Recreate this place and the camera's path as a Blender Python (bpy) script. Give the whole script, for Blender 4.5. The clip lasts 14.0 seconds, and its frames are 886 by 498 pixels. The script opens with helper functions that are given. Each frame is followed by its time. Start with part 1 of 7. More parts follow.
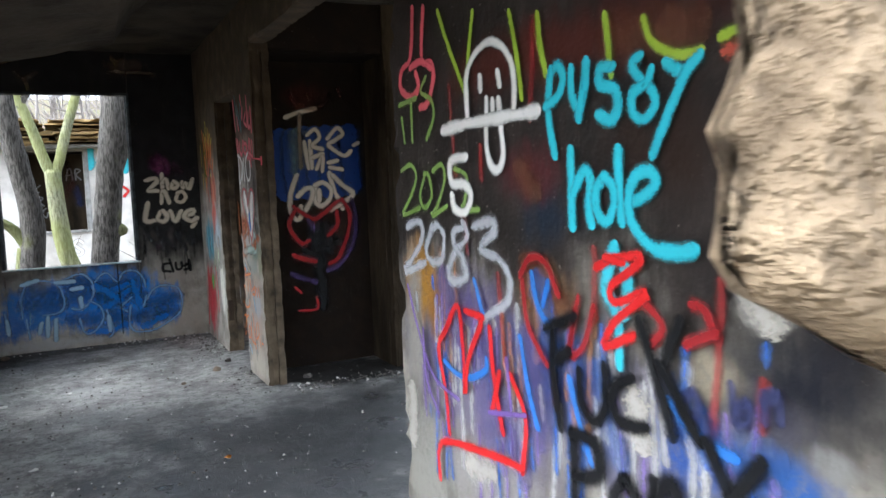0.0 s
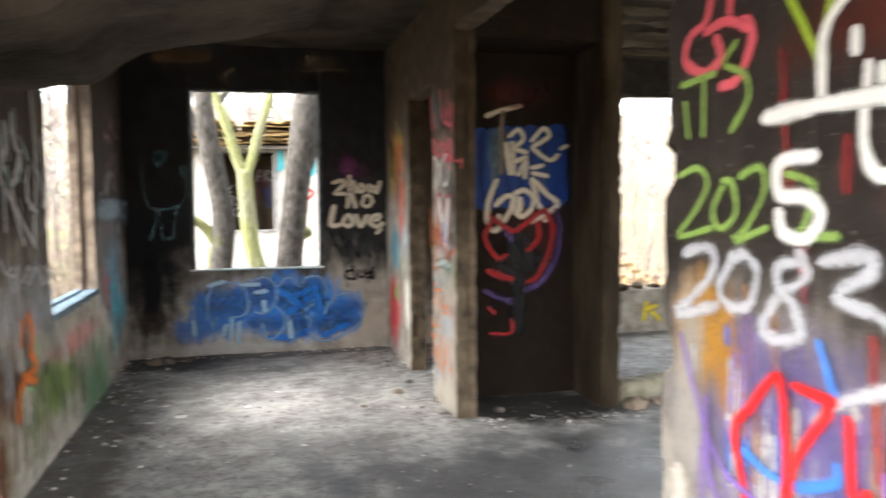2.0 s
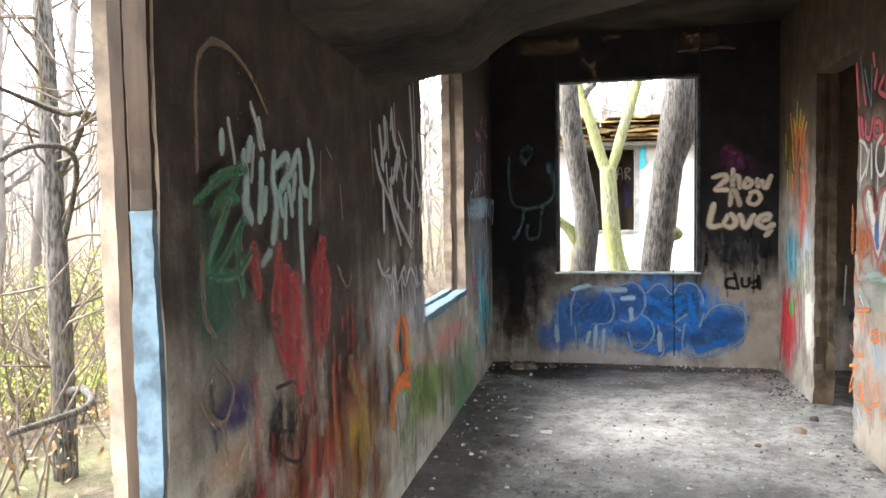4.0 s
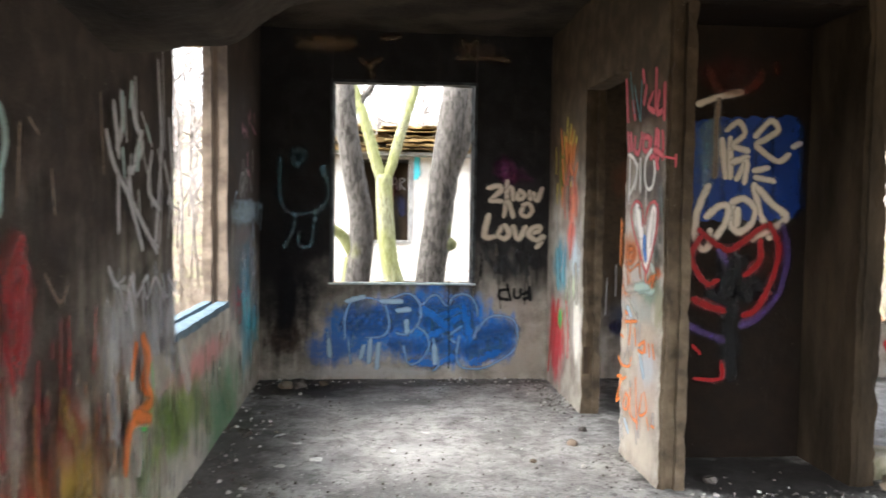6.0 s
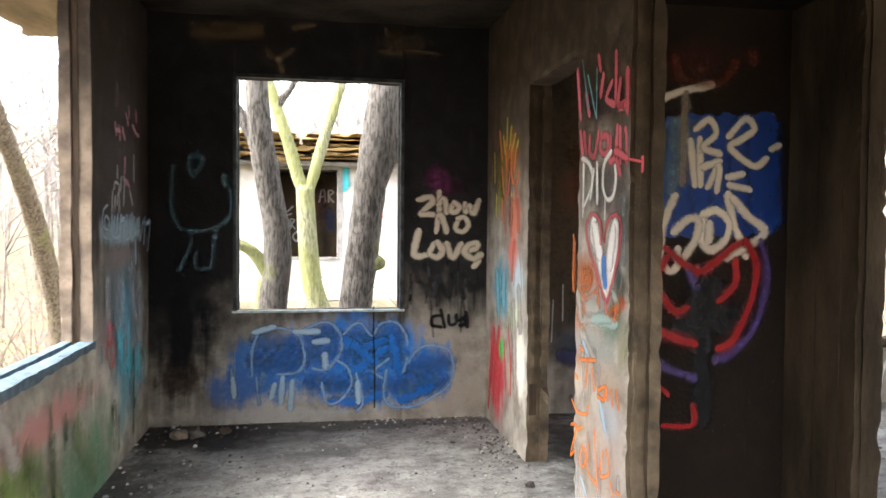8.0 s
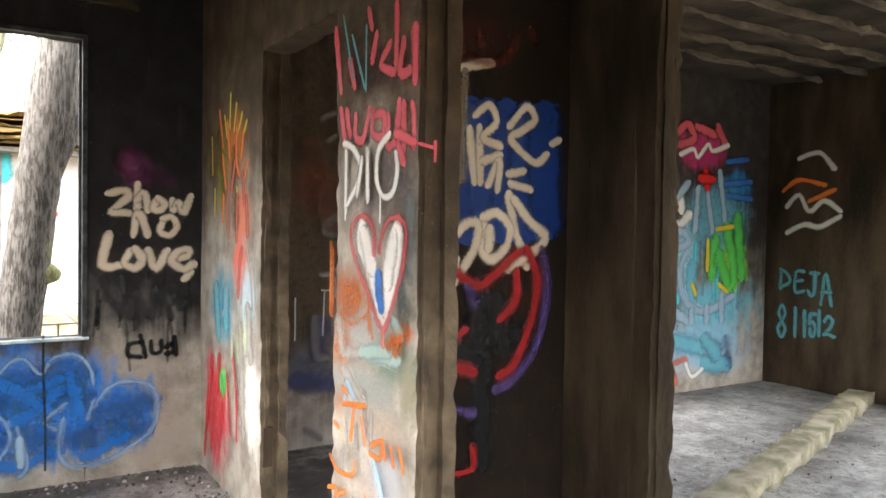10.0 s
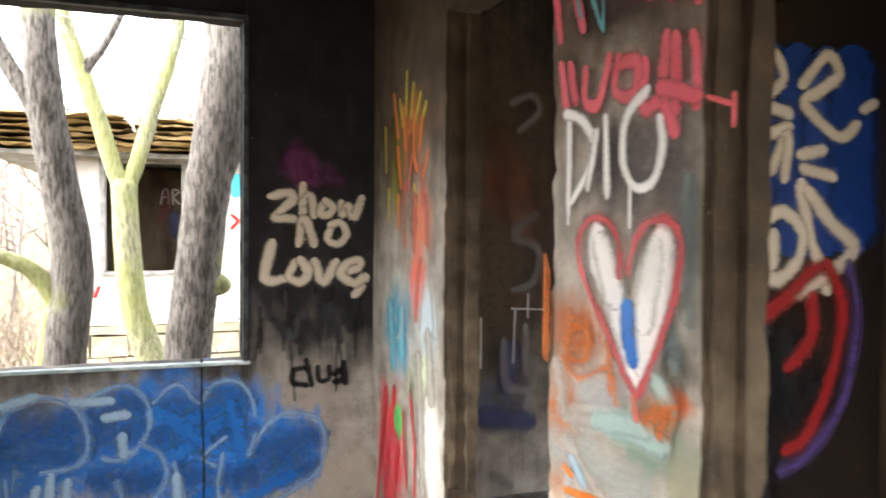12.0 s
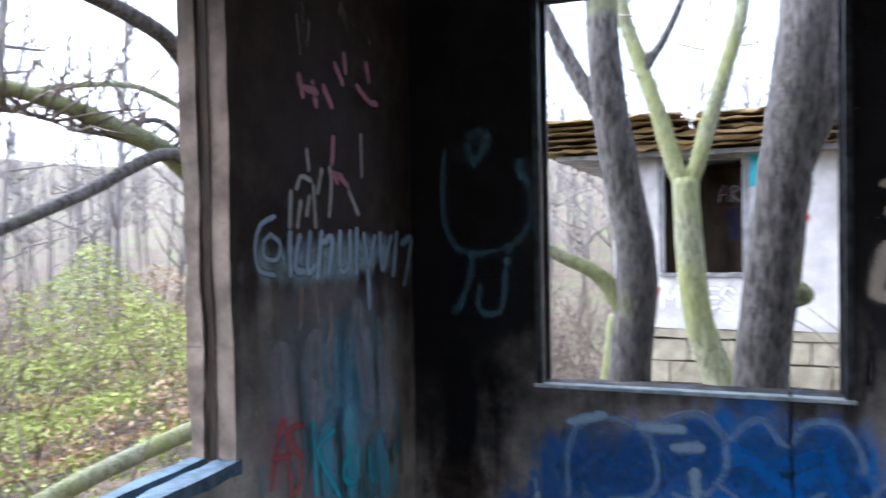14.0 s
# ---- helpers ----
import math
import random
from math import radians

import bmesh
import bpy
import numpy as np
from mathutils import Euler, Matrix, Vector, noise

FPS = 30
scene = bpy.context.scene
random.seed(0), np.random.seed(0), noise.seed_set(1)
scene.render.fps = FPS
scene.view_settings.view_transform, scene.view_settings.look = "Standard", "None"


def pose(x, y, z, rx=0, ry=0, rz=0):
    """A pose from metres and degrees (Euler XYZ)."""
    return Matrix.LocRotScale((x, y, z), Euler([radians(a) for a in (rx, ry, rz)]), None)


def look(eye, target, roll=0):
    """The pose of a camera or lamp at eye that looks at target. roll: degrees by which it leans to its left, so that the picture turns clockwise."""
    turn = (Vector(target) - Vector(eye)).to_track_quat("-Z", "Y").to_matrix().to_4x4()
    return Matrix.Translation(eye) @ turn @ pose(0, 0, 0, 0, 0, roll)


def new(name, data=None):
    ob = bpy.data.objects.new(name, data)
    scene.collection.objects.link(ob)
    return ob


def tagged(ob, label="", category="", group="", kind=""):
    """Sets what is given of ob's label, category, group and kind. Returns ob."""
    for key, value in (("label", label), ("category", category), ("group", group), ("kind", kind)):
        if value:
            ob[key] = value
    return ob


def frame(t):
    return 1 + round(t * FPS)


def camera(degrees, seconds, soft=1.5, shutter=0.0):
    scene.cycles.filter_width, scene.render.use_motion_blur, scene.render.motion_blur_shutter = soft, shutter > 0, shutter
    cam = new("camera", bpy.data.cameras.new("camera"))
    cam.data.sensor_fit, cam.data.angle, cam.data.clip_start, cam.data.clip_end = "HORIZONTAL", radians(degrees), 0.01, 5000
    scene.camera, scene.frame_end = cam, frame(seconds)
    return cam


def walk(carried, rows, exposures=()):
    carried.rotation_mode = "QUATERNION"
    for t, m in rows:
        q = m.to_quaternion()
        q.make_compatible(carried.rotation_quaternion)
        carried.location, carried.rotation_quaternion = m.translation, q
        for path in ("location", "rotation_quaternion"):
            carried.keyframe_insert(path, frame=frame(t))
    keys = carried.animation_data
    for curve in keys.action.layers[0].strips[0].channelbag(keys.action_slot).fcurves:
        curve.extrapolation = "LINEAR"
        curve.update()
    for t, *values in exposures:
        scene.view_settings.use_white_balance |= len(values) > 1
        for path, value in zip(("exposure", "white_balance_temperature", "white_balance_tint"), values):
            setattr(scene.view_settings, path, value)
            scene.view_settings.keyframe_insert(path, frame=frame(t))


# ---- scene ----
cam = camera(60.6, 14.0, shutter=0.5)
PATH = [
    (0, (0.607, 0.623, 1.552), (1.495, 2.407, 1.377), -2.2),
    (0.5, (0.611, 0.837, 1.543), (1.495, 2.624, 1.381), -2.0),
    (1, (0.697, 1.066, 1.559), (1.492, 2.898, 1.443), -0.8),
    (1.5, (0.701, 1.22, 1.544), (1.415, 3.085, 1.432), 0.4),
    (2, (0.622, 1.507, 1.551), (1.105, 3.443, 1.411), -0.4),
    (2.5, (0.546, 1.707, 1.541), (0.661, 3.699, 1.399), -0.9),
    (3, (0.47, 1.962, 1.53), (0.198, 3.939, 1.395), -1.1),
    (3.2, (0.464, 2.042, 1.542), (0.036, 3.991, 1.409), -1.1),
    (5.3, (0.468, 2.282, 1.472), (0.274, 4.27, 1.364), 0.9),
    (5.5, (0.462, 2.375, 1.462), (0.392, 4.371, 1.361), 0.9),
    (6, (0.434, 2.598, 1.494), (0.609, 4.587, 1.391), 0.9),
    (6.5, (0.508, 2.775, 1.473), (0.821, 4.748, 1.381), 0.8),
    (7, (0.629, 2.991, 1.497), (0.963, 4.961, 1.424), 1.4),
    (7.5, (0.663, 3.159, 1.506), (0.963, 5.135, 1.435), 1.3),
    (8, (0.622, 3.433, 1.513), (0.957, 5.403, 1.445), 0.5),
    (8.5, (0.655, 3.648, 1.48), (1.229, 5.563, 1.432), 0.1),
    (8.7, (0.669, 3.735, 1.485), (1.37, 5.608, 1.437), 0.3),
    (10.8, (0.81, 4.779, 1.533), (1.891, 6.461, 1.476), 1.0),
    (11, (0.859, 4.881, 1.532), (1.865, 6.608, 1.476), 0.9),
    (11.5, (0.958, 5.08, 1.541), (1.788, 6.898, 1.484), 0.7),
    (12, (0.962, 5.241, 1.53), (1.62, 7.128, 1.478), 0.5),
    (12.5, (0.893, 5.487, 1.535), (1.374, 7.428, 1.502), 0.4),
    (13, (0.843, 5.637, 1.533), (0.924, 7.635, 1.498), -0.3),
    (13.5, (0.811, 5.751, 1.529), (0.452, 7.718, 1.484), -0.8),
    (14, (0.851, 5.887, 1.544), (0.142, 7.757, 1.495), -1.1),
]
EXPOSURES = [(0.0, 2.65, 5650, 6), (0.5, 3.05, 5900, 6), (1.0, 3.35, 6450, 8), (1.5, 3.5, 6600, 10), (2.5, 3.65, 6350, 9), (3.0, 3.7, 6350, 9), (5.5, 3.6, 6200, 9), (6.5, 3.6, 6500, 10), (8.0, 3.65, 6550, 10), (8.7, 3.85, 6600, 10), (11.5, 4.05, 6600, 10), (12.5, 3.75, 6450, 10), (13.0, 3.7, 6100, 10), (13.5, 3.55, 5850, 11), (14.0, 2.65, 5250, 15)]
walk(cam, [(t, look(eye, target, roll)) for t, eye, target, roll in PATH], EXPOSURES)

# ---- light ----
world = bpy.data.worlds.new("overcast_world")
world.use_nodes = True
scene.world = world
wn = world.node_tree
wn.nodes.clear()
w_out = wn.nodes.new("ShaderNodeOutputWorld")
w_bg = wn.nodes.new("ShaderNodeBackground")
w_sky = wn.nodes.new("ShaderNodeTexSky")
w_sky.sky_type = "NISHITA"
w_sky.sun_disc = False
w_sky.sun_elevation = radians(42)
w_sky.sun_rotation = radians(265)
w_sky.dust_density = 4.0
w_sat = wn.nodes.new("ShaderNodeHueSaturation")
w_sat.inputs["Saturation"].default_value = 0.25
wn.links.new(w_sky.outputs[0], w_sat.inputs["Color"])
wn.links.new(w_sat.outputs[0], w_bg.inputs["Color"])
w_bg.inputs["Strength"].default_value = 0.15
wn.links.new(w_bg.outputs[0], w_out.inputs[0])
sun_data = bpy.data.lights.new("sun", "SUN")
sun_data.energy = 1.1
sun_data.angle = radians(130)
sun_data.color = (1.0, 0.97, 0.93)
sun = new("sun", sun_data)
sun.matrix_world = look((-8, -1.0, 9.5), (0, 3, 0))


# ---- materials ----
class Nodes:
    """A small wrapper that writes node graphs as expressions."""

    def __init__(self, name):
        self.mat = bpy.data.materials.new(name)
        self.mat.use_nodes = True
        self.tree = self.mat.node_tree
        self.tree.nodes.clear()
        self.out = self.tree.nodes.new("ShaderNodeOutputMaterial")
        self.pos = self.add("ShaderNodeNewGeometry").outputs["Position"]

    def add(self, kind):
        return self.tree.nodes.new(kind)

    def put(self, socket, value):
        if isinstance(value, bpy.types.NodeSocket):
            self.tree.links.new(value, socket)
        elif isinstance(value, tuple) and len(value) == 3 and socket.type == "RGBA":
            socket.default_value = (*value, 1)
        else:
            socket.default_value = value

    def math(self, op, a, b=0.0, clamp=False):
        n = self.add("ShaderNodeMath")
        n.operation, n.use_clamp = op, clamp
        self.put(n.inputs[0], a)
        self.put(n.inputs[1], b)
        return n.outputs[0]

    def noise(self, scale, detail=4.0, stretch=(1, 1, 1), shift=0.0, rough=0.55):
        m = self.add("ShaderNodeMapping")
        self.put(m.inputs["Vector"], self.pos)
        m.inputs["Scale"].default_value = stretch
        m.inputs["Location"].default_value = (shift, shift * 0.7, shift * 1.3)
        n = self.add("ShaderNodeTexNoise")
        self.put(n.inputs["Vector"], m.outputs[0])
        n.inputs["Scale"].default_value = scale
        n.inputs["Detail"].default_value = detail
        n.inputs["Roughness"].default_value = rough
        return n.outputs[0]

    def step(self, value, lo, hi):
        n = self.add("ShaderNodeMapRange")
        n.interpolation_type = "SMOOTHSTEP"
        self.put(n.inputs["Value"], value)
        n.inputs["From Min"].default_value = lo
        n.inputs["From Max"].default_value = hi
        return n.outputs[0]

    def mix(self, fac, a, b):
        n = self.add("ShaderNodeMix")
        n.data_type = "RGBA"
        self.put(n.inputs["Factor"], fac)
        self.put(n.inputs["A"], a)
        self.put(n.inputs["B"], b)
        return n.outputs["Result"]

    def axes(self):
        n = self.add("ShaderNodeSeparateXYZ")
        self.put(n.inputs[0], self.pos)
        return n.outputs

    def finish(self, colour, rough=0.9, bump=None, strength=0.3, distance=0.01, metal=0.0, alpha=None, gloss=0.2):
        b = self.add("ShaderNodeBsdfPrincipled")
        self.put(b.inputs["Base Color"], colour)
        self.put(b.inputs["Roughness"], rough)
        self.put(b.inputs["Metallic"], metal)
        b.inputs["Specular IOR Level"].default_value = gloss
        if alpha is not None:
            self.put(b.inputs["Alpha"], alpha)
        if bump is not None:
            n = self.add("ShaderNodeBump")
            n.inputs["Strength"].default_value = strength
            n.inputs["Distance"].default_value = distance
            self.put(n.inputs["Height"], bump)
            self.put(b.inputs["Normal"], n.outputs[0])
        self.tree.links.new(b.outputs[0], self.out.inputs[0])
        return self.mat


def plain(name, dark, light, scale=6.0, rough=0.9, stretch=(1, 1, 1), bump=0.4, distance=0.01, metal=0.0, fine=60.0):
    """Two tones in broad stains and fine grain, with a matching relief."""
    n = Nodes(name)
    broad = n.noise(scale, 5, stretch)
    grain = n.noise(fine, 3, stretch, 3.0)
    fac = n.math("ADD", n.math("MULTIPLY", n.step(broad, 0.3, 0.7), 0.7), n.math("MULTIPLY", grain, 0.3))
    return n.finish(n.mix(fac, dark, light), rough, n.math("ADD", broad, n.math("MULTIPLY", grain, 0.4)), bump, distance, metal)


SOOT = (0.0035, 0.0035, 0.005)


def sprayed_wall(name, axis, soot, patches, soot_colour=SOOT, bare=((0.20, 0.175, 0.145), (0.44, 0.40, 0.345)), rubbed=0.22):
    """Cast concrete with soot above a wavering line and soft sprayed patches of paint.
    soot: height, depth of its lower edge. patches: centre along the wall, height, half width, half height, colour, softness."""
    n = Nodes(name)
    x, y, z = n.axes()
    u = x if axis == "x" else y
    broad = n.noise(1.7, 6)
    mid = n.noise(7.0, 5, shift=2.0)
    grain = n.noise(55.0, 3, shift=5.0)
    drip = n.noise(14.0, 4, (1, 1, 0.1), 1.0)
    colour = n.mix(n.step(mid, 0.25, 0.75), *bare)
    colour = n.mix(n.math("MULTIPLY", n.step(grain, 0.55, 0.75), 0.35), colour, (0.10, 0.085, 0.07))
    level = n.math("ADD", z, n.math("ADD", n.math("MULTIPLY", n.math("SUBTRACT", broad, 0.5), 1.5), n.math("MULTIPLY", n.math("SUBTRACT", drip, 0.5), 0.5)))
    sooted = n.math("MULTIPLY", n.step(level, soot[0] - soot[1], soot[0] + soot[1]), 0.97)
    sooty = n.mix(n.step(mid, 0.35, 0.8), soot_colour, tuple(c * 2.2 + 0.002 for c in soot_colour))
    rub = n.math("MULTIPLY", n.step(n.noise(4.0, 8, (1, 1, 0.35), 7.0, 0.7), 0.56, 0.74), rubbed)
    sooty = n.mix(rub, sooty, (0.10, 0.085, 0.07))
    colour = n.mix(sooted, colour, sooty)
    fleck = n.math("MULTIPLY", n.step(n.noise(75.0, 2, shift=11.0), 0.70, 0.74), n.step(broad, 0.42, 0.6))
    colour = n.mix(n.math("MULTIPLY", fleck, 0.55), colour, (0.30, 0.26, 0.22))
    scrape = n.step(n.noise(9.0, 7, (1, 1, 0.22), 13.0, 0.75), 0.60, 0.70)
    colour = n.mix(n.math("MULTIPLY", scrape, rubbed * 0.9), colour, (0.17, 0.14, 0.115))
    wob = n.math("MULTIPLY", n.math("SUBTRACT", n.noise(5.0, 6, shift=4.0, rough=0.65), 0.5), 1.3)
    wobd = n.math("MULTIPLY", n.math("SUBTRACT", drip, 0.5), 1.2)
    wear = n.step(n.noise(22.0, 5, shift=9.0, rough=0.7), 0.33, 0.55)
    for cu, cz, ru, rz, paint, soft in patches:
        du = n.math("DIVIDE", n.math("SUBTRACT", u, cu), ru)
        dz = n.math("DIVIDE", n.math("SUBTRACT", z, cz), rz)
        d = n.math("SQRT", n.math("ADD", n.math("MULTIPLY", du, du), n.math("MULTIPLY", dz, dz)))
        d = n.math("ADD", d, n.math("ADD", wob, wobd))
        mask = n.math("SUBTRACT", 1.0, n.step(d, 1.0 - soft, 1.0 + soft * 0.4))
        if soft < 0.8:
            mask = n.math("MULTIPLY", mask, n.math("ADD", 0.6, n.math("MULTIPLY", wear, 0.38)))
        colour = n.mix(mask, colour, paint)
    bump = n.math("ADD", mid, n.math("MULTIPLY", grain, 0.5))
    rough = n.math("ADD", 0.6, n.math("MULTIPLY", mid, 0.5))
    return n.finish(colour, rough, bump, 0.35, 0.012)


def spray(name, colour, cover=0.95, soft=0.48):
    """Sprayed lines: opaque in the middle, feathered and speckled towards the edge."""
    n = Nodes("spray_" + name)
    uv = n.add("ShaderNodeUVMap").outputs[0]
    s = n.add("ShaderNodeSeparateXYZ")
    n.put(s.inputs[0], uv)
    edge = n.math("ABSOLUTE", n.math("SUBTRACT", n.math("MULTIPLY", s.outputs[1], 2.0), 1.0))
    edge = n.math("ADD", edge, n.math("MULTIPLY", n.math("SUBTRACT", n.noise(180.0, 2), 0.5), 0.6))
    edge = n.math("ADD", edge, n.math("MULTIPLY", n.math("SUBTRACT", n.noise(24.0, 5, shift=8.0, rough=0.65), 0.5), soft * (2.2 if soft > 0.57 else 1.1)))
    fade = n.math("SUBTRACT", 1.0, n.step(edge, 1.0 - soft * 1.6, 1.02))
    worn = n.step(n.noise(30.0, 5, shift=2.0, rough=0.7), 0.22, 0.42)
    alpha = n.math("MULTIPLY", n.math("MULTIPLY", fade, cover), n.math("ADD", 0.45, n.math("MULTIPLY", worn, 0.55)))
    tone = n.mix(n.noise(9.0, 4, shift=3.0), tuple(c * 0.75 for c in colour), colour)
    mat = n.finish(tone, 0.5, alpha=alpha)
    return mat


# for sooty walls, and for the hut's inside, whose shade it paints in
M_SOOT_AND_SHADE = plain("sooty_and_shaded_concrete", (0.010, 0.0072, 0.0046), (0.085, 0.060, 0.037), 4.0, 0.9, (1, 1, 0.3), bump=0.6, distance=0.02)
M_CEILING = plain("sooty_soffit", (0.009, 0.008, 0.007), (0.085, 0.069, 0.054), 2.2, 0.95, bump=0.7, distance=0.03, fine=25.0)
M_EAVES = plain("board_marked_eaves", (0.13, 0.095, 0.06), (0.42, 0.33, 0.23), 3.0, 0.95, (1, 0.25, 1), 0.7, 0.02, fine=30.0)
M_BROKEN = plain("broken_concrete", (0.08, 0.055, 0.034), (0.42, 0.31, 0.20), 17.0, 0.95, bump=1.0, distance=0.06, fine=55.0)
M_JAMB = plain("weathered_concrete", (0.10, 0.075, 0.055), (0.34, 0.27, 0.205), 7.0, 0.9, (1, 1, 0.3), 0.6, 0.015)
M_TRACK = plain("rusty_track", (0.02, 0.014, 0.01), (0.09, 0.06, 0.04), 12.0, 0.7, (1, 1, 0.2), 0.5, 0.005)
M_BLUE = plain("light_blue_paint", (0.06, 0.085, 0.105), (0.15, 0.225, 0.285), 18.0, 0.7, bump=0.7)
M_FRAME = plain("grey_steel_frame", (0.012, 0.013, 0.015), (0.075, 0.085, 0.09), 14.0, 0.55, bump=0.3, metal=0.3)
M_SILL = plain("pale_painted_steel", (0.12, 0.22, 0.23), (0.62, 0.66, 0.66), 16.0, 0.5, bump=0.3)
M_MOSS_CURB = plain("mossy_concrete", (0.10, 0.10, 0.045), (0.42, 0.37, 0.29), 6.0, 0.95, bump=0.8, distance=0.03)


# dark, damp and worn patches put into the floor colour: centre, half widths, colour, cover, whether damp
FLOOR_PATCHES = [
    # darker in the back left corner and along the back wall
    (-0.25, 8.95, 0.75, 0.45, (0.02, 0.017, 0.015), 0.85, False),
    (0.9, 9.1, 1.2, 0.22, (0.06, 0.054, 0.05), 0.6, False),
    (0.75, 8.45, 0.22, 0.16, (0.09, 0.085, 0.08), 0.6, False),
    (0.72, 7.2, 0.26, 0.2, (0.48, 0.47, 0.46), 0.4, False),
    (1.3, 7.5, 0.2, 0.17, (0.10, 0.095, 0.09), 0.55, False),
    # darker along the foot of the left wall
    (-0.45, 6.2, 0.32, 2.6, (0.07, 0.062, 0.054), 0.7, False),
    # near-black floor inside the alcove and behind the second doorway
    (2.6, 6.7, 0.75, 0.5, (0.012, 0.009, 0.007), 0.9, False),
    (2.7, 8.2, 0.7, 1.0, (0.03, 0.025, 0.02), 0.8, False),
    (2.3, 5.0, 1.9, 1.1, (0.055, 0.056, 0.06), 0.7, True),
    (0.9, 4.3, 1.3, 0.8, (0.12, 0.12, 0.125), 0.5, True),
    (1.7, 3.9, 0.5, 0.9, (0.10, 0.10, 0.105), 0.5, True),
]


def floor_material():
    n = Nodes("dirty_concrete_floor")
    broad = n.noise(0.9, 6, rough=0.6)
    mid = n.noise(4.5, 7, shift=3.0, rough=0.65)
    grain = n.noise(70.0, 4, shift=1.0, rough=0.7)
    speck = n.noise(38.0, 2, shift=6.0)
    grit = n.noise(19.0, 6, shift=8.0, rough=0.75)
    c = n.mix(n.step(mid, 0.3, 0.72), (0.195, 0.187, 0.178), (0.46, 0.447, 0.425))
    c = n.mix(n.math("MULTIPLY", n.step(broad, 0.48, 0.70), 0.6), c, (0.075, 0.072, 0.07))
    c = n.mix(n.math("MULTIPLY", n.step(grit, 0.50, 0.62), 0.68), c, (0.11, 0.105, 0.10))
    c = n.mix(n.math("MULTIPLY", n.step(grain, 0.5, 0.68), 0.5), c, (0.08, 0.075, 0.07))
    c = n.mix(n.math("MULTIPLY", n.step(speck, 0.66, 0.71), 0.7), c, (0.55, 0.53, 0.50))
    x, y, z = n.axes()
    ragged = n.math("ADD", n.math("MULTIPLY", n.math("SUBTRACT", mid, 0.5), 1.6), n.math("MULTIPLY", n.math("SUBTRACT", grit, 0.5), 0.8))
    wet = 0.0
    for cx, cy, rx, ry, shade, cover, damp in FLOOR_PATCHES:
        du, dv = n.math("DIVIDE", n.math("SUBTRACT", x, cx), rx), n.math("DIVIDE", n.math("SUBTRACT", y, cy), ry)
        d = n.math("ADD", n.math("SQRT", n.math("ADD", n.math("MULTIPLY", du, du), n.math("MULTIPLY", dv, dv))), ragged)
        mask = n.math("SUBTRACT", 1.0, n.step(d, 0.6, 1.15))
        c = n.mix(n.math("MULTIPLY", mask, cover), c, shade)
        if damp:
            wet = n.math("MAXIMUM", wet, mask)
    rough = n.math("SUBTRACT", 0.84, n.math("MULTIPLY", n.step(broad, 0.45, 0.65), 0.3))
    rough = n.math("SUBTRACT", rough, n.math("MULTIPLY", wet, 0.34), True)
    return n.finish(c, rough, n.math("ADD", n.math("ADD", mid, grit), n.math("MULTIPLY", grain, 0.35)), 0.5, 0.02, gloss=0.35)


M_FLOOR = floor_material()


# ---- building blocks ----
def mesh_object(name, verts, faces, mat, parent=None, smooth=False):
    me = bpy.data.meshes.new(name)
    me.from_pydata(verts, [], faces)
    me.materials.append(mat)
    if smooth:
        me.polygons.foreach_set("use_smooth", [True] * len(me.polygons))
    ob = new(name, me)
    if parent is not None:
        ob.parent = parent
    return ob


def part(name, bm, mat, parent=None, label="", smooth=False):
    me = bpy.data.meshes.new(name)
    bm.to_mesh(me)
    bm.free()
    me.materials.append(mat)
    if smooth:
        me.polygons.foreach_set("use_smooth", [True] * len(me.polygons))
    ob = new(name, me)
    if parent is not None:
        ob.parent = parent
    return tagged(ob, label)


def rough_box(lo, hi, step=0.07, rough=0.006, chip=0.022, open_sides="", store=None):
    """Verts and faces of a block whose faces waver and whose edges are chipped. open_sides: those that butt on another block, as in "+x -y"."""
    verts, faces = store if store is not None else ([], [])
    index = {}
    cuts = []
    for a in range(3):
        count = max(1, round((hi[a] - lo[a]) / step))
        cuts.append([lo[a] + (hi[a] - lo[a]) * i / count for i in range(count + 1)])
    names = "xyz"

    def vert(i, j, k):
        key = (i, j, k)
        if key not in index:
            p = Vector((cuts[0][i], cuts[1][j], cuts[2][k]))
            q = p.copy()
            on = []
            for a, c in enumerate(key):
                if c == 0 and "-" + names[a] not in open_sides:
                    on.append((a, 1))
                elif c == len(cuts[a]) - 1 and "+" + names[a] not in open_sides:
                    on.append((a, -1))
            for a, way in on:
                d = rough * (0.5 + noise.noise(p * 2.3 + Vector((a * 9, 0, 0)))) + rough * 0.5 * noise.noise(p * 11)
                if len(on) > 1:
                    d += chip * max(0.0, 0.1 + 0.8 * noise.noise(p * 4.3 + Vector((0, a * 5, 0))) + 0.6 * noise.noise(p * 19) + 0.5 * noise.noise(p * 43))
                q[a] += way * d
            index[key] = len(verts)
            verts.append(q[:])
        return index[key]

    n = [len(c) - 1 for c in cuts]
    for a in range(3):
        b, c = (a + 1) % 3, (a + 2) % 3
        for end, sign in ((0, "-"), (n[a], "+")):
            if sign + names[a] in open_sides:
                continue
            for i in range(n[b]):
                for j in range(n[c]):
                    quad = []
                    for di, dj in ((0, 0), (1, 0), (1, 1), (0, 1)):
                        key = [0, 0, 0]
                        key[a], key[b], key[c] = end, i + di, j + dj
                        quad.append(vert(*key))
                    faces.append(quad if sign == "+" else quad[::-1])
    return verts, faces


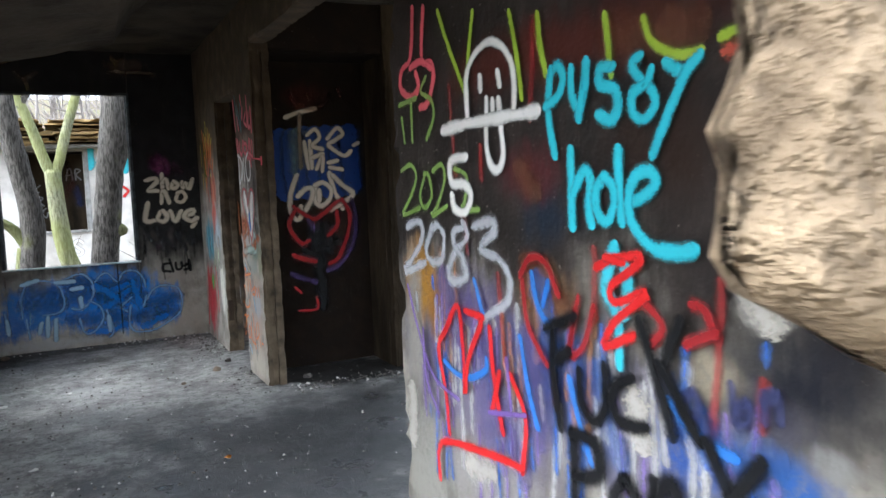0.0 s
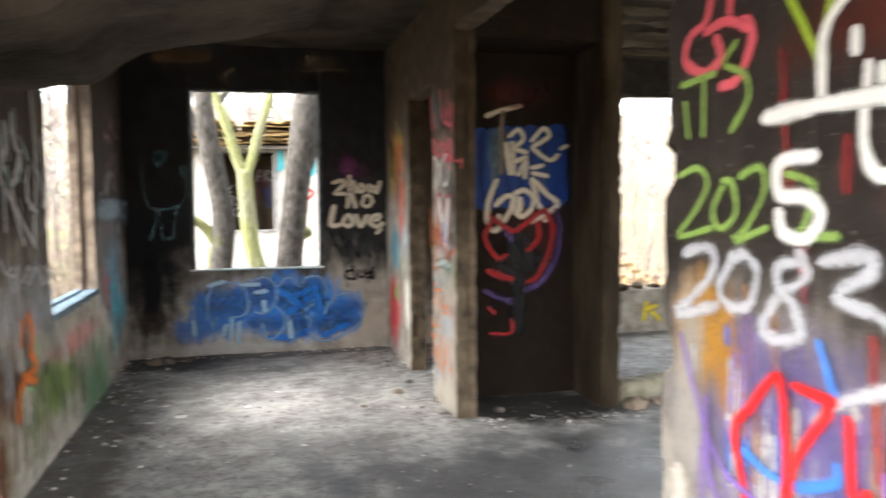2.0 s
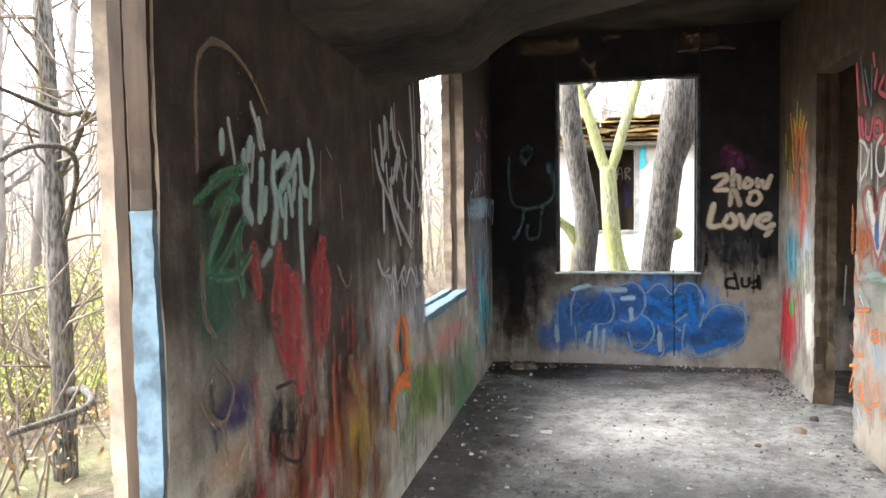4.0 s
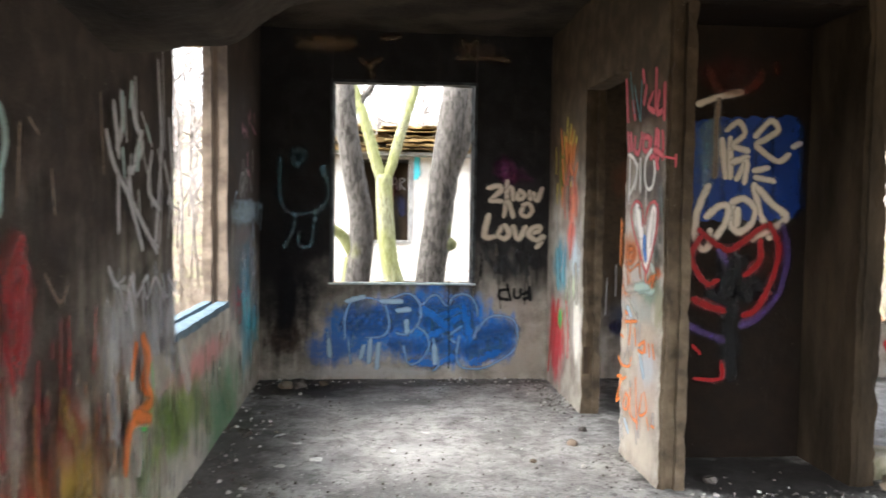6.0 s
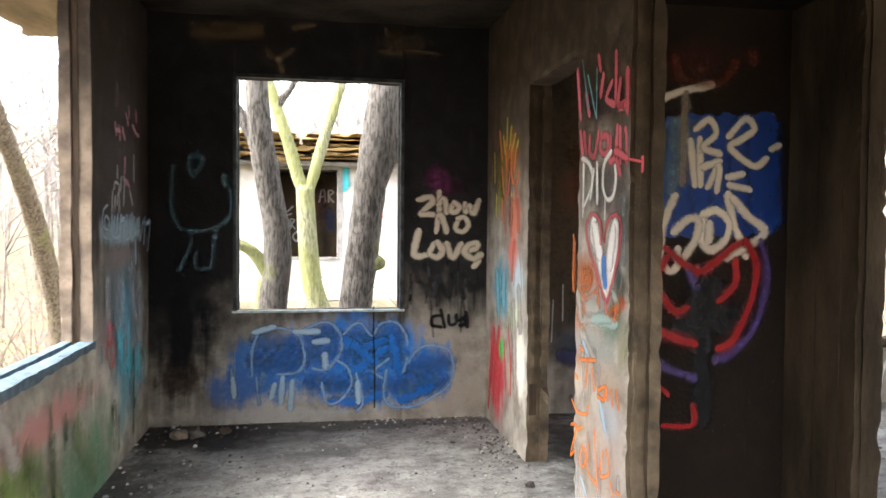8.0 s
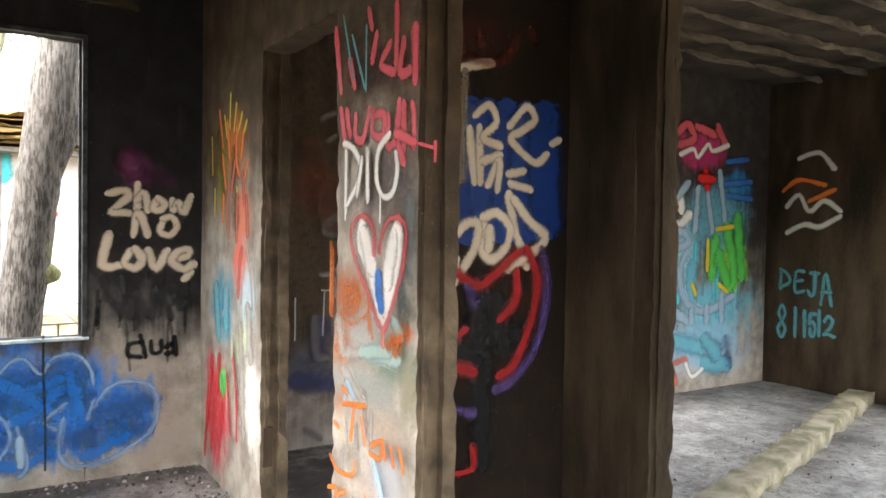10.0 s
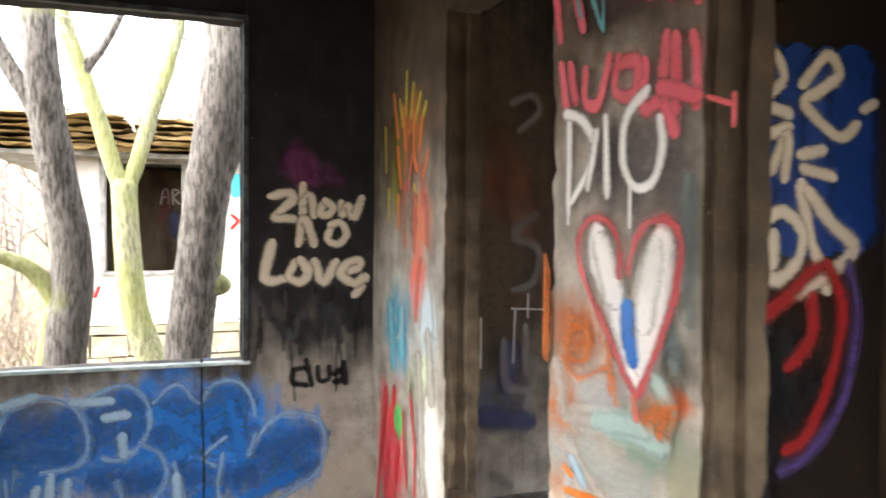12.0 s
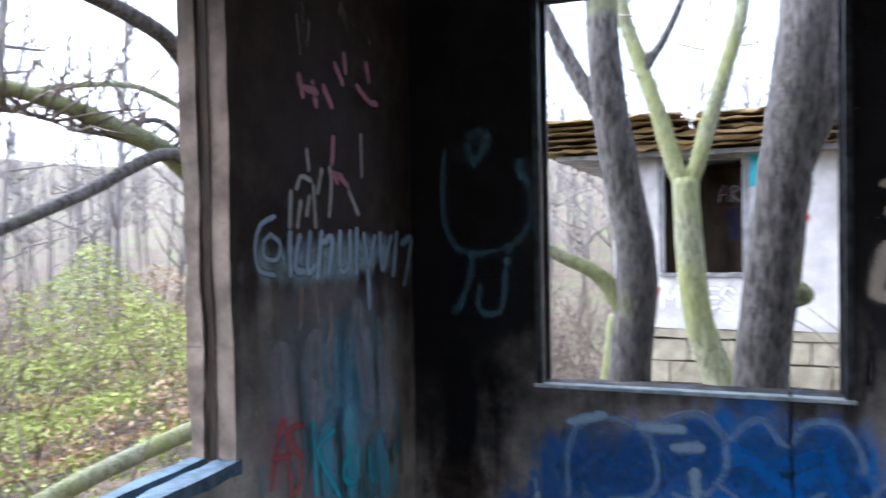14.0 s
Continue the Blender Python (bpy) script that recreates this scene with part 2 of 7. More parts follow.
def wall(name, blocks, mat, label, category="wall", step=0.07, rough=0.003, chip=0.022):
    store = ([], [])
    for lo, hi, sides in blocks:
        rough_box(lo, hi, step, rough, chip, sides, store)
    return tagged(mesh_object(name, *store, mat), label, category, kind="structure")


def bar(bm, lo, hi, bevel=0.004):
    m = Matrix.Translation([(a + b) / 2 for a, b in zip(lo, hi)]) @ Matrix.Diagonal([b - a for a, b in zip(lo, hi)] + [1])
    made = bmesh.ops.create_cube(bm, size=1.0, matrix=m)
    if bevel:
        edges = {e for v in made["verts"] for e in v.link_edges}
        bmesh.ops.bevel(bm, geom=list(edges), offset=bevel, segments=1, affect="EDGES")


def tube(bm_store, points, radii, sides=8, bark=0.0):
    """A tapered, bent limb through points."""
    verts, faces = bm_store
    base = len(verts)
    pts = [Vector(p) for p in points]
    for i, p in enumerate(pts):
        ahead = (pts[min(i + 1, len(pts) - 1)] - pts[max(i - 1, 0)]).normalized()
        side = ahead.orthogonal().normalized() if abs(ahead.z) < 0.6 else ahead.cross(Vector((0, 1, 0.01))).normalized()
        up = ahead.cross(side)
        for k in range(sides):
            a = 2 * math.pi * k / sides
            way = side * math.cos(a) + up * math.sin(a)
            r = radii[i] * (1 + bark * noise.noise(p * 5 + way * 2.2))
            verts.append((p + way * r)[:])
    for i in range(len(pts) - 1):
        for k in range(sides):
            a, b = base + i * sides + k, base + i * sides + (k + 1) % sides
            faces.append((a, b, b + sides, a + sides))
    faces.append(tuple(base + k for k in range(sides))[::-1])
    faces.append(tuple(base + (len(pts) - 1) * sides + k for k in range(sides)))


def curve_points(points, steps=6):
    """A smooth line through control points (Catmull-Rom)."""
    p = [Vector(q) for q in points]
    if len(p) < 3:
        return p if len(p) < 2 else [p[0].lerp(p[1], i / steps) for i in range(steps + 1)]
    out = []
    for i in range(len(p) - 1):
        a, b, c, d = p[max(i - 1, 0)], p[i], p[i + 1], p[min(i + 2, len(p) - 1)]
        for k in range(steps):
            t = k / steps
            out.append(0.5 * (2 * b + (c - a) * t + (2 * a - 5 * b + 4 * c - d) * t * t + (3 * b - a - 3 * c + d) * t ** 3))
    return out + [p[-1]]


# ---- the main room ----
LEFT, RIGHT, BACK, TOP, THICK = -0.565, 1.95, 9.205, 3.03, 0.2

# sprayed patches: along the wall, height, half width, half height, colour, softness
BACK_PATCHES = [
    (-0.34, 0.38, 0.20, 0.17, (0.12, 0.08, 0.055), 0.5),
    (1.57, 1.84, 0.13, 0.11, (0.14, 0.035, 0.1), 0.7),
    (1.55, 0.66, 0.27, 0.26, (0.3, 0.27, 0.23), 0.7),
    (1.69, 0.22, 0.27, 0.22, (0.33, 0.29, 0.24), 0.6),
    (0.40, 0.06, 0.62, 0.07, (0.36, 0.34, 0.32), 0.6),
    (-0.33, 0.73, 0.40, 0.71, (0.006, 0.006, 0.008), 0.9),
    (0.27, 0.41, 0.35, 0.26, (0.03, 0.12, 0.34), 0.4),
    (0.65, 0.46, 0.34, 0.31, (0.03, 0.14, 0.42), 0.4),
    (0.99, 0.46, 0.30, 0.33, (0.02, 0.16, 0.5), 0.4),
    (1.24, 0.49, 0.23, 0.30, (0.02, 0.17, 0.54), 0.4),
]
BACK_PATCHES += [
    (1.52, 0.38, 0.20, 0.23, (0.025, 0.15, 0.46), 0.35),
    (0.02, 0.27, 0.20, 0.15, (0.05, 0.12, 0.33), 0.5),
    (0.01, 2.90, 0.24, 0.07, (0.06, 0.042, 0.03), 0.3),
    (1.29, 2.88, 0.22, 0.08, (0.055, 0.04, 0.03), 0.3),
    (2.68, 0.56, 0.19, 0.17, (0.05, 0.09, 0.16), 0.7),
    (2.69, 0.14, 0.19, 0.21, (0.22, 0.19, 0.17), 0.8),
    (2.65, 1.6, 0.5, 1.5, (0.075, 0.052, 0.034), 0.7),
    (2.71, 1.77, 0.19, 0.21, (0.13, 0.05, 0.03), 0.8),
]
LEFT_PATCHES = [
    (4.03, 1.28, 0.13, 0.22, (0.03, 0.09, 0.06), 0.7),
    (4.12, 0.94, 0.17, 0.08, (0.045, 0.035, 0.09), 0.7),
    (4.43, 0.79, 0.17, 0.14, (0.018, 0.018, 0.02), 0.6),
    (4.96, 0.61, 0.41, 0.18, (0.375, 0.15, 0.0625), 0.8),
    (5.26, 0.54, 0.26, 0.18, (0.4, 0.275, 0.05), 0.7),
    (4.70, 0.59, 0.25, 0.11, (0.438, 0.0875, 0.075), 0.7),
    (4.09, 0.80, 0.14, 0.08, (0.36, 0.24, 0.16), 0.7),
    (4.81, 0.87, 0.09, 0.11, (0.42, 0.32, 0.3), 0.6),
    (4.15, 0.62, 0.22, 0.14, (0.055, 0.033, 0.024), 0.6),
    (4.55, 0.48, 0.24, 0.16, (0.17, 0.05, 0.03), 0.6),
    (5.0, 0.85, 0.3, 0.22, (0.05, 0.032, 0.024), 0.7),
    (5.15, 0.36, 0.2, 0.18, (0.20, 0.10, 0.035), 0.6),
    (4.9, 0.2, 0.3, 0.14, (0.09, 0.045, 0.028), 0.6),
    (5.45, 0.7, 0.16, 0.2, (0.085, 0.06, 0.045), 0.6),
    (5.5, 0.22, 0.2, 0.2, (0.16, 0.11, 0.06), 0.6),
    (5.2, 0.72, 0.12, 0.12, (0.24, 0.075, 0.045), 0.6),
]
LEFT_PATCHES += [
    (5.69, 0.97, 0.21, 0.18, (0.42, 0.42, 0.42), 0.7),
    (6.20, 0.91, 0.44, 0.14, (0.36, 0.36, 0.37), 0.7),
    (7.07, 0.59, 0.81, 0.10, (0.562, 0.275, 0.25), 0.8),
    (6.23, 0.44, 0.56, 0.15, (0.2, 0.3, 0.0625), 0.7),
    (5.89, 0.33, 0.38, 0.16, (0.5, 0.475, 0.375), 0.8),
    (6.51, 0.38, 0.61, 0.16, (0.2, 0.275, 0.075), 0.7),
    (7.75, 0.10, 0.63, 0.39, (0.125, 0.25, 0.138), 0.7),
    (5.82, 0.48, 0.35, 0.11, (0.475, 0.45, 0.35), 0.7),
    (8.44, 1.44, 0.51, 0.10, (0.3, 0.4, 0.43), 0.5),
    (8.61, 0.52, 0.31, 0.34, (0.125, 0.312, 0.375), 0.7),
]
LEFT_PATCHES += [
    (8.45, 0.98, 0.5, 0.42, (0.15, 0.175, 0.185), 0.8),
    (8.4, 1.95, 0.42, 0.55, (0.055, 0.047, 0.046), 0.7),
    (8.54, 0.96, 0.23, 0.26, (0.1, 0.27, 0.36), 0.8),
    (8.05, 0.84, 0.15, 0.17, (0.36, 0.29, 0.27), 0.8),
    (8.37, 1.29, 0.37, 0.08, (0.16, 0.14, 0.14), 0.8),
]
NEAR_PATCHES = [
    (1.66, 1.09, 0.26, 0.18, (0.0103, 0.0103, 0.015), 0.9),
    (1.78, 1.33, 0.20, 0.14, (0.0122, 0.0094, 0.0094), 0.9),
    (2.08, 1.62, 0.23, 0.17, (0.0211, 0.0113, 0.00752), 0.9),
    (2.59, 1.43, 0.19, 0.12, (0.00846, 0.0132, 0.0235), 0.9),
    (2.37, 1.52, 0.08, 0.06, (0.0282, 0.00705, 0.00705), 0.8),
    (3.18, 0.90, 0.52, 0.31, (0.0799, 0.0611, 0.15), 0.7),
    (2.93, 0.67, 0.56, 0.19, (0.141, 0.122, 0.169), 0.7),
    (2.53, 0.91, 0.37, 0.22, (0.0282, 0.0423, 0.132), 0.8),
    (2.60, 1.18, 0.19, 0.13, (0.197, 0.113, 0.0564), 0.7),
    (3.53, 0.33, 0.27, 0.29, (0.235, 0.221, 0.193), 0.6),
]
NEAR_PATCHES += [
    (3.05, 0.45, 0.40, 0.16, (0.226, 0.207, 0.197), 0.6),
    (2.26, 0.79, 0.32, 0.15, (0.141, 0.132, 0.179), 0.6),
    (2.15, 0.89, 0.09, 0.17, (0.211, 0.188, 0.216), 0.5),
    (1.98, 0.87, 0.21, 0.13, (0.0282, 0.0658, 0.235), 0.7),
    (1.71, 0.88, 0.18, 0.08, (0.0235, 0.0752, 0.244), 0.7),
    (1.78, 1.00, 0.17, 0.08, (0.0564, 0.0517, 0.0658), 0.7),
    (1.60, 0.95, 0.08, 0.05, (0.188, 0.179, 0.169), 0.6),
    (1.92, 1.07, 0.09, 0.07, (0.235, 0.197, 0.141), 0.6),
    (2.59, 1.94, 0.80, 0.11, (0.0564, 0.0141, 0.0094), 0.8),
    (2.68, 1.57, 0.20, 0.11, (0.0658, 0.0141, 0.0164), 0.7),
]
NEAR_PATCHES += [
    (3.55, 1.12, 0.18, 0.20, (0.291, 0.141, 0.0188), 0.5),
    (3.37, 1.00, 0.13, 0.14, (0.235, 0.103, 0.0141), 0.5),
    (1.63, 1.79, 0.12, 0.07, (0.164, 0.0141, 0.0094), 0.8),
    (3.62, 0.96, 0.09, 0.33, (0.235, 0.216, 0.188), 0.6),
]
PIER_PATCHES = [
    (8.50, 1.96, 0.19, 0.19, (0.4, 0.14, 0.04), 0.9),
    (8.76, 1.84, 0.10, 0.23, (0.22, 0.24, 0.03), 0.7),
    (8.39, 1.56, 0.17, 0.16, (0.6, 0.18, 0.1), 0.7),
    (8.41, 1.29, 0.13, 0.16, (0.65, 0.14, 0.1), 0.5),
    (8.71, 1.07, 0.24, 0.23, (0.07, 0.26, 0.36), 0.6),
    (8.27, 1.12, 0.16, 0.18, (0.45, 0.55, 0.6), 0.6),
    (8.82, 0.41, 0.27, 0.36, (0.55, 0.05, 0.07), 0.5),
    (8.22, 0.61, 0.15, 0.33, (0.78, 0.76, 0.68), 0.5),
    (8.70, 0.62, 0.10, 0.08, (0.1, 0.55, 0.15), 0.4),
    (8.31, 0.91, 0.12, 0.10, (0.55, 0.62, 0.42), 0.6),
]
PIER_PATCHES += [
    (6.82, 2.10, 0.28, 0.09, (0.05, 0.03, 0.028), 0.6),
    (6.73, 1.66, 0.26, 0.14, (0.1, 0.085, 0.08), 0.6),
    (7.00, 1.27, 0.16, 0.11, (0.31, 0.093, 0.031), 0.6),
    (6.86, 1.14, 0.22, 0.08, (0.341, 0.347, 0.335), 0.5),
    (6.58, 1.17, 0.07, 0.04, (0.465, 0.0992, 0.0248), 0.4),
    (6.68, 1.06, 0.19, 0.09, (0.155, 0.205, 0.161), 0.7),
    (6.96, 0.92, 0.16, 0.12, (0.409, 0.384, 0.341), 0.6),
    (6.79, 0.82, 0.28, 0.08, (0.384, 0.322, 0.26), 0.6),
    (7.03, 0.74, 0.12, 0.09, (0.434, 0.384, 0.31), 0.6),
    (6.55, 0.96, 0.07, 0.13, (0.26, 0.248, 0.167), 0.7),
]
PIER_PATCHES += [
    (6.59, 1.25, 0.12, 0.09, (0.0806, 0.0713, 0.0558), 0.7),
    (6.76, 0.48, 0.26, 0.22, (0.384, 0.322, 0.273), 0.6),
    (6.71, 0.64, 0.14, 0.12, (0.372, 0.384, 0.409), 0.6),
    (6.79, 0.15, 0.28, 0.16, (0.409, 0.36, 0.298), 0.6),
    (7.08, 1.01, 0.11, 0.20, (0.341, 0.112, 0.0372), 0.6),
    (6.94, 0.93, 0.30, 0.08, (0.279, 0.291, 0.267), 0.6),
]
ALCOVE_PATCHES = [
    (2.51, 2.35, 0.21, 0.10, (0.03, 0.008, 0.006), 0.8),
]
FAR_PATCHES = [
    (6.63, 2.29, 0.35, 0.21, (0.45, 0.03, 0.14), 0.5),
    (7.01, 1.27, 0.29, 0.33, (0.2, 0.5, 0.03), 0.4),
    (6.89, 0.79, 0.65, 0.33, (0.12, 0.42, 0.55), 0.6),
    (6.44, 1.33, 0.28, 0.32, (0.25, 0.5, 0.58), 0.7),
    (6.77, 0.30, 0.79, 0.16, (0.35, 0.42, 0.48), 0.7),
    (7.18, 1.98, 0.22, 0.16, (0.02, 0.18, 0.42), 0.5),
    (5.85, 0.19, 0.20, 0.21, (0.3, 0.3, 0.3), 0.7),
    (6.86, 1.65, 0.50, 0.38, (0.1, 0.3, 0.4), 0.6),
    (7.16, 1.16, 0.22, 0.25, (0.3, 0.6, 0.04), 0.35),
    (6.69, 0.47, 0.71, 0.22, (0.22, 0.42, 0.55), 0.6),
]
M_WALL_BACK = sprayed_wall("back_wall_concrete", "x", (0.75, 0.35), BACK_PATCHES, rubbed=0.10)
M_WALL_LEFT = sprayed_wall("left_wall_concrete", "y", (1.0, 0.4), LEFT_PATCHES, (0.031, 0.023, 0.0195), ((0.27, 0.245, 0.20), (0.56, 0.52, 0.44)), 0.5)
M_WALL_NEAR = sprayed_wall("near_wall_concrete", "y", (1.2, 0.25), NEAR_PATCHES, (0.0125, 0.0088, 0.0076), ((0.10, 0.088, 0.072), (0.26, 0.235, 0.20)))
M_PIER = sprayed_wall("pier_concrete", "y", (1.7, 0.4), PIER_PATCHES, (0.062, 0.044, 0.029), rubbed=0.35)
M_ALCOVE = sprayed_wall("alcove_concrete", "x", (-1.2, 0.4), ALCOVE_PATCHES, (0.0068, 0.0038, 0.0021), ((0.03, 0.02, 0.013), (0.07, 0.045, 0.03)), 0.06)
M_FAR = sprayed_wall("far_room_concrete", "x", (1.0, 0.5), FAR_PATCHES, (0.022, 0.019, 0.018))

M_END = sprayed_wall("sooty_end_concrete", "y", (1.5, 0.6), [], (0.036, 0.024, 0.0145), ((0.05, 0.037, 0.025), (0.19, 0.145, 0.098)))
M_END_PALE = sprayed_wall("weathered_end_concrete", "y", (2.0, 0.6), [], (0.04, 0.03, 0.025), ((0.12, 0.09, 0.07), (0.38, 0.305, 0.235)))


def end_faces(ob, mat, axis=1):
    """Another finish on the cut ends of a wall, where no paint reaches."""
    ob.data.materials.append(mat)
    for f in ob.data.polygons:
        if abs(f.normal[axis]) > 0.7:
            f.material_index = 1


floor_store = ([], [])
nx, ny = 150, 150
for j in range(ny + 1):
    for i in range(nx + 1):
        x, y = -0.77 + 8.6 * i / nx, 0.7 + 8.75 * j / ny
        p = Vector((x, y, 0))
        floor_store[0].append((x, y, 0.012 * noise.noise(p * 1.3) + 0.006 * noise.noise(p * 6)))
for j in range(ny):
    for i in range(nx):
        a = j * (nx + 1) + i
        floor_store[1].append((a, a + 1, a + nx + 2, a + nx + 1))
floor = tagged(mesh_object("floor", *floor_store, M_FLOOR, smooth=True), "grey dirty concrete floor with puddle stains, darker along walls and in the alcove", "floor", kind="structure")

WIN_X0, WIN_X1, SILL, HEAD = 0.045, 1.285, 0.845, 2.585
b0, b1 = BACK, BACK + THICK
wall_back = wall("wall_back", [
    ((LEFT - THICK, b0, 0), (WIN_X0, b1, TOP), "+z -z"),
    ((WIN_X1, b0, 0), (3.2, b1, TOP), "+x +z -z"),
    ((WIN_X0, b0, 0), (WIN_X1, b1, SILL), "-x +x -z"),
    ((WIN_X0, b0, HEAD), (WIN_X1, b1, TOP), "-x +x +z")], M_WALL_BACK,
    "soot-blackened concrete wall with a blue bubble-letter tag under a window", rough=0.003, chip=0.012)

l0, l1 = LEFT - 0.165, LEFT
LW0, LW1 = 6.46, 7.805
DOOR_EDGE = 3.78
wall_left = wall("wall_left", [
    ((l0, DOOR_EDGE, -0.05), (l1, LW0, TOP), "+z -z"),
    ((l0, LW1, -0.05), (l1, BACK, TOP), "+y +z -z"),
    ((l0, LW0, -0.05), (l1, LW1, SILL - 0.03), "-y +y -z"),
    ((l0, LW0, 2.93), (l1, LW1, TOP), "-y +y +z"),
    ((l0, 0.9, 2.6), (l1, DOOR_EDGE, TOP), "+y +z")], M_WALL_LEFT,
    "sooty concrete wall layered with faded sprayed tags", chip=0.014)

r0, r1 = RIGHT, RIGHT + 0.15
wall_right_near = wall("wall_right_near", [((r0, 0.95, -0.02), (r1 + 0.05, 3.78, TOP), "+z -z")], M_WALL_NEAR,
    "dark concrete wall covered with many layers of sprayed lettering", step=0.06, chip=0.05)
wall_right_pier = wall("wall_right_pier", [
    ((r0, 6.5, -0.02), (r1, 7.16, TOP), "+z -z"),
    ((r0, 8.06, -0.02), (r1, BACK, TOP), "+z -z +y"),
    ((r0, 7.16, 2.38), (r1, 8.06, TOP), "-y +y +z"),
    ((r0, 3.78, 2.66), (r1, 6.5, TOP), "-y +y +z")], M_PIER,
    "concrete partition with two openings and sprayed piers", step=0.035, chip=0.018)
end_faces(wall_left, M_END_PALE)
end_faces(wall_right_pier, M_END)
end_faces(wall_right_near, M_END_PALE)
end_faces(wall_back, M_END_PALE, 0)
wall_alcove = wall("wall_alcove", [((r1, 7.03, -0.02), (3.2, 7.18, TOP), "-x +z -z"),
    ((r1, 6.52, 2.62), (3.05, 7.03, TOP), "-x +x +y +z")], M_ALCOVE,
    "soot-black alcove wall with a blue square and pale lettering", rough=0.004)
wall_stub = wall("wall_stub", [((3.05, 6.5, -0.02), (3.2, 7.03, TOP), "+z -z +y")], M_SOOT_AND_SHADE,
    "board-marked sooty concrete end wall beside the alcove", rough=0.006, chip=0.018, step=0.04)

# the room beyond, with its broken window
FX0, FX1 = 3.5, 5.94
wall_far_back = wall("wall_far_back", [
    ((3.2, b0, 0), (FX0, b1, TOP), "-x +z -z"),
    ((FX1, b0, 0), (7.85, b1, TOP), "+z -z"),
    ((FX0, b0, 0), (FX1, b1, 0.5), "-x +x -z"),
    ((FX0, b0, 2.63), (FX1, b1, TOP), "-x +x +z")], M_FAR,
    "sooty concrete wall with bright tags and a broken window opening", rough=0.01, chip=0.09)
# the unseen stretch of this wall is left open to let light in
wall_far_right = wall("wall_far_right", [((7.65, 7.2, 0), (7.85, BACK, TOP), "+y +z -z"), ((7.65, 0.7, 0), (7.85, 1.2, TOP), "+z -z"), ((7.65, 1.2, 2.8), (7.85, 7.2, TOP), "-y +y +z")], M_SOOT_AND_SHADE, "dark concrete side wall with sprayed writing", step=0.15)
# wall added out of view; its wide gap lights the far room
wall_unseen_front = wall("wall_unseen_front", [((2.15, 0.75, 0), (2.6, 0.95, TOP), "+z -z"), ((7.0, 0.75, 0), (7.65, 0.95, TOP), "+x +z -z"), ((2.6, 0.75, 2.75), (7.0, 0.95, TOP), "-x +x +z")], M_SOOT_AND_SHADE, "unseen sooty front wall, added with a wide opening for light", step=0.2)

# roof slab with its eaves, seen from below as the ceiling
ceil_store = ([], [])
cx0, cx1, cy0, cy1, cn = -1.68, 7.95, 0.55, 10.2, 110
for j in range(cn + 1):
    for i in range(cn + 1):
        x, y = cx0 + (cx1 - cx0) * i / cn, cy0 + (cy1 - cy0) * j / cn
        if i in (0, cn) or j in (0, cn):
            x += 0.07 * noise.noise(Vector((x * 4, y * 4, 1)))
            y += 0.07 * noise.noise(Vector((x * 4, y * 4, 7)))
        p = Vector((x, y, 0))
        z = TOP - 0.012 + 0.016 * noise.noise(p * 2) - 0.03 * max(0, noise.noise(p * 4 + Vector((0, 0, 5))) - 0.25)
        ceil_store[0].append((x, y, z))
for j in range(cn + 1):
    for i in range(cn + 1):
        x, y, z = ceil_store[0][j * (cn + 1) + i]
        ceil_store[0].append((x, y, 3.2))
half = (cn + 1) ** 2
for j in range(cn):
    for i in range(cn):
        a = j * (cn + 1) + i
        ceil_store[1].append((a, a + cn + 1, a + cn + 2, a + 1))
        ceil_store[1].append((half + a, half + a + 1, half + a + cn + 2, half + a + cn + 1))
for i in range(cn):
    for a, b in ((i, i + 1), ((i + 1) * (cn + 1), i * (cn + 1)), (cn * (cn + 1) + i + 1, cn * (cn + 1) + i), (i * (cn + 1) + cn, (i + 1) * (cn + 1) + cn)):
        ceil_store[1].append((a, b, half + b, half + a))
ceiling = tagged(mesh_object("ceiling", *ceil_store, M_CEILING, smooth=True), "soot-black flaking concrete ceiling slab", "ceiling", kind="structure")
ceiling.data.materials.append(M_EAVES)
for f in ceiling.data.polygons:
    if f.center.x < LEFT - 0.17 or f.center.y > BACK + THICK:
        f.material_index = 1


def under_edge(x):
    """Height of the broken beam's underside across the room."""
    knots = ((-0.6, 2.07), (-0.35, 2.08), (-0.17, 2.11), (-0.08, 2.14), (0.0, 2.21), (0.1, 2.27), (0.3, 2.31), (0.6, 2.365), (0.95, 2.45), (1.05, 2.62), (1.2, 2.75), (1.95, 2.85))
    for (xa, za), (xb, zb) in zip(knots, knots[1:]):
        if x <= xb:
            return za + (zb - za) * max(0, (x - xa)) / (xb - xa)
    return knots[-1][1]


beam_store = ([], [])
bn, bd = 60, 10
for i in range(bn + 1):
    x = LEFT + (RIGHT - LEFT) * i / bn
    for k in range(bd + 1):
        y = 4.6 + 1.0 * k / bd
        z = under_edge(x) + 0.10 * (1 - k / bd) + 0.02 * noise.noise(Vector((x * 5, y * 5, 3)))
        beam_store[0].append((x, y + (0.015 * noise.noise(Vector((x * 9, 0, 0))) if k == bd else 0), z))
    beam_store[0].append((x, 5.6 + 0.02 * noise.noise(Vector((x * 3, 4, 0))), TOP - 0.03))
    beam_store[0].append((x, 4.6, TOP - 0.03))
row = bd + 3
for i in range(bn):
    a = i * row
    for k in range(bd + 1):
        beam_store[1].append((a + k, a + row + k, a + row + k + 1, a + k + 1))
    beam_store[1].append((a + row, a, a + bd + 2, a + row + bd + 2))
    beam_store[1].append((a + bd + 1, a + row + bd + 1, a + row + bd + 2, a + bd + 2))
for a in (0, bn * row):
    beam_store[1].append(tuple(a + k for k in range(row)))
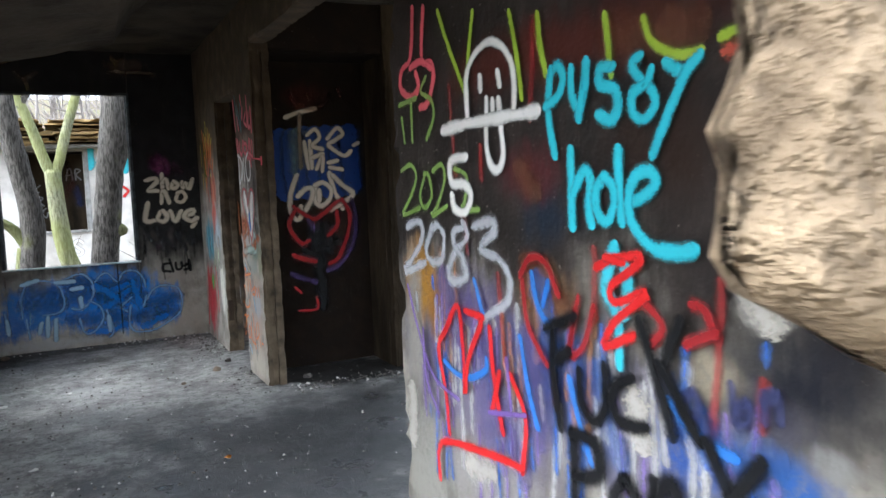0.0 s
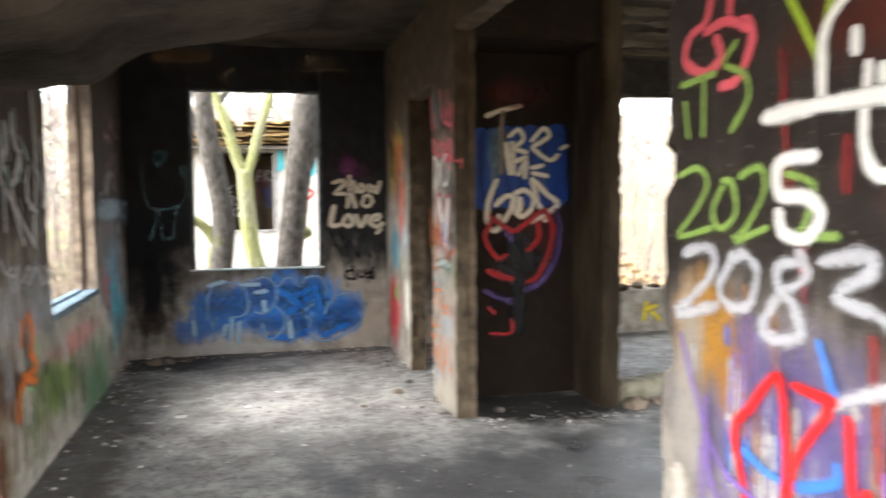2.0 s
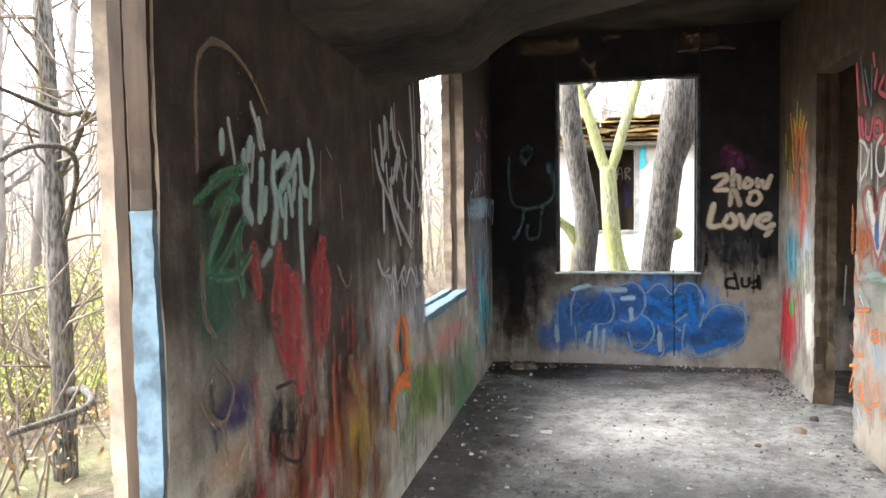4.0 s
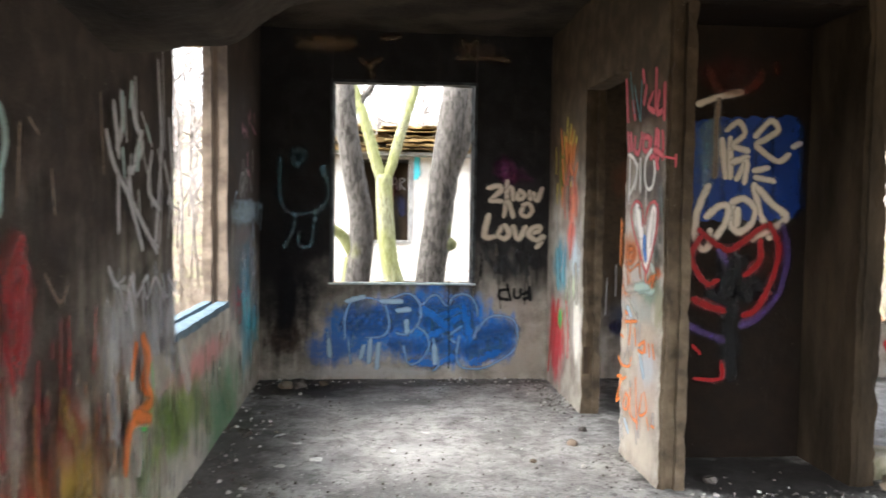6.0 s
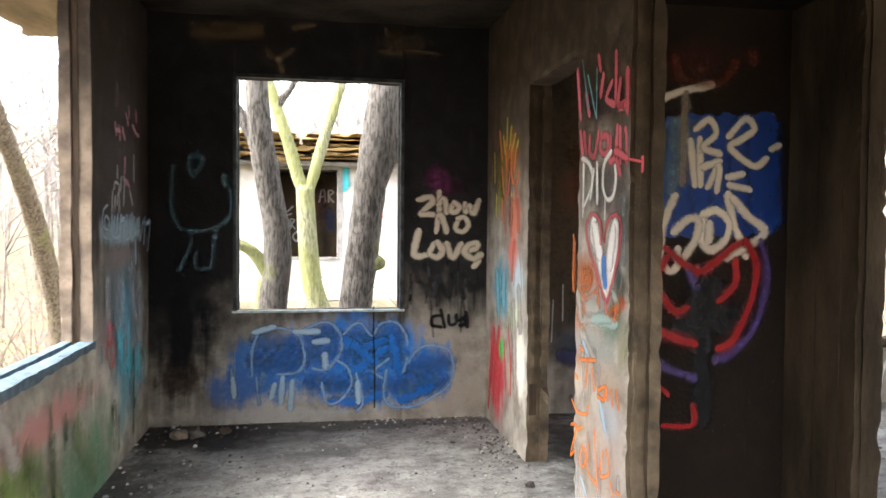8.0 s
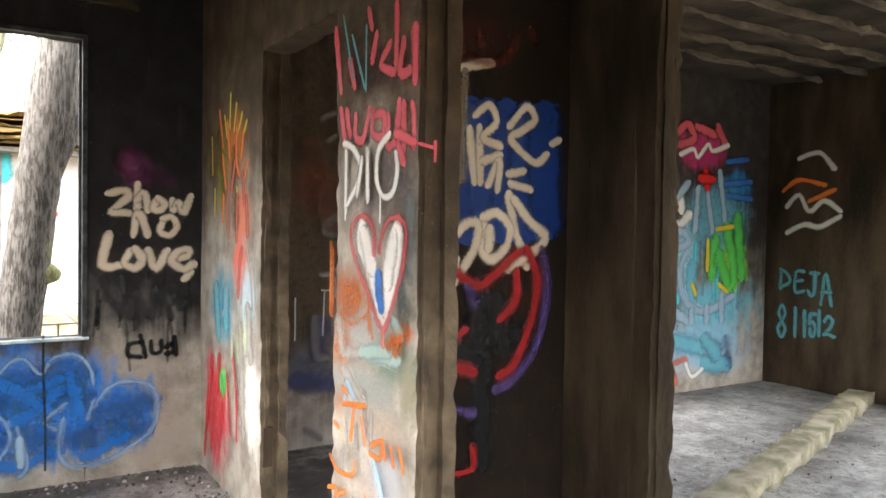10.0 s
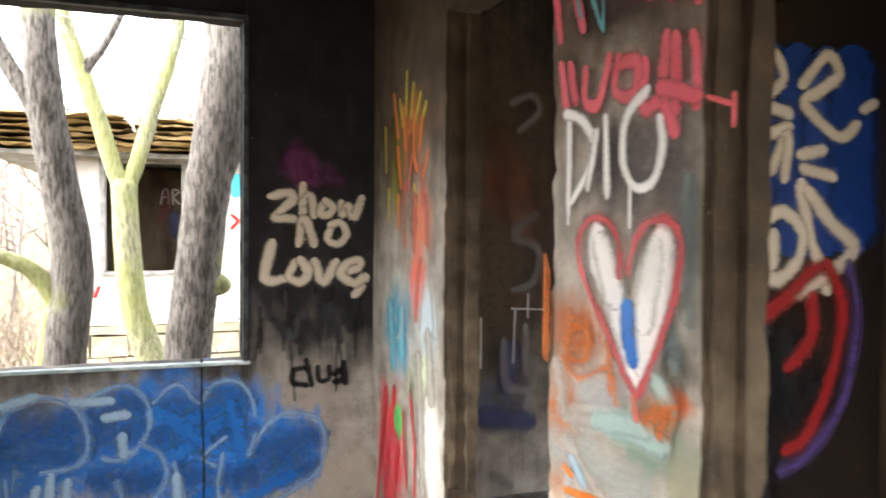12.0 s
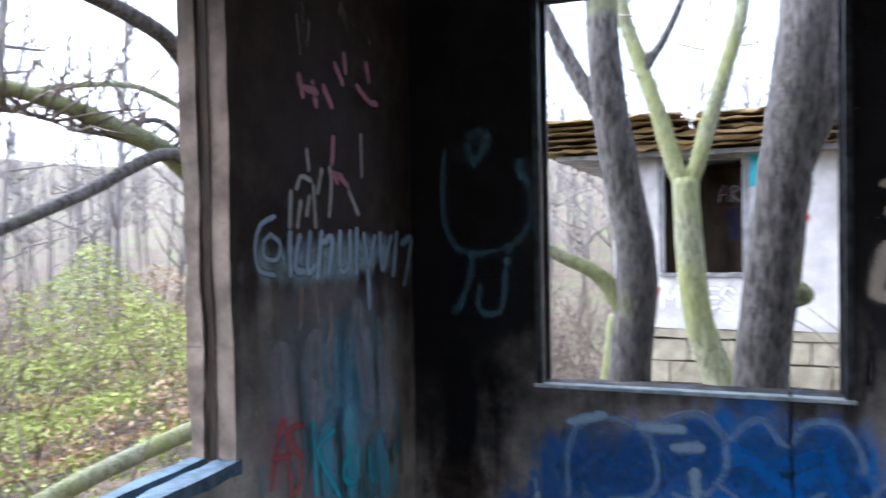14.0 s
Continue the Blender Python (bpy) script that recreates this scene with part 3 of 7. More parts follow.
beam = tagged(mesh_object("beam", *beam_store, M_CEILING, smooth=False), "broken sagging concrete beam black with soot", "beam", kind="structure")

# the broken front wall with the hole that one enters by
def hole_edge(z):
    """Right edge of the ragged hole at a height."""
    base = 1.01 + 0.03 * max(0.0, z - 1.9) + max(0.0, 1.475 - z) * 1.9
    return min(1.9, base + 0.03 * noise.noise(Vector((0, 3, z * 7))) + 0.02 * noise.noise(Vector((0, 8, z * 23))))


front_store = ([], [])
fz = [1.22 + (TOP - 1.22) * i / 60 for i in range(61)]
for z in fz:
    e = hole_edge(z)
    for k in range(13):
        t = k / 12
        x = e + (RIGHT + 0.1 - e) * (t / 1.0) ** 1.6
        bulge = 0.05 * math.sqrt(min(1, t * 6))
        n0 = 0.02 * noise.noise(Vector((x * 9, 1, z * 9))) + 0.012 * noise.noise(Vector((x * 27, 4, z * 27)))
        front_store[0].append((x, 1.04 - 0.05 - bulge - n0, z))
        front_store[0].append((x, 1.04 - 0.05 + bulge + n0, z))
for j in range(60):
    for k in range(12):
        a, b = (j * 13 + k) * 2, ((j + 1) * 13 + k) * 2
        front_store[1].append((a, a + 2, b + 2, b))
        front_store[1].append((a + 1, b + 1, b + 3, a + 3))
    a, b = j * 26, (j + 1) * 26
    front_store[1].append((a, b, b + 1, a + 1))
front_store[1].extend([(2 * k, 2 * k + 1, 2 * k + 3, 2 * k + 2) for k in range(12)])
wall_front = tagged(mesh_object("wall_front", *front_store, M_BROKEN, smooth=True), "broken pale concrete wall edge round a ragged hole", "wall", kind="structure")


# ---- sprayed writing and drawings ----
GLYPHS = {
    "S": [[(0.9, 0.85), (0.5, 1.0), (0.1, 0.75), (0.5, 0.5), (0.9, 0.25), (0.5, 0.0), (0.05, 0.15)]],
    "o": [[(0.5, 1.0), (0.1, 0.7), (0.15, 0.15), (0.55, 0.0), (0.92, 0.4), (0.8, 0.85), (0.45, 1.0)]],
    "I": [[(0.5, 1.0), (0.5, 0.0)]],
    "1": [[(0.1, 0.8), (0.5, 1.0)], [(0.5, 1.0), (0.5, 0.0)]],
    "C": [[(0.9, 0.85), (0.45, 1.0), (0.1, 0.6), (0.2, 0.15), (0.6, 0.0), (0.95, 0.15)]],
    "P": [[(0.15, 0.95), (0.2, 0.0)], [(0.15, 0.95), (0.8, 0.95), (0.9, 0.65), (0.2, 0.5)]],
    "n": [[(0.1, 0.9), (0.1, 0.0)], [(0.1, 0.5), (0.5, 1.0), (0.85, 0.7), (0.9, 0.0)]],
    "Y": [[(0.05, 1.0), (0.45, 0.55)], [(0.95, 1.0), (0.5, 0.5), (0.35, 0.0)]],
    "M": [[(0.05, 0.0), (0.1, 1.0)], [(0.1, 1.0), (0.5, 0.35), (0.9, 1.0)], [(0.9, 1.0), (0.95, 0.0)]],
    "D": [[(0.15, 0.95), (0.12, 0.0)], [(0.15, 0.95), (0.7, 0.75), (0.95, 0.35), (0.12, 0.05)]],
    "E": [[(0.9, 0.95), (0.2, 0.9), (0.15, 0.05), (0.95, 0.08)], [(0.2, 0.5), (0.75, 0.55)]],
    "A": [[(0.05, 0.0), (0.4, 1.0), (0.9, 0.0)], [(0.15, 0.4), (0.8, 0.4)]],
    "J": [[(0.3, 1.0), (1.0, 1.0)], [(0.7, 1.0), (0.65, 0.2), (0.35, 0.0), (0.05, 0.2)]],
    "2": [[(0.1, 0.75), (0.4, 1.0), (0.8, 0.8), (0.6, 0.45), (0.1, 0.1), (0.35, 0.15), (0.95, 0.05)]],
    "5": [[(0.9, 0.98), (0.2, 0.93), (0.12, 0.55)], [(0.12, 0.55), (0.6, 0.62), (0.95, 0.35), (0.7, 0.03), (0.3, 0.02), (0.2, 0.3)]],
    "8": [[(0.5, 0.5), (0.15, 0.75), (0.5, 1.0), (0.85, 0.75), (0.5, 0.5), (0.1, 0.25), (0.5, 0.0), (0.9, 0.25), (0.5, 0.5)]],
}
PAINTS = {
    "turquoise": spray("turquoise", (0.07, 0.52, 0.62)), "black": spray("black", (0.006, 0.006, 0.007)), "white": spray("white", (0.80, 0.78, 0.74)),
    "lime": spray("lime", (0.38, 0.52, 0.05), 0.85), "silver": spray("silver", (0.56, 0.57, 0.60), 0.68, 0.58), "pink": spray("pink", (0.70, 0.12, 0.15), 0.9),
    "red": spray("red", (0.62, 0.02, 0.02)), "dark_red": spray("dark_red", (0.32, 0.018, 0.022), 0.85), "blue": spray("blue", (0.05, 0.20, 0.60), 0.85),
    "purple": spray("purple", (0.20, 0.12, 0.38), 0.8), "pale": spray("pale", (0.58, 0.57, 0.57), 0.7, 0.5), "dark_grey": spray("dark_grey", (0.035, 0.035, 0.038), 0.8, 0.5),
    "cream": spray("cream", (0.66, 0.57, 0.45)), "teal": spray("teal", (0.13, 0.36, 0.40), 0.8), "pale_blue": spray("pale_blue", (0.42, 0.58, 0.72), 0.75, 0.5),
    "grey": spray("grey", (0.22, 0.20, 0.19), 0.6, 0.5), "yellow": spray("yellow", (0.66, 0.52, 0.05)), "orange": spray("orange", (0.76, 0.20, 0.03)),
    "heart_red": spray("heart_red", (0.55, 0.09, 0.10), 0.85, 0.6), "mint": spray("mint", (0.42, 0.56, 0.52), 0.8, 0.5), "green": spray("green", (0.08, 0.22, 0.12), 0.7, 0.5),
    "haze_blue": spray("haze_blue", (0.32, 0.50, 0.76), 0.55, 0.6), "sky": spray("sky", (0.16, 0.46, 0.58), 0.85, 0.5), "coral": spray("coral", (0.44, 0.06, 0.065), 0.68, 0.6), "tan": spray("tan", (0.24, 0.18, 0.13), 0.7, 0.5), "rose": spray("rose", (0.50, 0.22, 0.28), 0.75, 0.5), "blue_grey": spray("blue_grey", (0.16, 0.26, 0.34), 0.6, 0.7),
}
for tone, shade in (("pale", (0.55, 0.53, 0.52)), ("blue", (0.06, 0.16, 0.50)), ("purple", (0.24, 0.17, 0.40)), ("rust", (0.40, 0.18, 0.07)), ("red", (0.34, 0.03, 0.03)),
                    ("mint", (0.36, 0.47, 0.44)), ("tan", (0.34, 0.26, 0.19)), ("green", (0.12, 0.19, 0.08)), ("soot", (0.012, 0.011, 0.011)), ("sky", (0.22, 0.42, 0.52))):
    PAINTS["run_" + tone] = spray("run_" + tone, shade, 0.6, 0.62)
PAINTS.update({
    "salmon": spray("salmon", (0.50, 0.10, 0.06), 0.8, 0.6), "rust_haze": spray("rust_haze", (0.15, 0.055, 0.028), 0.55, 0.62), "violet_haze": spray("violet_haze", (0.15, 0.12, 0.30), 0.5, 0.62),
    "blue_haze": spray("blue_haze", (0.06, 0.13, 0.38), 0.5, 0.62), "plaster": spray("plaster", (0.52, 0.48, 0.42), 0.75, 0.6), "lime_dull": spray("lime_dull", (0.24, 0.36, 0.09), 0.8, 0.5),
    "ink_blue": spray("ink_blue", (0.035, 0.04, 0.11), 0.8, 0.55), "ochre": spray("ochre", (0.34, 0.22, 0.05), 0.6, 0.62), "grey_haze": spray("grey_haze", (0.40, 0.40, 0.42), 0.5, 0.62),
    "pale_tan": spray("pale_tan", (0.46, 0.38, 0.30), 0.6, 0.62), "algae": spray("algae", (0.15, 0.20, 0.06), 0.5, 0.62), "bright_green": spray("bright_green", (0.10, 0.55, 0.10), 0.85, 0.55),
    "teal_dim": spray("teal_dim", (0.07, 0.16, 0.20), 0.6, 0.6), "plum": spray("plum", (0.13, 0.03, 0.09), 0.5, 0.62), "bubble_blue": spray("bubble_blue", (0.025, 0.11, 0.34), 0.6, 0.62),
    "bright_blue": spray("bright_blue", (0.02, 0.18, 0.58), 0.75, 0.6), "coral_bright": spray("coral_bright", (0.66, 0.16, 0.10), 0.75, 0.55), "pale_lime": spray("pale_lime", (0.56, 0.64, 0.42), 0.6, 0.62),
    "teal_grey": spray("teal_grey", (0.16, 0.22, 0.22), 0.5, 0.62), "deep_blue": spray("deep_blue", (0.008, 0.038, 0.19), 0.93, 0.3), "purple_dim": spray("purple_dim", (0.09, 0.055, 0.18), 0.75, 0.55),
    "brown_plaster": spray("brown_plaster", (0.13, 0.085, 0.05), 0.75, 0.55), "orange_haze": spray("orange_haze", (0.60, 0.17, 0.04), 0.65, 0.62), "dark_rust": spray("dark_rust", (0.12, 0.02, 0.012), 0.6, 0.6),
})
FACES = {
    "right": lambda u, z, d: (RIGHT - d, u, z), "back": lambda u, z, d: (u, BACK - d, z), "left": lambda u, z, d: (LEFT + d, u, z),
    "alcove": lambda u, z, d: (u, 7.03 - d, z), "pier_end": lambda u, z, d: (u, 6.466 - d, z), "farright": lambda u, z, d: (7.65 - d, u, z), "hut": lambda u, z, d: (u, 16.2 - d, z), "hut_in": lambda u, z, d: (u, 17.4 - d, z),
}
coats = {}


def draw(owner, name, paint, width, face, strokes, label=""):
    """Sprayed lines on a face, as feathered ribbons that follow smooth strokes. Each coat lies over the last."""
    key = (face, owner.name)
    lift = coats.get(key, 0.003)
    coats[key] = lift + 0.0003 + 0.00005 * len(strokes)
    place = FACES[face]
    verts, faces, uvs = [], [], []
    for turn, s in enumerate(strokes):
        line = curve_points([Vector((u, z, 0)) for u, z in s])
        if len(line) < 2:
            continue
        first, last = (line[0] - line[1]).normalized(), (line[-1] - line[-2]).normalized()
        ends = [(line[0] + first * width * 0.5, 0.25), (line[0] + first * width * 0.35, 0.7)]
        tips = [(line[-1] + last * width * 0.35, 0.7), (line[-1] + last * width * 0.5, 0.25)]
        run = ends + [(p, 1.0) for p in line] + tips
        base = len(verts)
        for i, (p, w) in enumerate(run):
            way = (run[min(i + 1, len(run) - 1)][0] - run[max(i - 1, 0)][0])
            way = way.normalized() if way.length > 1e-6 else Vector((1, 0, 0))
            side = Vector((-way.y, way.x, 0))
            wide = width * 0.76 * w * (1 + 0.28 * noise.noise(p * 9 + Vector((0, 0, lift * 900))))
            for sign in (-1, 1):
                q = p + side * wide * sign
                verts.append(place(q.x, q.y, lift + 0.00005 * turn + 0.000004 * i))
        for i in range(len(run) - 1):
            a = base + 2 * i
            faces.append((a, a + 1, a + 3, a + 2))
            uvs.extend(((0, 0), (0, 1), (1, 1), (1, 0)))
    me = bpy.data.meshes.new(name)
    me.from_pydata(verts, [], faces)
    layer = me.uv_layers.new(name="spray")
    for loop, uv in zip(layer.data, uvs):
        loop.uv = uv
    me.materials.append(PAINTS[paint])
    ob = new(name, me)
    ob.parent = owner
    return tagged(ob, label)


def write(owner, name, paint, width, face, letters, label=""):
    """Letters by hand, each in its own box: character, left, foot, right, head."""
    strokes = []
    for mark, u0, z0, u1, z1 in letters:
        for s in GLYPHS[mark]:
            strokes.append([(u0 + (u1 - u0) * a, z0 + (z1 - z0) * b) for a, b in s])
    return draw(owner, name, paint, width, face, strokes, label)


def streaks(owner, face, paint, count, box, length, width, seed, label):
    """Runs of old paint: short, nearly upright strokes of uneven length, layered at random within a stretch of wall."""
    rng = random.Random(seed)
    lines = []
    for _ in range(count):
        u, z = rng.uniform(box[0], box[1]), rng.uniform(box[2], box[3])
        tall = length * rng.uniform(0.2, 1.2) ** 1.5
        lean = rng.uniform(-0.12, 0.12) * tall
        lines.append([(u, z), (u + lean * 0.4, z - tall * 0.5), (u + lean, z - tall)])
    return draw(owner, "paint_runs", paint, width, face, lines, label)


streaks(wall_right_near, "right", "run_pale", 40, (1.9, 3.6, 0.6, 1.15), 0.32, 0.035, 1, "runs of pale old paint")
streaks(wall_right_near, "right", "run_blue", 36, (1.6, 3.5, 0.5, 1.2), 0.30, 0.030, 2, "runs of blue old paint")
streaks(wall_right_near, "right", "run_purple", 34, (1.7, 3.6, 0.5, 1.1), 0.26, 0.035, 3, "runs of purple old paint")
streaks(wall_right_near, "right", "run_rust", 16, (2.3, 3.4, 0.9, 1.35), 0.24, 0.030, 4, "runs of orange-brown old paint")
streaks(wall_right_near, "right", "run_red", 14, (1.5, 3.3, 1.0, 2.4), 0.3, 0.03, 5, "runs of dark red old paint")
streaks(wall_left, "left", "run_pale", 22, (5.4, 6.45, 0.9, 1.25), 0.2, 0.03, 8, "runs of grey old paint")
streaks(wall_left, "left", "run_tan", 60, (3.85, 6.4, 0.3, 0.95), 0.3, 0.04, 9, "runs of tan old paint")
streaks(wall_left, "left", "run_red", 40, (4.0, 5.4, 0.4, 1.15), 0.3, 0.035, 10, "runs of dark red old paint")
streaks(wall_left, "left", "run_green", 36, (5.6, 9.0, 0.2, 0.75), 0.26, 0.05, 11, "runs of green algae and paint")
streaks(wall_left, "left", "run_rust", 34, (4.3, 5.7, 0.3, 0.9), 0.26, 0.035, 21, "runs of rusty orange paint")
streaks(wall_left, "left", "run_soot", 30, (3.9, 6.4, 0.4, 1.2), 0.2, 0.025, 23, "thin dark runs")
streaks(wall_left, "left", "run_sky", 16, (7.9, 9.0, 0.6, 1.3), 0.35, 0.035, 13, "runs of grey blue paint")
streaks(wall_right_pier, "right", "run_pale", 14, (6.55, 7.1, 0.3, 0.95), 0.2, 0.04, 15, "runs of pale paint")
streaks(wall_back, "back", "run_soot", 22, (1.35, 1.9, 0.9, 1.25), 0.22, 0.02, 16, "runs of dark grey soot")
streaks(wall_back, "back", "run_sky", 14, (0.2, 1.6, 0.3, 0.6), 0.14, 0.016, 17, "short pale blue runs")
streaks(wall_far_back, "back", "run_sky", 24, (6.0, 7.4, 0.7, 1.5), 0.3, 0.05, 18, "runs of pale blue paint")
streaks(wall_far_back, "back", "turquoise", 8, (6.1, 7.3, 0.9, 1.4), 0.3, 0.05, 19, "runs of turquoise paint")

draw(wall_right_near, "graffiti_fill", "salmon", 0.038, "right", [[(1.86, 1.82), (1.76, 1.81)], [(1.75, 1.86), (1.74, 1.79), (1.73, 1.75)]], "salmon red sprayed smear")
draw(wall_right_near, "graffiti_fill", "plaster", 0.09, "right", [[(1.8, 1.35), (1.79, 1.27), (1.77, 1.23)], [(1.74, 1.36), (1.74, 1.23)], [(1.77, 1.37), (1.76, 1.24)]], "large white sprayed patch")
draw(wall_right_near, "graffiti_fill", "rust_haze", 0.104, "right", [[(2.24, 1.92), (2.03, 1.89)], [(2.71, 1.58), (2.64, 1.52)], [(2.69, 1.28), (2.51, 1.17)], [(2.03, 1.9), (1.95, 1.89)]], "dull rust sprayed haze")
draw(wall_right_near, "graffiti_fill", "violet_haze", 0.158, "right", [[(3.02, 0.94), (2.97, 0.64)], [(2.7, 1.0), (2.65, 0.74)], [(3.29, 1.15), (3.22, 0.99)], [(2.83, 0.72), (2.77, 0.57)]], "dull violet old paint")
draw(wall_right_near, "graffiti_fill", "blue_haze", 0.101, "right", [[(2.63, 1.22), (2.57, 1.06)], [(2.46, 1.05), (2.42, 0.87)], [(2.33, 0.99), (2.25, 0.77)], [(2.04, 1.0), (1.92, 0.89)], [(1.86, 0.9), (1.74, 0.92)]], "dull blue old paint")
draw(wall_right_near, "graffiti_fill", "plaster", 0.114, "right", [[(3.64, 0.63), (3.66, 0.43)], [(3.11, 0.47), (2.98, 0.48)], [(2.17, 0.94), (2.16, 0.86)]], "bare patch of pale plaster")
draw(wall_right_near, "graffiti_outline", "pink", 0.034, "right", [[(3.49, 2.26), (3.51, 2.13), (3.54, 2.06), (3.62, 2.03), (3.64, 1.96), (3.54, 1.91), (3.46, 1.94), (3.48, 2.0)], [(3.39, 2.24), (3.42, 2.05), (3.34, 2.02), (3.32, 1.96), (3.38, 1.87), (3.45, 1.86)], [(3.53, 2.03), (3.43, 2.04), (3.34, 2.0)]], "pink sprayed outline")
draw(wall_right_near, "graffiti_word", "lime_dull", 0.024, "right", [[(3.64, 1.83), (3.62, 1.73)], [(3.66, 1.89), (3.49, 1.9)], [(3.54, 1.89), (3.54, 1.73)], [(3.39, 1.97), (3.44, 1.92), (3.35, 1.88), (3.33, 1.81), (3.4, 1.73)]], "lime green sprayed word")
draw(wall_right_near, "graffiti_line", "lime", 0.026, "right", [[(3.26, 2.2), (3.19, 2.07), (3.07, 1.88), (3.05, 1.85)], [(2.99, 2.14), (3.02, 2.04), (3.06, 1.88)], [(2.75, 2.09), (2.72, 1.98), (2.7, 1.88), (2.69, 1.81)], [(2.59, 2.05), (2.58, 1.96), (2.55, 1.86)], [(2.27, 1.98), (2.26, 1.91), (2.25, 1.82)], [(2.12, 1.94), (2.1, 1.89), (2.05, 1.85), (1.99, 1.83), (1.93, 1.83)], [(1.87, 1.85), (1.82, 1.86)]], "long lime green sprayed lines")
draw(wall_right_near, "graffiti_letter", "lime", 0.038, "right", [[(1.83, 1.69), (1.78, 1.69), (1.72, 1.69)], [(1.76, 1.66), (1.77, 1.61), (1.78, 1.54)], [(1.73, 1.66), (1.73, 1.55), (1.72, 1.51)]], "olive green sprayed capital letters")
draw(wall_right_near, "graffiti_ghost", "white", 0.03, "right", [[(3.05, 1.78), (3.05, 1.92), (2.99, 1.99), (2.89, 2.02), (2.8, 1.99), (2.74, 1.92), (2.73, 1.84), (2.74, 1.76)], [(2.91, 1.83), (2.92, 1.68), (2.89, 1.6), (2.84, 1.59), (2.81, 1.64), (2.82, 1.73), (2.83, 1.82)], [(2.87, 1.82), (2.87, 1.79)]], "white sprayed ghost outline")
draw(wall_right_near, "graffiti_ghost", "white", 0.041, "right", [[(3.25, 1.75), (3.02, 1.76), (2.82, 1.76), (2.6, 1.76)]], "white sprayed ghost outline")
draw(wall_right_near, "graffiti_ghost_eye", "white", 0.032, "right", [[(2.95, 1.91), (2.95, 1.87)], [(2.83, 1.91), (2.82, 1.87)]], "")
draw(wall_right_near, "graffiti_number", "lime_dull", 0.025, "right", [[(3.66, 1.61), (3.56, 1.63), (3.51, 1.58), (3.57, 1.5), (3.66, 1.42), (3.49, 1.45)], [(3.43, 1.58), (3.48, 1.5), (3.44, 1.45), (3.37, 1.5), (3.39, 1.58), (3.43, 1.59)], [(3.35, 1.6), (3.27, 1.62), (3.25, 1.56), (3.32, 1.46), (3.37, 1.42), (3.24, 1.46)], [(3.16, 1.6), (3.07, 1.57), (3.09, 1.48), (3.11, 1.45), (2.99, 1.45)]], "lime green sprayed year")
draw(wall_right_near, "graffiti_number", "white", 0.035, "right", [[(3.07, 1.64), (3.19, 1.63), (3.19, 1.55), (3.09, 1.54), (3.04, 1.5), (3.09, 1.44), (3.17, 1.45), (3.19, 1.5)]], "white sprayed numeral")
draw(wall_right_near, "graffiti_number", "silver", 0.039, "right", [[(3.62, 1.37), (3.49, 1.39), (3.47, 1.33), (3.57, 1.24), (3.66, 1.17), (3.46, 1.22)], [(3.38, 1.37), (3.44, 1.28), (3.39, 1.23), (3.3, 1.25), (3.27, 1.34), (3.32, 1.38), (3.38, 1.37)], [(3.11, 1.38), (3.19, 1.36), (3.17, 1.3), (3.08, 1.35), (3.11, 1.4)], [(3.17, 1.3), (3.24, 1.21), (3.21, 1.17), (3.1, 1.2), (3.12, 1.26), (3.17, 1.3)], [(3.03, 1.39), (2.91, 1.41), (2.88, 1.38), (2.98, 1.31), (2.85, 1.28), (2.79, 1.22), (2.81, 1.14), (2.95, 1.07), (3.04, 1.0)]], "silver sprayed year")
draw(wall_right_near, "graffiti_word", "turquoise", 0.035, "right", [[(2.53, 1.85), (2.49, 1.88), (2.46, 1.84), (2.49, 1.79), (2.55, 1.77)], [(2.52, 1.87), (2.54, 1.75), (2.51, 1.62)], [(2.42, 1.86), (2.42, 1.79), (2.39, 1.75), (2.36, 1.79), (2.35, 1.87)], [(2.35, 1.86), (2.37, 1.79), (2.39, 1.72)], [(2.24, 1.84), (2.29, 1.84), (2.29, 1.8), (2.23, 1.78), (2.22, 1.73), (2.25, 1.7), (2.3, 1.72)]], "turquoise sprayed word")
draw(wall_right_near, "graffiti_word", "turquoise", 0.03, "right", [[(2.13, 1.85), (2.16, 1.84), (2.15, 1.81), (2.09, 1.76), (2.08, 1.72), (2.12, 1.69), (2.16, 1.71), (2.16, 1.76), (2.11, 1.78), (2.09, 1.81)], [(2.04, 1.82), (2.01, 1.8), (1.99, 1.79)], [(1.93, 1.82), (1.97, 1.79), (2.02, 1.72), (2.09, 1.6)]], "turquoise sprayed word")
draw(wall_right_near, "graffiti_word", "turquoise", 0.036, "right", [[(2.43, 1.63), (2.43, 1.53), (2.43, 1.41)], [(2.42, 1.51), (2.37, 1.57), (2.34, 1.54), (2.35, 1.47), (2.34, 1.42)], [(2.28, 1.55), (2.32, 1.51), (2.31, 1.45), (2.27, 1.43), (2.24, 1.48), (2.25, 1.53), (2.28, 1.55)], [(2.22, 1.62), (2.22, 1.54), (2.21, 1.43)], [(2.17, 1.48), (2.12, 1.5), (2.08, 1.53), (2.1, 1.56), (2.15, 1.55), (2.18, 1.5), (2.17, 1.43), (2.1, 1.37), (2.02, 1.36), (1.95, 1.37)]], "turquoise sprayed word")
draw(wall_right_near, "graffiti_oval", "turquoise", 0.04, "right", [[(2.24, 1.36), (2.27, 1.3), (2.28, 1.24), (2.25, 1.2), (2.24, 1.18)], [(2.2, 1.31), (2.19, 1.24), (2.21, 1.18)], [(2.23, 1.15), (2.23, 1.04)]], "turquoise sprayed oval")
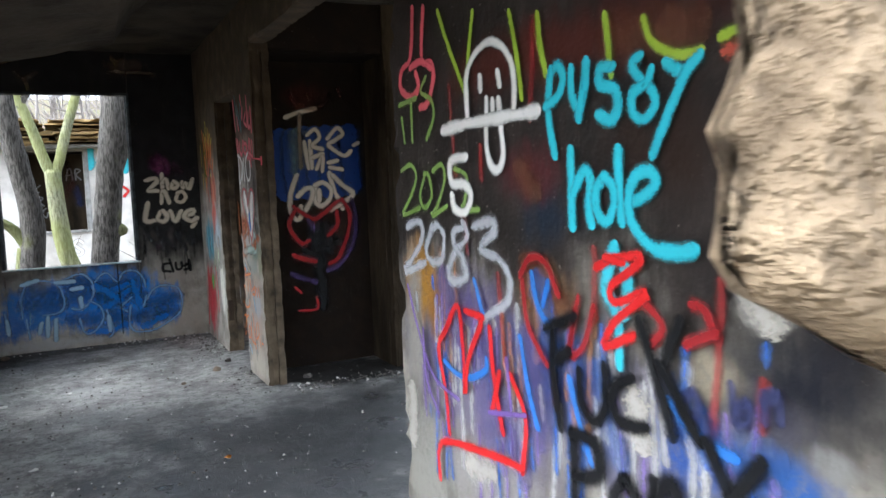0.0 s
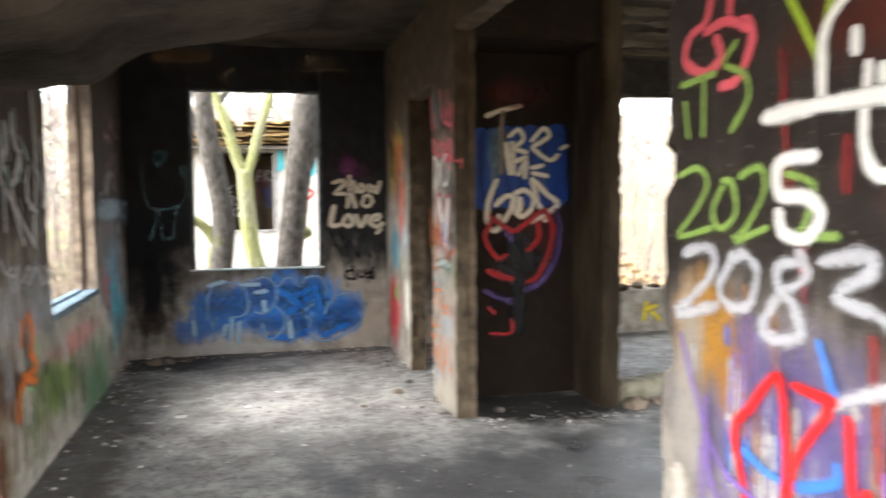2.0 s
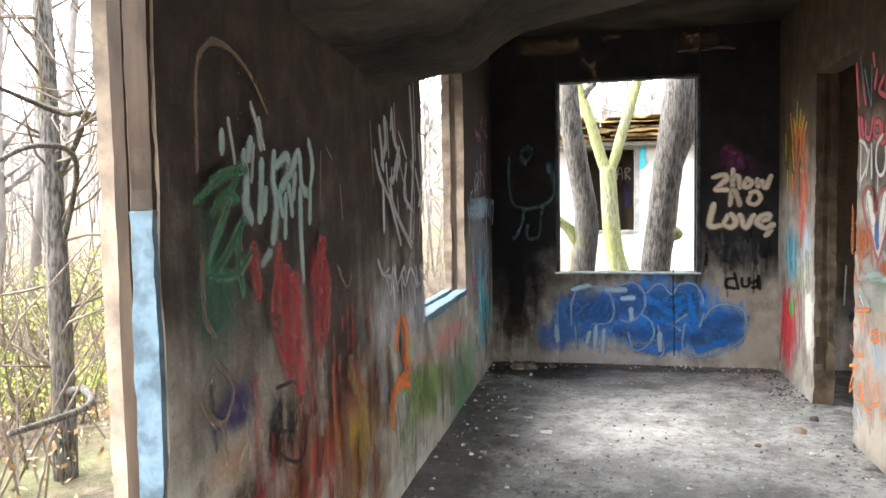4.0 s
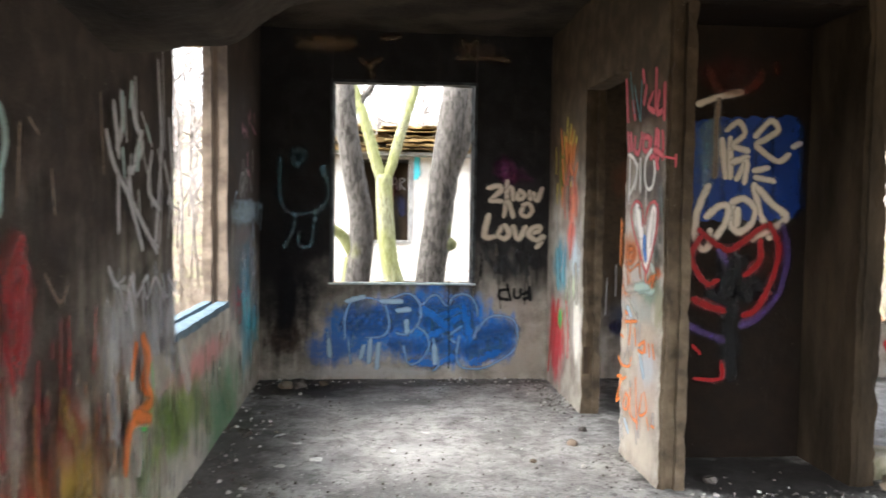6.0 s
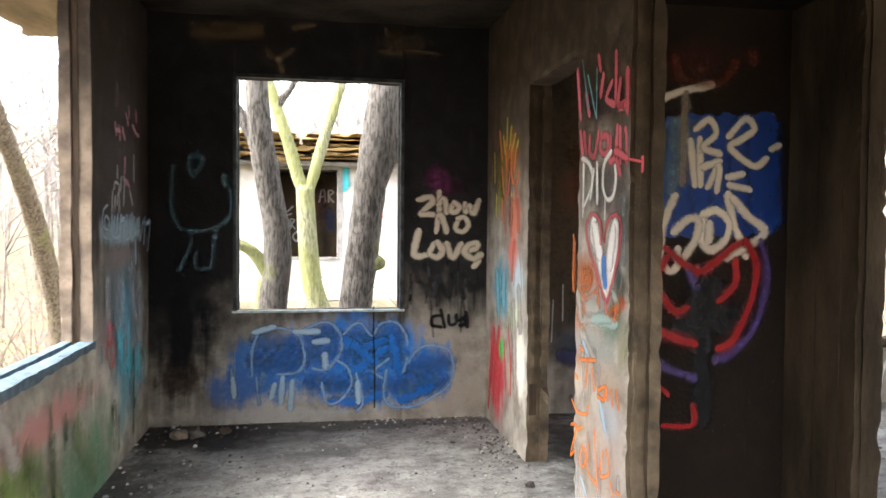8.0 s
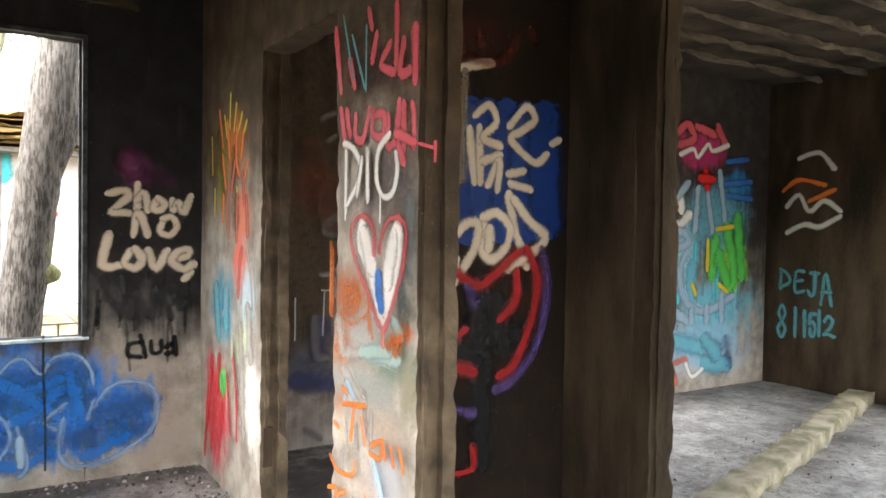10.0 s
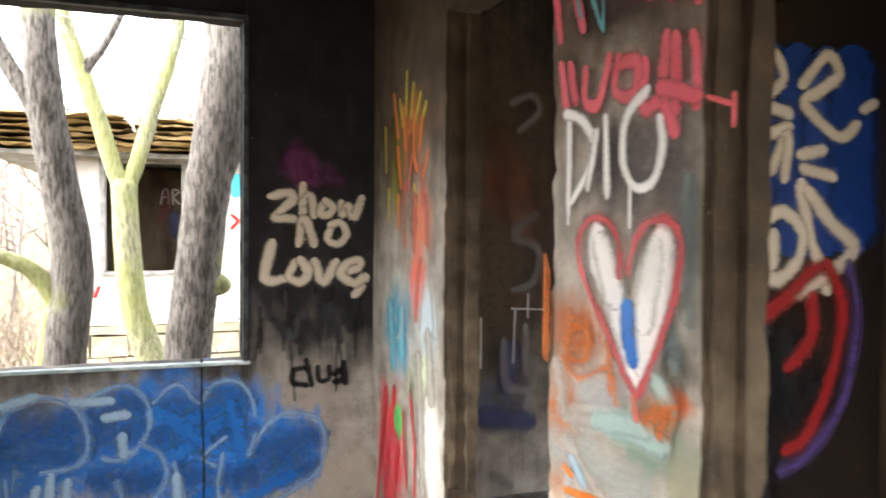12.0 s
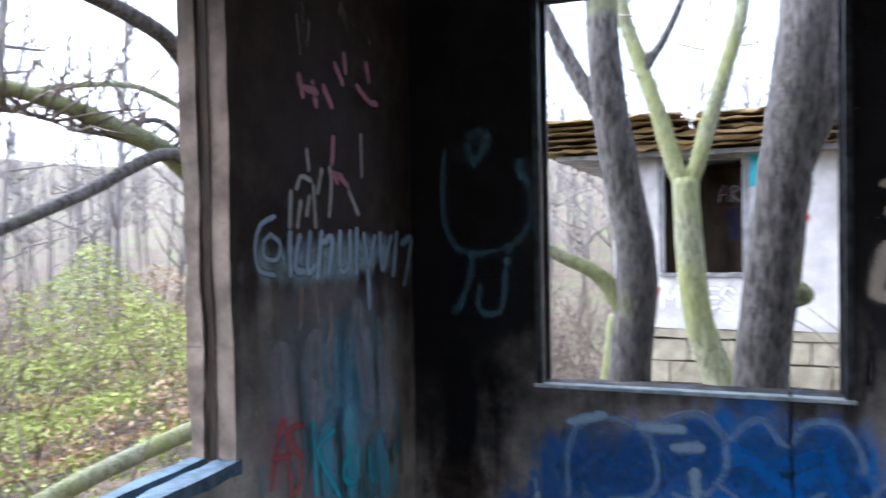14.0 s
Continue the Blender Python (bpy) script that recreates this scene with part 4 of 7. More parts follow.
draw(wall_right_near, "graffiti_arc", "dark_red", 0.031, "right", [[(2.71, 1.23), (2.68, 1.08), (2.58, 0.97)], [(2.41, 1.2), (2.46, 1.03), (2.39, 1.06), (2.34, 1.18)], [(2.72, 1.24), (2.66, 1.3), (2.57, 1.29), (2.51, 1.2)], [(2.12, 1.22), (2.06, 1.17), (2.1, 1.12)], [(1.96, 1.24), (1.92, 1.23), (1.89, 1.18)], [(1.98, 1.14), (1.89, 1.18)]], "dark red sprayed arcs")
draw(wall_right_near, "graffiti_zigzag", "red", 0.028, "right", [[(2.32, 1.3), (2.24, 1.33), (2.14, 1.34), (2.18, 1.3), (2.26, 1.25), (2.24, 1.21), (2.12, 1.25), (2.18, 1.2), (2.25, 1.15), (2.29, 1.08), (2.17, 1.13)], [(2.28, 1.33), (2.21, 1.32)]], "bright red sprayed zigzag")
draw(wall_right_near, "graffiti_line", "blue", 0.03, "right", [[(2.65, 1.25), (2.62, 1.15), (2.55, 1.09)], [(2.56, 1.23), (2.59, 1.16)], [(3.03, 1.19), (2.98, 1.08)], [(2.73, 1.03), (2.69, 0.87), (2.64, 0.75)], [(2.46, 0.95), (2.42, 0.84), (2.36, 0.72)], [(2.04, 0.99), (1.95, 0.92), (1.83, 0.9)], [(3.3, 0.84), (3.2, 0.81), (3.08, 0.82), (2.97, 0.87), (2.96, 0.91)]], "blue sprayed lines")
draw(wall_right_near, "graffiti_crown", "red", 0.031, "right", [[(3.28, 0.55), (3.3, 0.72), (3.35, 0.88), (3.28, 0.97), (3.17, 1.08), (3.14, 0.92), (3.13, 0.75), (3.1, 0.88), (2.99, 1.04)], [(2.93, 1.03), (2.91, 0.85), (2.86, 0.67)], [(2.8, 0.89), (2.71, 0.76), (2.74, 0.57)], [(3.11, 1.07), (2.98, 1.06)], [(3.38, 0.33), (3.35, 0.49), (2.97, 0.56), (2.74, 0.58)], [(2.87, 0.88), (2.93, 0.73)]], "red sprayed crown outline")
draw(wall_right_near, "graffiti_line", "purple", 0.022, "right", [[(3.63, 1.11), (3.54, 0.93), (3.41, 0.76), (3.19, 0.71)], [(3.49, 0.94), (3.48, 0.74), (3.37, 0.61)], [(2.82, 0.94), (2.8, 0.77)], [(2.95, 0.72), (2.71, 0.77)]], "thin purple sprayed lines")
draw(wall_right_near, "graffiti_loop", "ink_blue", 0.027, "right", [[(1.97, 1.02), (2.0, 0.98), (1.96, 0.96), (1.94, 1.0), (1.96, 1.03)], [(1.84, 1.07), (1.83, 0.99)], [(1.83, 1.01), (1.8, 1.04), (1.79, 1.01), (1.82, 0.98)], [(1.75, 1.07), (1.75, 1.01)], [(1.75, 1.05), (1.72, 1.08), (1.71, 1.02)], [(1.92, 0.97), (1.9, 0.89)]], "dark blue sprayed letters")
draw(wall_right_near, "graffiti_word", "black", 0.043, "right", [[(2.54, 1.09), (2.54, 0.94), (2.51, 0.79)], [(2.57, 1.09), (2.43, 1.14)], [(2.52, 1.0), (2.46, 1.03)], [(2.41, 0.98), (2.4, 0.89), (2.34, 0.85), (2.29, 0.91), (2.29, 1.02)], [(2.18, 1.01), (2.24, 0.98), (2.26, 0.93), (2.23, 0.88), (2.13, 0.89)], [(2.14, 1.17), (2.1, 1.07), (2.06, 0.98), (2.03, 0.9)], [(2.0, 1.19), (2.05, 1.09)], [(2.07, 1.07), (2.02, 1.01), (1.94, 0.91)]], "black sprayed word")
draw(wall_left, "graffiti_fill", "rust_haze", 0.08, "left", [[(4.98, 0.76), (5.02, 0.42)], [(4.79, 0.77), (4.72, 0.57)], [(5.43, 0.59), (5.43, 0.26)], [(4.61, 0.75), (4.58, 0.58)]], "rusty brown old paint")
draw(wall_left, "graffiti_fill", "ochre", 0.062, "left", [[(5.14, 0.78), (5.18, 0.66), (5.2, 0.55)], [(5.28, 0.59), (5.25, 0.44)], [(5.17, 0.53), (5.21, 0.34)], [(5.06, 0.88), (5.11, 0.76)]], "ochre yellow old paint")
draw(wall_left, "graffiti_fill", "grey_haze", 0.098, "left", [[(6.16, 1.09), (6.25, 0.78)], [(6.38, 1.0), (6.36, 0.73)], [(5.69, 1.08), (5.73, 0.97)], [(5.5, 0.81), (5.55, 0.61)]], "grey white sprayed haze")
draw(wall_left, "graffiti_fill", "pale_tan", 0.071, "left", [[(4.75, 0.96), (4.76, 0.87)], [(4.74, 0.78), (4.74, 0.71)], [(5.7, 0.47), (5.78, 0.18)], [(6.17, 0.45), (6.23, 0.2)], [(4.24, 0.83), (4.26, 0.72)], [(4.14, 0.81), (4.11, 0.77)]], "bare pale plaster between old paint")
draw(wall_left, "graffiti_fill", "algae", 0.112, "left", [[(6.52, 0.45), (6.59, 0.21)], [(7.1, 0.42), (7.19, 0.18)], [(6.17, 0.54), (6.28, 0.36)], [(5.87, 0.39), (5.97, 0.19)]], "green algae stain")
draw(wall_left, "graffiti_figure", "green", 0.041, "left", [[(4.0, 1.6), (4.09, 1.62), (4.14, 1.61)], [(4.0, 1.51), (4.06, 1.56), (4.13, 1.55)], [(4.16, 1.48), (4.08, 1.41), (4.01, 1.36)], [(4.14, 1.46), (4.13, 1.36), (4.15, 1.28)]], "faded green sprayed curve")
draw(wall_left, "graffiti_figure", "coral", 0.066, "left", [[(4.22, 1.39), (4.23, 1.34), (4.25, 1.27)], [(4.38, 1.28), (4.36, 1.16), (4.41, 1.06)], [(4.77, 1.34), (4.82, 1.21), (4.79, 1.03)], [(4.69, 1.12), (4.73, 1.0)], [(4.4, 1.38), (4.39, 1.34)]], "faded coral red sprayed figure")
draw(wall_left, "graffiti_figure", "coral", 0.135, "left", [[(4.44, 1.27), (4.45, 1.15), (4.46, 1.01)], [(4.52, 1.24), (4.54, 1.07), (4.55, 0.94)], [(4.76, 1.36), (4.71, 1.28), (4.72, 1.22)], [(4.79, 1.27), (4.77, 1.11)]], "faded coral red sprayed figure")
draw(wall_left, "graffiti_outline", "black", 0.013, "left", [[(4.35, 0.95), (4.48, 0.94), (4.52, 0.91)], [(4.54, 0.87), (4.48, 0.79), (4.35, 0.8), (4.37, 0.73), (4.51, 0.66), (4.57, 0.71), (4.55, 0.84)], [(4.35, 1.17), (4.39, 1.17), (4.38, 1.13), (4.35, 1.14)]], "black sprayed outline")
draw(wall_left, "graffiti_figure", "coral", 0.018, "left", [[(4.52, 0.87), (4.54, 0.8)], [(4.56, 0.77), (4.54, 0.74)]], "")
draw(wall_left, "graffiti_lettering", "mint", 0.045, "left", [[(4.18, 1.67), (4.19, 1.6), (4.18, 1.53), (4.21, 1.49)], [(4.22, 1.71), (4.21, 1.67)], [(4.28, 1.77), (4.29, 1.71)], [(4.29, 1.65), (4.28, 1.55), (4.27, 1.49)], [(4.38, 1.68), (4.37, 1.6), (4.39, 1.53), (4.36, 1.42)], [(4.4, 1.65), (4.48, 1.68), (4.49, 1.63), (4.43, 1.58)], [(4.51, 1.63), (4.58, 1.7), (4.6, 1.59), (4.66, 1.56)]], "faded mint green sprayed lettering")
draw(wall_left, "graffiti_lettering", "mint", 0.036, "left", [[(4.66, 1.56), (4.7, 1.66), (4.67, 1.74)], [(4.46, 1.55), (4.45, 1.43)], [(4.49, 1.58), (4.51, 1.5)], [(4.58, 1.57), (4.58, 1.4), (4.59, 1.27)], [(4.67, 1.57), (4.66, 1.47)], [(4.54, 1.62), (4.52, 1.55)], [(4.05, 1.72), (4.05, 1.68)], [(4.31, 1.57), (4.3, 1.51)], [(4.33, 1.38), (4.28, 1.35)], [(4.41, 1.56), (4.43, 1.5)]], "faded mint green sprayed lettering")
draw(wall_left, "graffiti_drip", "tan", 0.024, "left", [[(4.78, 1.71), (4.76, 1.52)], [(4.84, 1.73), (4.89, 1.7)], [(4.98, 1.59), (5.0, 1.47)], [(4.93, 1.28), (5.03, 1.19), (5.09, 1.23)], [(5.39, 1.88), (5.42, 1.61)]], "tan paint runs")
draw(wall_left, "graffiti_lettering", "pale", 0.049, "left", [[(5.61, 1.91), (5.62, 1.8), (5.56, 1.71)], [(5.53, 1.86), (5.58, 1.69)], [(5.74, 1.96), (5.77, 1.84), (5.87, 1.74), (5.73, 1.63)], [(6.1, 2.12), (6.15, 1.8), (6.11, 1.56), (6.05, 1.32)], [(5.86, 1.79), (5.77, 1.68)]], "pale sprayed lettering with runs")
draw(wall_left, "graffiti_lettering", "pale", 0.039, "left", [[(5.45, 1.75), (5.53, 1.64), (5.77, 1.48), (6.07, 1.29)], [(6.0, 1.72), (5.95, 1.56), (6.11, 1.48)], [(6.2, 1.69), (6.38, 1.42)], [(6.43, 1.78), (6.26, 1.51)], [(5.57, 1.6), (5.57, 1.4)], [(5.69, 1.63), (5.72, 1.53)], [(6.28, 1.89), (6.32, 1.69)], [(5.67, 1.55), (5.86, 1.32)]], "pale sprayed lettering with runs")
draw(wall_left, "graffiti_lettering", "pale", 0.029, "left", [[(5.46, 1.26), (5.54, 1.19), (5.63, 1.21)], [(5.57, 1.18), (5.69, 1.15), (5.73, 1.02)], [(5.74, 1.21), (5.78, 1.12), (5.92, 1.19), (5.96, 1.11), (6.05, 1.19), (6.09, 1.03)], [(6.16, 1.17), (6.22, 1.07), (6.41, 1.12)], [(5.86, 1.11), (5.88, 1.01)], [(6.29, 1.1), (6.31, 0.98)]], "pale sprayed small lettering")
draw(wall_left, "graffiti_drip", "grey_haze", 0.028, "left", [[(5.45, 1.01), (5.5, 0.79), (5.55, 0.58)], [(5.48, 1.1), (5.51, 1.0)]], "pale paint run")
draw(wall_left, "graffiti_line", "orange", 0.047, "left", [[(5.84, 0.93), (5.89, 0.84), (5.85, 0.74), (5.95, 0.66), (5.78, 0.63), (5.65, 0.6), (5.62, 0.46)], [(5.73, 0.64), (5.95, 0.59)]], "fluorescent orange sprayed stroke")
draw(wall_left, "graffiti_line", "bright_green", 0.023, "left", [[(5.98, 0.8), (6.0, 0.66), (5.92, 0.55)], [(5.78, 0.57), (5.89, 0.54)]], "green edge of the orange stroke")
draw(wall_left, "graffiti_outline", "tan", 0.023, "left", [[(3.91, 1.62), (3.92, 1.85), (3.95, 1.92), (4.02, 1.96), (4.13, 1.95), (4.23, 1.9), (4.33, 1.81)], [(3.95, 1.1), (3.9, 1.02), (3.99, 0.94), (4.06, 1.02), (3.98, 1.11)], [(3.99, 0.94), (4.02, 0.83)], [(3.92, 1.42), (3.92, 1.25), (3.97, 1.18)]], "tan sprayed outline")
draw(wall_left, "graffiti_outline", "green", 0.036, "left", [[(3.9, 1.54), (4.05, 1.61), (4.17, 1.63)], [(4.13, 1.63), (4.04, 1.5), (3.95, 1.36), (4.1, 1.34), (4.19, 1.39)]], "green sprayed outline")
draw(wall_left, "graffiti_outline", "pale", 0.021, "left", [[(4.08, 1.76), (4.11, 1.65)], [(4.22, 1.82), (4.3, 1.7)], [(4.23, 1.7), (4.21, 1.6)]], "pale sprayed strokes")
draw(wall_left, "graffiti_fill", "blue_grey", 0.089, "left", [[(8.36, 1.13), (8.37, 0.89)], [(8.49, 1.15), (8.48, 0.93)], [(8.66, 1.11), (8.7, 0.82)], [(8.25, 0.98), (8.28, 0.75)], [(8.45, 0.79), (8.46, 0.59)]], "grey blue paint runs")
draw(wall_left, "graffiti_fill", "grey_haze", 0.145, "left", [[(8.01, 1.12), (8.02, 0.95)], [(8.24, 1.13), (8.25, 0.92)], [(8.57, 1.21), (8.65, 0.88)], [(8.8, 0.99), (8.84, 0.69)]], "grey worn paint")
draw(wall_left, "graffiti_fill", "sky", 0.107, "left", [[(8.48, 0.82), (8.5, 0.55)], [(8.3, 0.8), (8.32, 0.61)], [(8.75, 0.66), (8.78, 0.46)]], "grey blue sprayed haze")
draw(wall_left, "graffiti_drip", "pale_tan", 0.022, "left", [[(8.16, 1.35), (8.14, 1.22)], [(8.25, 1.37), (8.27, 1.22)], [(8.36, 1.28), (8.35, 0.96)], [(8.1, 0.91), (8.11, 0.68)]], "pale tan paint runs")
draw(wall_left, "graffiti_lettering", "pale_blue", 0.02, "left", [[(8.0, 1.6), (7.92, 1.57), (7.89, 1.5), (7.91, 1.43), (7.99, 1.41)], [(7.98, 1.54), (7.94, 1.52), (7.94, 1.47), (8.01, 1.46), (8.03, 1.51), (7.98, 1.54)], [(8.03, 1.51), (8.05, 1.45)]], "pale sprayed handle mark")
draw(wall_left, "graffiti_lettering", "pale_blue", 0.033, "left", [[(8.09, 1.54), (8.09, 1.41)], [(8.15, 1.53), (8.12, 1.43), (8.18, 1.41)], [(8.22, 1.54), (8.2, 1.41), (8.26, 1.43)], [(8.3, 1.54), (8.27, 1.39)], [(8.32, 1.51), (8.38, 1.52), (8.35, 1.4)], [(8.44, 1.54), (8.44, 1.4), (8.51, 1.42), (8.52, 1.54)], [(8.58, 1.55), (8.57, 1.39)], [(8.64, 1.53), (8.68, 1.41), (8.74, 1.52)], [(8.79, 1.53), (8.81, 1.38), (8.9, 1.52)]], "pale blue sprayed lettering")
draw(wall_left, "graffiti_lettering", "pale_blue", 0.039, "left", [[(8.96, 1.53), (8.92, 1.36)], [(9.02, 1.49), (9.12, 1.5), (9.04, 1.31)], [(8.67, 1.38), (8.68, 1.24)]], "pale blue sprayed lettering")
draw(wall_left, "graffiti_drip", "pale", 0.025, "left", [[(8.1, 1.68), (8.09, 1.57)], [(8.14, 1.7), (8.17, 1.74), (8.23, 1.73)], [(8.25, 1.71), (8.26, 1.57)], [(8.31, 1.77), (8.28, 1.69)], [(8.37, 1.78), (8.38, 1.72), (8.36, 1.61)], [(8.46, 1.76), (8.51, 1.72)], [(8.52, 1.7), (8.59, 1.62)], [(8.21, 1.83), (8.22, 1.77)], [(8.63, 1.93), (8.63, 1.77)], [(8.16, 1.65), (8.14, 1.57)], [(8.22, 1.67), (8.2, 1.61)]], "pale paint drips")
draw(wall_left, "graffiti_scribble", "rose", 0.039, "left", [[(8.4, 1.89), (8.39, 1.81)], [(8.43, 1.76), (8.5, 1.73)], [(8.17, 2.08), (8.19, 2.03)], [(8.26, 2.07), (8.28, 2.01)], [(8.34, 2.07), (8.39, 2.02)], [(8.43, 2.17), (8.48, 2.12)], [(8.61, 2.12), (8.71, 2.08), (8.77, 2.08)], [(8.69, 2.22), (8.71, 2.17)], [(8.21, 2.05), (8.28, 2.05)], [(8.5, 2.22), (8.51, 2.17)], [(8.4, 1.76), (8.42, 1.74)]], "rose coloured sprayed dashes")
draw(wall_left, "graffiti_scribble", "grey", 0.02, "left", [[(8.16, 2.29), (8.18, 2.17)], [(8.24, 2.29), (8.23, 2.2)], [(8.51, 2.4), (8.53, 2.31)], [(8.7, 2.43), (8.72, 2.31)], [(8.2, 2.34), (8.2, 2.28)], [(8.49, 2.44), (8.47, 2.37)]], "faint grey sprayed flecks")
draw(wall_left, "graffiti_word", "heart_red", 0.027, "left", [[(7.94, 0.73), (7.98, 0.85), (8.02, 0.93), (8.06, 0.69)], [(7.96, 0.82), (8.05, 0.8)], [(8.14, 0.88), (8.06, 0.89), (8.08, 0.82), (8.13, 0.77), (8.11, 0.68), (8.05, 0.67)]], "dark red sprayed letters")
draw(wall_left, "graffiti_word", "turquoise", 0.024, "left", [[(8.21, 0.87), (8.22, 0.62)], [(8.35, 0.81), (8.24, 0.76), (8.38, 0.56)], [(8.48, 0.71), (8.42, 0.62), (8.51, 0.57), (8.55, 0.69)], [(8.64, 0.67), (8.66, 0.52), (8.72, 0.62)], [(8.8, 0.6), (8.82, 0.42)], [(8.91, 0.62), (8.88, 0.4)], [(8.46, 0.7), (8.47, 0.56)]], "teal sprayed letters")
draw(wall_back, "graffiti_face", "teal_dim", 0.037, "back", [[(-0.39, 1.91), (-0.4, 1.72), (-0.39, 1.57), (-0.33, 1.46), (-0.2, 1.44), (-0.06, 1.48), (0.01, 1.56), (0.02, 1.71), (-0.03, 1.81), (-0.01, 1.85)], [(-0.26, 1.43), (-0.28, 1.3), (-0.35, 1.16)], [(-0.23, 1.28), (-0.23, 1.18), (-0.17, 1.16), (-0.12, 1.2), (-0.1, 1.4)], [(-0.09, 1.46), (-0.09, 1.4)]], "teal sprayed cartoon outline with loops")
draw(wall_back, "graffiti_face", "teal_dim", 0.053, "back", [[(-0.26, 1.98), (-0.21, 1.99), (-0.18, 1.95), (-0.25, 1.85), (-0.28, 1.92)], [(-0.04, 1.84), (-0.03, 1.79)]], "teal sprayed cartoon eye")
draw(wall_back, "graffiti_fill", "plum", 0.085, "back", [[(1.49, 1.89), (1.52, 1.8)], [(1.58, 1.86), (1.6, 1.75)], [(1.64, 1.81), (1.76, 1.78)], [(1.54, 1.95), (1.51, 1.86)]], "plum coloured sprayed haze")
draw(wall_back, "graffiti_word", "cream", 0.046, "back", [[(1.41, 1.69), (1.49, 1.71), (1.52, 1.68), (1.44, 1.6), (1.43, 1.58), (1.52, 1.58)], [(1.57, 1.75), (1.57, 1.61)], [(1.57, 1.66), (1.61, 1.7), (1.63, 1.6)], [(1.68, 1.66), (1.66, 1.61), (1.7, 1.6), (1.73, 1.64), (1.69, 1.67)], [(1.77, 1.66), (1.78, 1.6), (1.81, 1.65), (1.84, 1.59), (1.88, 1.69)]], "cream sprayed word")
draw(wall_back, "graffiti_word", "cream", 0.046, "back", [[(1.55, 1.45), (1.57, 1.57), (1.6, 1.54), (1.63, 1.45)], [(1.72, 1.54), (1.7, 1.47), (1.76, 1.45), (1.8, 1.5), (1.77, 1.56), (1.72, 1.55)]], "cream sprayed word")
draw(wall_back, "graffiti_word", "cream", 0.053, "back", [[(1.41, 1.45), (1.38, 1.27), (1.49, 1.27)], [(1.53, 1.35), (1.5, 1.28), (1.56, 1.25), (1.6, 1.3), (1.56, 1.36)], [(1.63, 1.35), (1.68, 1.25), (1.74, 1.35)], [(1.77, 1.3), (1.86, 1.32), (1.87, 1.36), (1.81, 1.35), (1.77, 1.29), (1.84, 1.24), (1.9, 1.27)], [(1.88, 1.22), (1.85, 1.18)]], "cream sprayed word")
draw(wall_back, "graffiti_scribble", "dark_grey", 0.046, "back", [[(1.43, 1.05), (1.53, 0.95), (1.56, 1.1), (1.65, 0.94), (1.68, 1.13), (1.77, 0.94)], [(1.38, 1.19), (1.41, 1.07)], [(1.47, 1.19), (1.5, 1.12)], [(1.76, 1.12), (1.83, 1.0)]], "dark grey sprayed scribble")
draw(wall_back, "graffiti_word", "black", 0.029, "back", [[(1.6, 0.8), (1.53, 0.79), (1.52, 0.73), (1.59, 0.71)], [(1.59, 0.84), (1.62, 0.71)], [(1.65, 0.8), (1.66, 0.73), (1.71, 0.74), (1.71, 0.8)], [(1.74, 0.76), (1.78, 0.78), (1.78, 0.73), (1.74, 0.72)], [(1.79, 0.82), (1.8, 0.71)]], "small black sprayed word")
draw(wall_back, "graffiti_fill", "bubble_blue", 0.184, "back", [[(0.23, 0.61), (0.45, 0.61)], [(0.21, 0.47), (0.5, 0.46)], [(0.63, 0.65), (0.76, 0.67)], [(0.94, 0.63), (1.26, 0.65)], [(0.59, 0.52), (0.81, 0.54)], [(0.94, 0.47), (1.26, 0.51)], [(0.63, 0.29), (0.86, 0.28)], [(1.01, 0.29), (1.26, 0.26)], [(1.35, 0.38), (1.63, 0.44)], [(1.31, 0.24), (1.59, 0.28)]], "blue sprayed fill of bubble letters")
draw(wall_back, "graffiti_fill", "bright_blue", 0.109, "back", [[(0.85, 0.61), (0.99, 0.56), (1.17, 0.61)], [(0.9, 0.38), (1.03, 0.45), (1.17, 0.56)], [(0.77, 0.15), (0.95, 0.15)], [(0.99, 0.15), (1.13, 0.2)], [(1.21, 0.61), (1.27, 0.38)], [(0.94, 0.56), (1.12, 0.42)], [(1.31, 0.15), (1.49, 0.24)]], "bright blue sprayed fill")
draw(wall_back, "graffiti_outline", "haze_blue", 0.032, "back", [[(0.17, 0.37), (0.17, 0.56), (0.23, 0.69), (0.36, 0.72), (0.5, 0.67), (0.55, 0.53), (0.54, 0.43), (0.48, 0.38), (0.36, 0.37)], [(0.2, 0.34), (0.22, 0.15)], [(0.02, 0.41), (0.05, 0.2)], [(0.5, 0.67), (0.58, 0.72), (0.71, 0.76), (0.8, 0.7), (0.83, 0.58), (0.79, 0.47), (0.7, 0.4), (0.62, 0.41)]], "pale blue outlines of bubble letters")
draw(wall_back, "graffiti_outline", "haze_blue", 0.033, "back", [[(0.79, 0.47), (0.88, 0.4), (0.9, 0.27), (0.8, 0.15), (0.72, 0.15), (0.68, 0.29)], [(0.85, 0.67), (0.92, 0.74), (0.98, 0.74), (1.06, 0.65), (1.12, 0.74), (1.24, 0.75), (1.31, 0.67), (1.33, 0.58)], [(0.94, 0.36), (0.99, 0.15), (0.95, 0.08)], [(1.18, 0.47), (1.08, 0.38), (1.13, 0.33)], [(1.17, 0.38), (1.15, 0.19), (1.22, 0.1), (1.41, 0.1)], [(1.34, 0.44), (1.4, 0.53), (1.51, 0.57), (1.65, 0.53), (1.69, 0.4), (1.66, 0.26), (1.5, 0.15), (1.38, 0.1)], [(1.33, 0.47), (1.3, 0.37)]], "pale blue outlines of bubble letters")
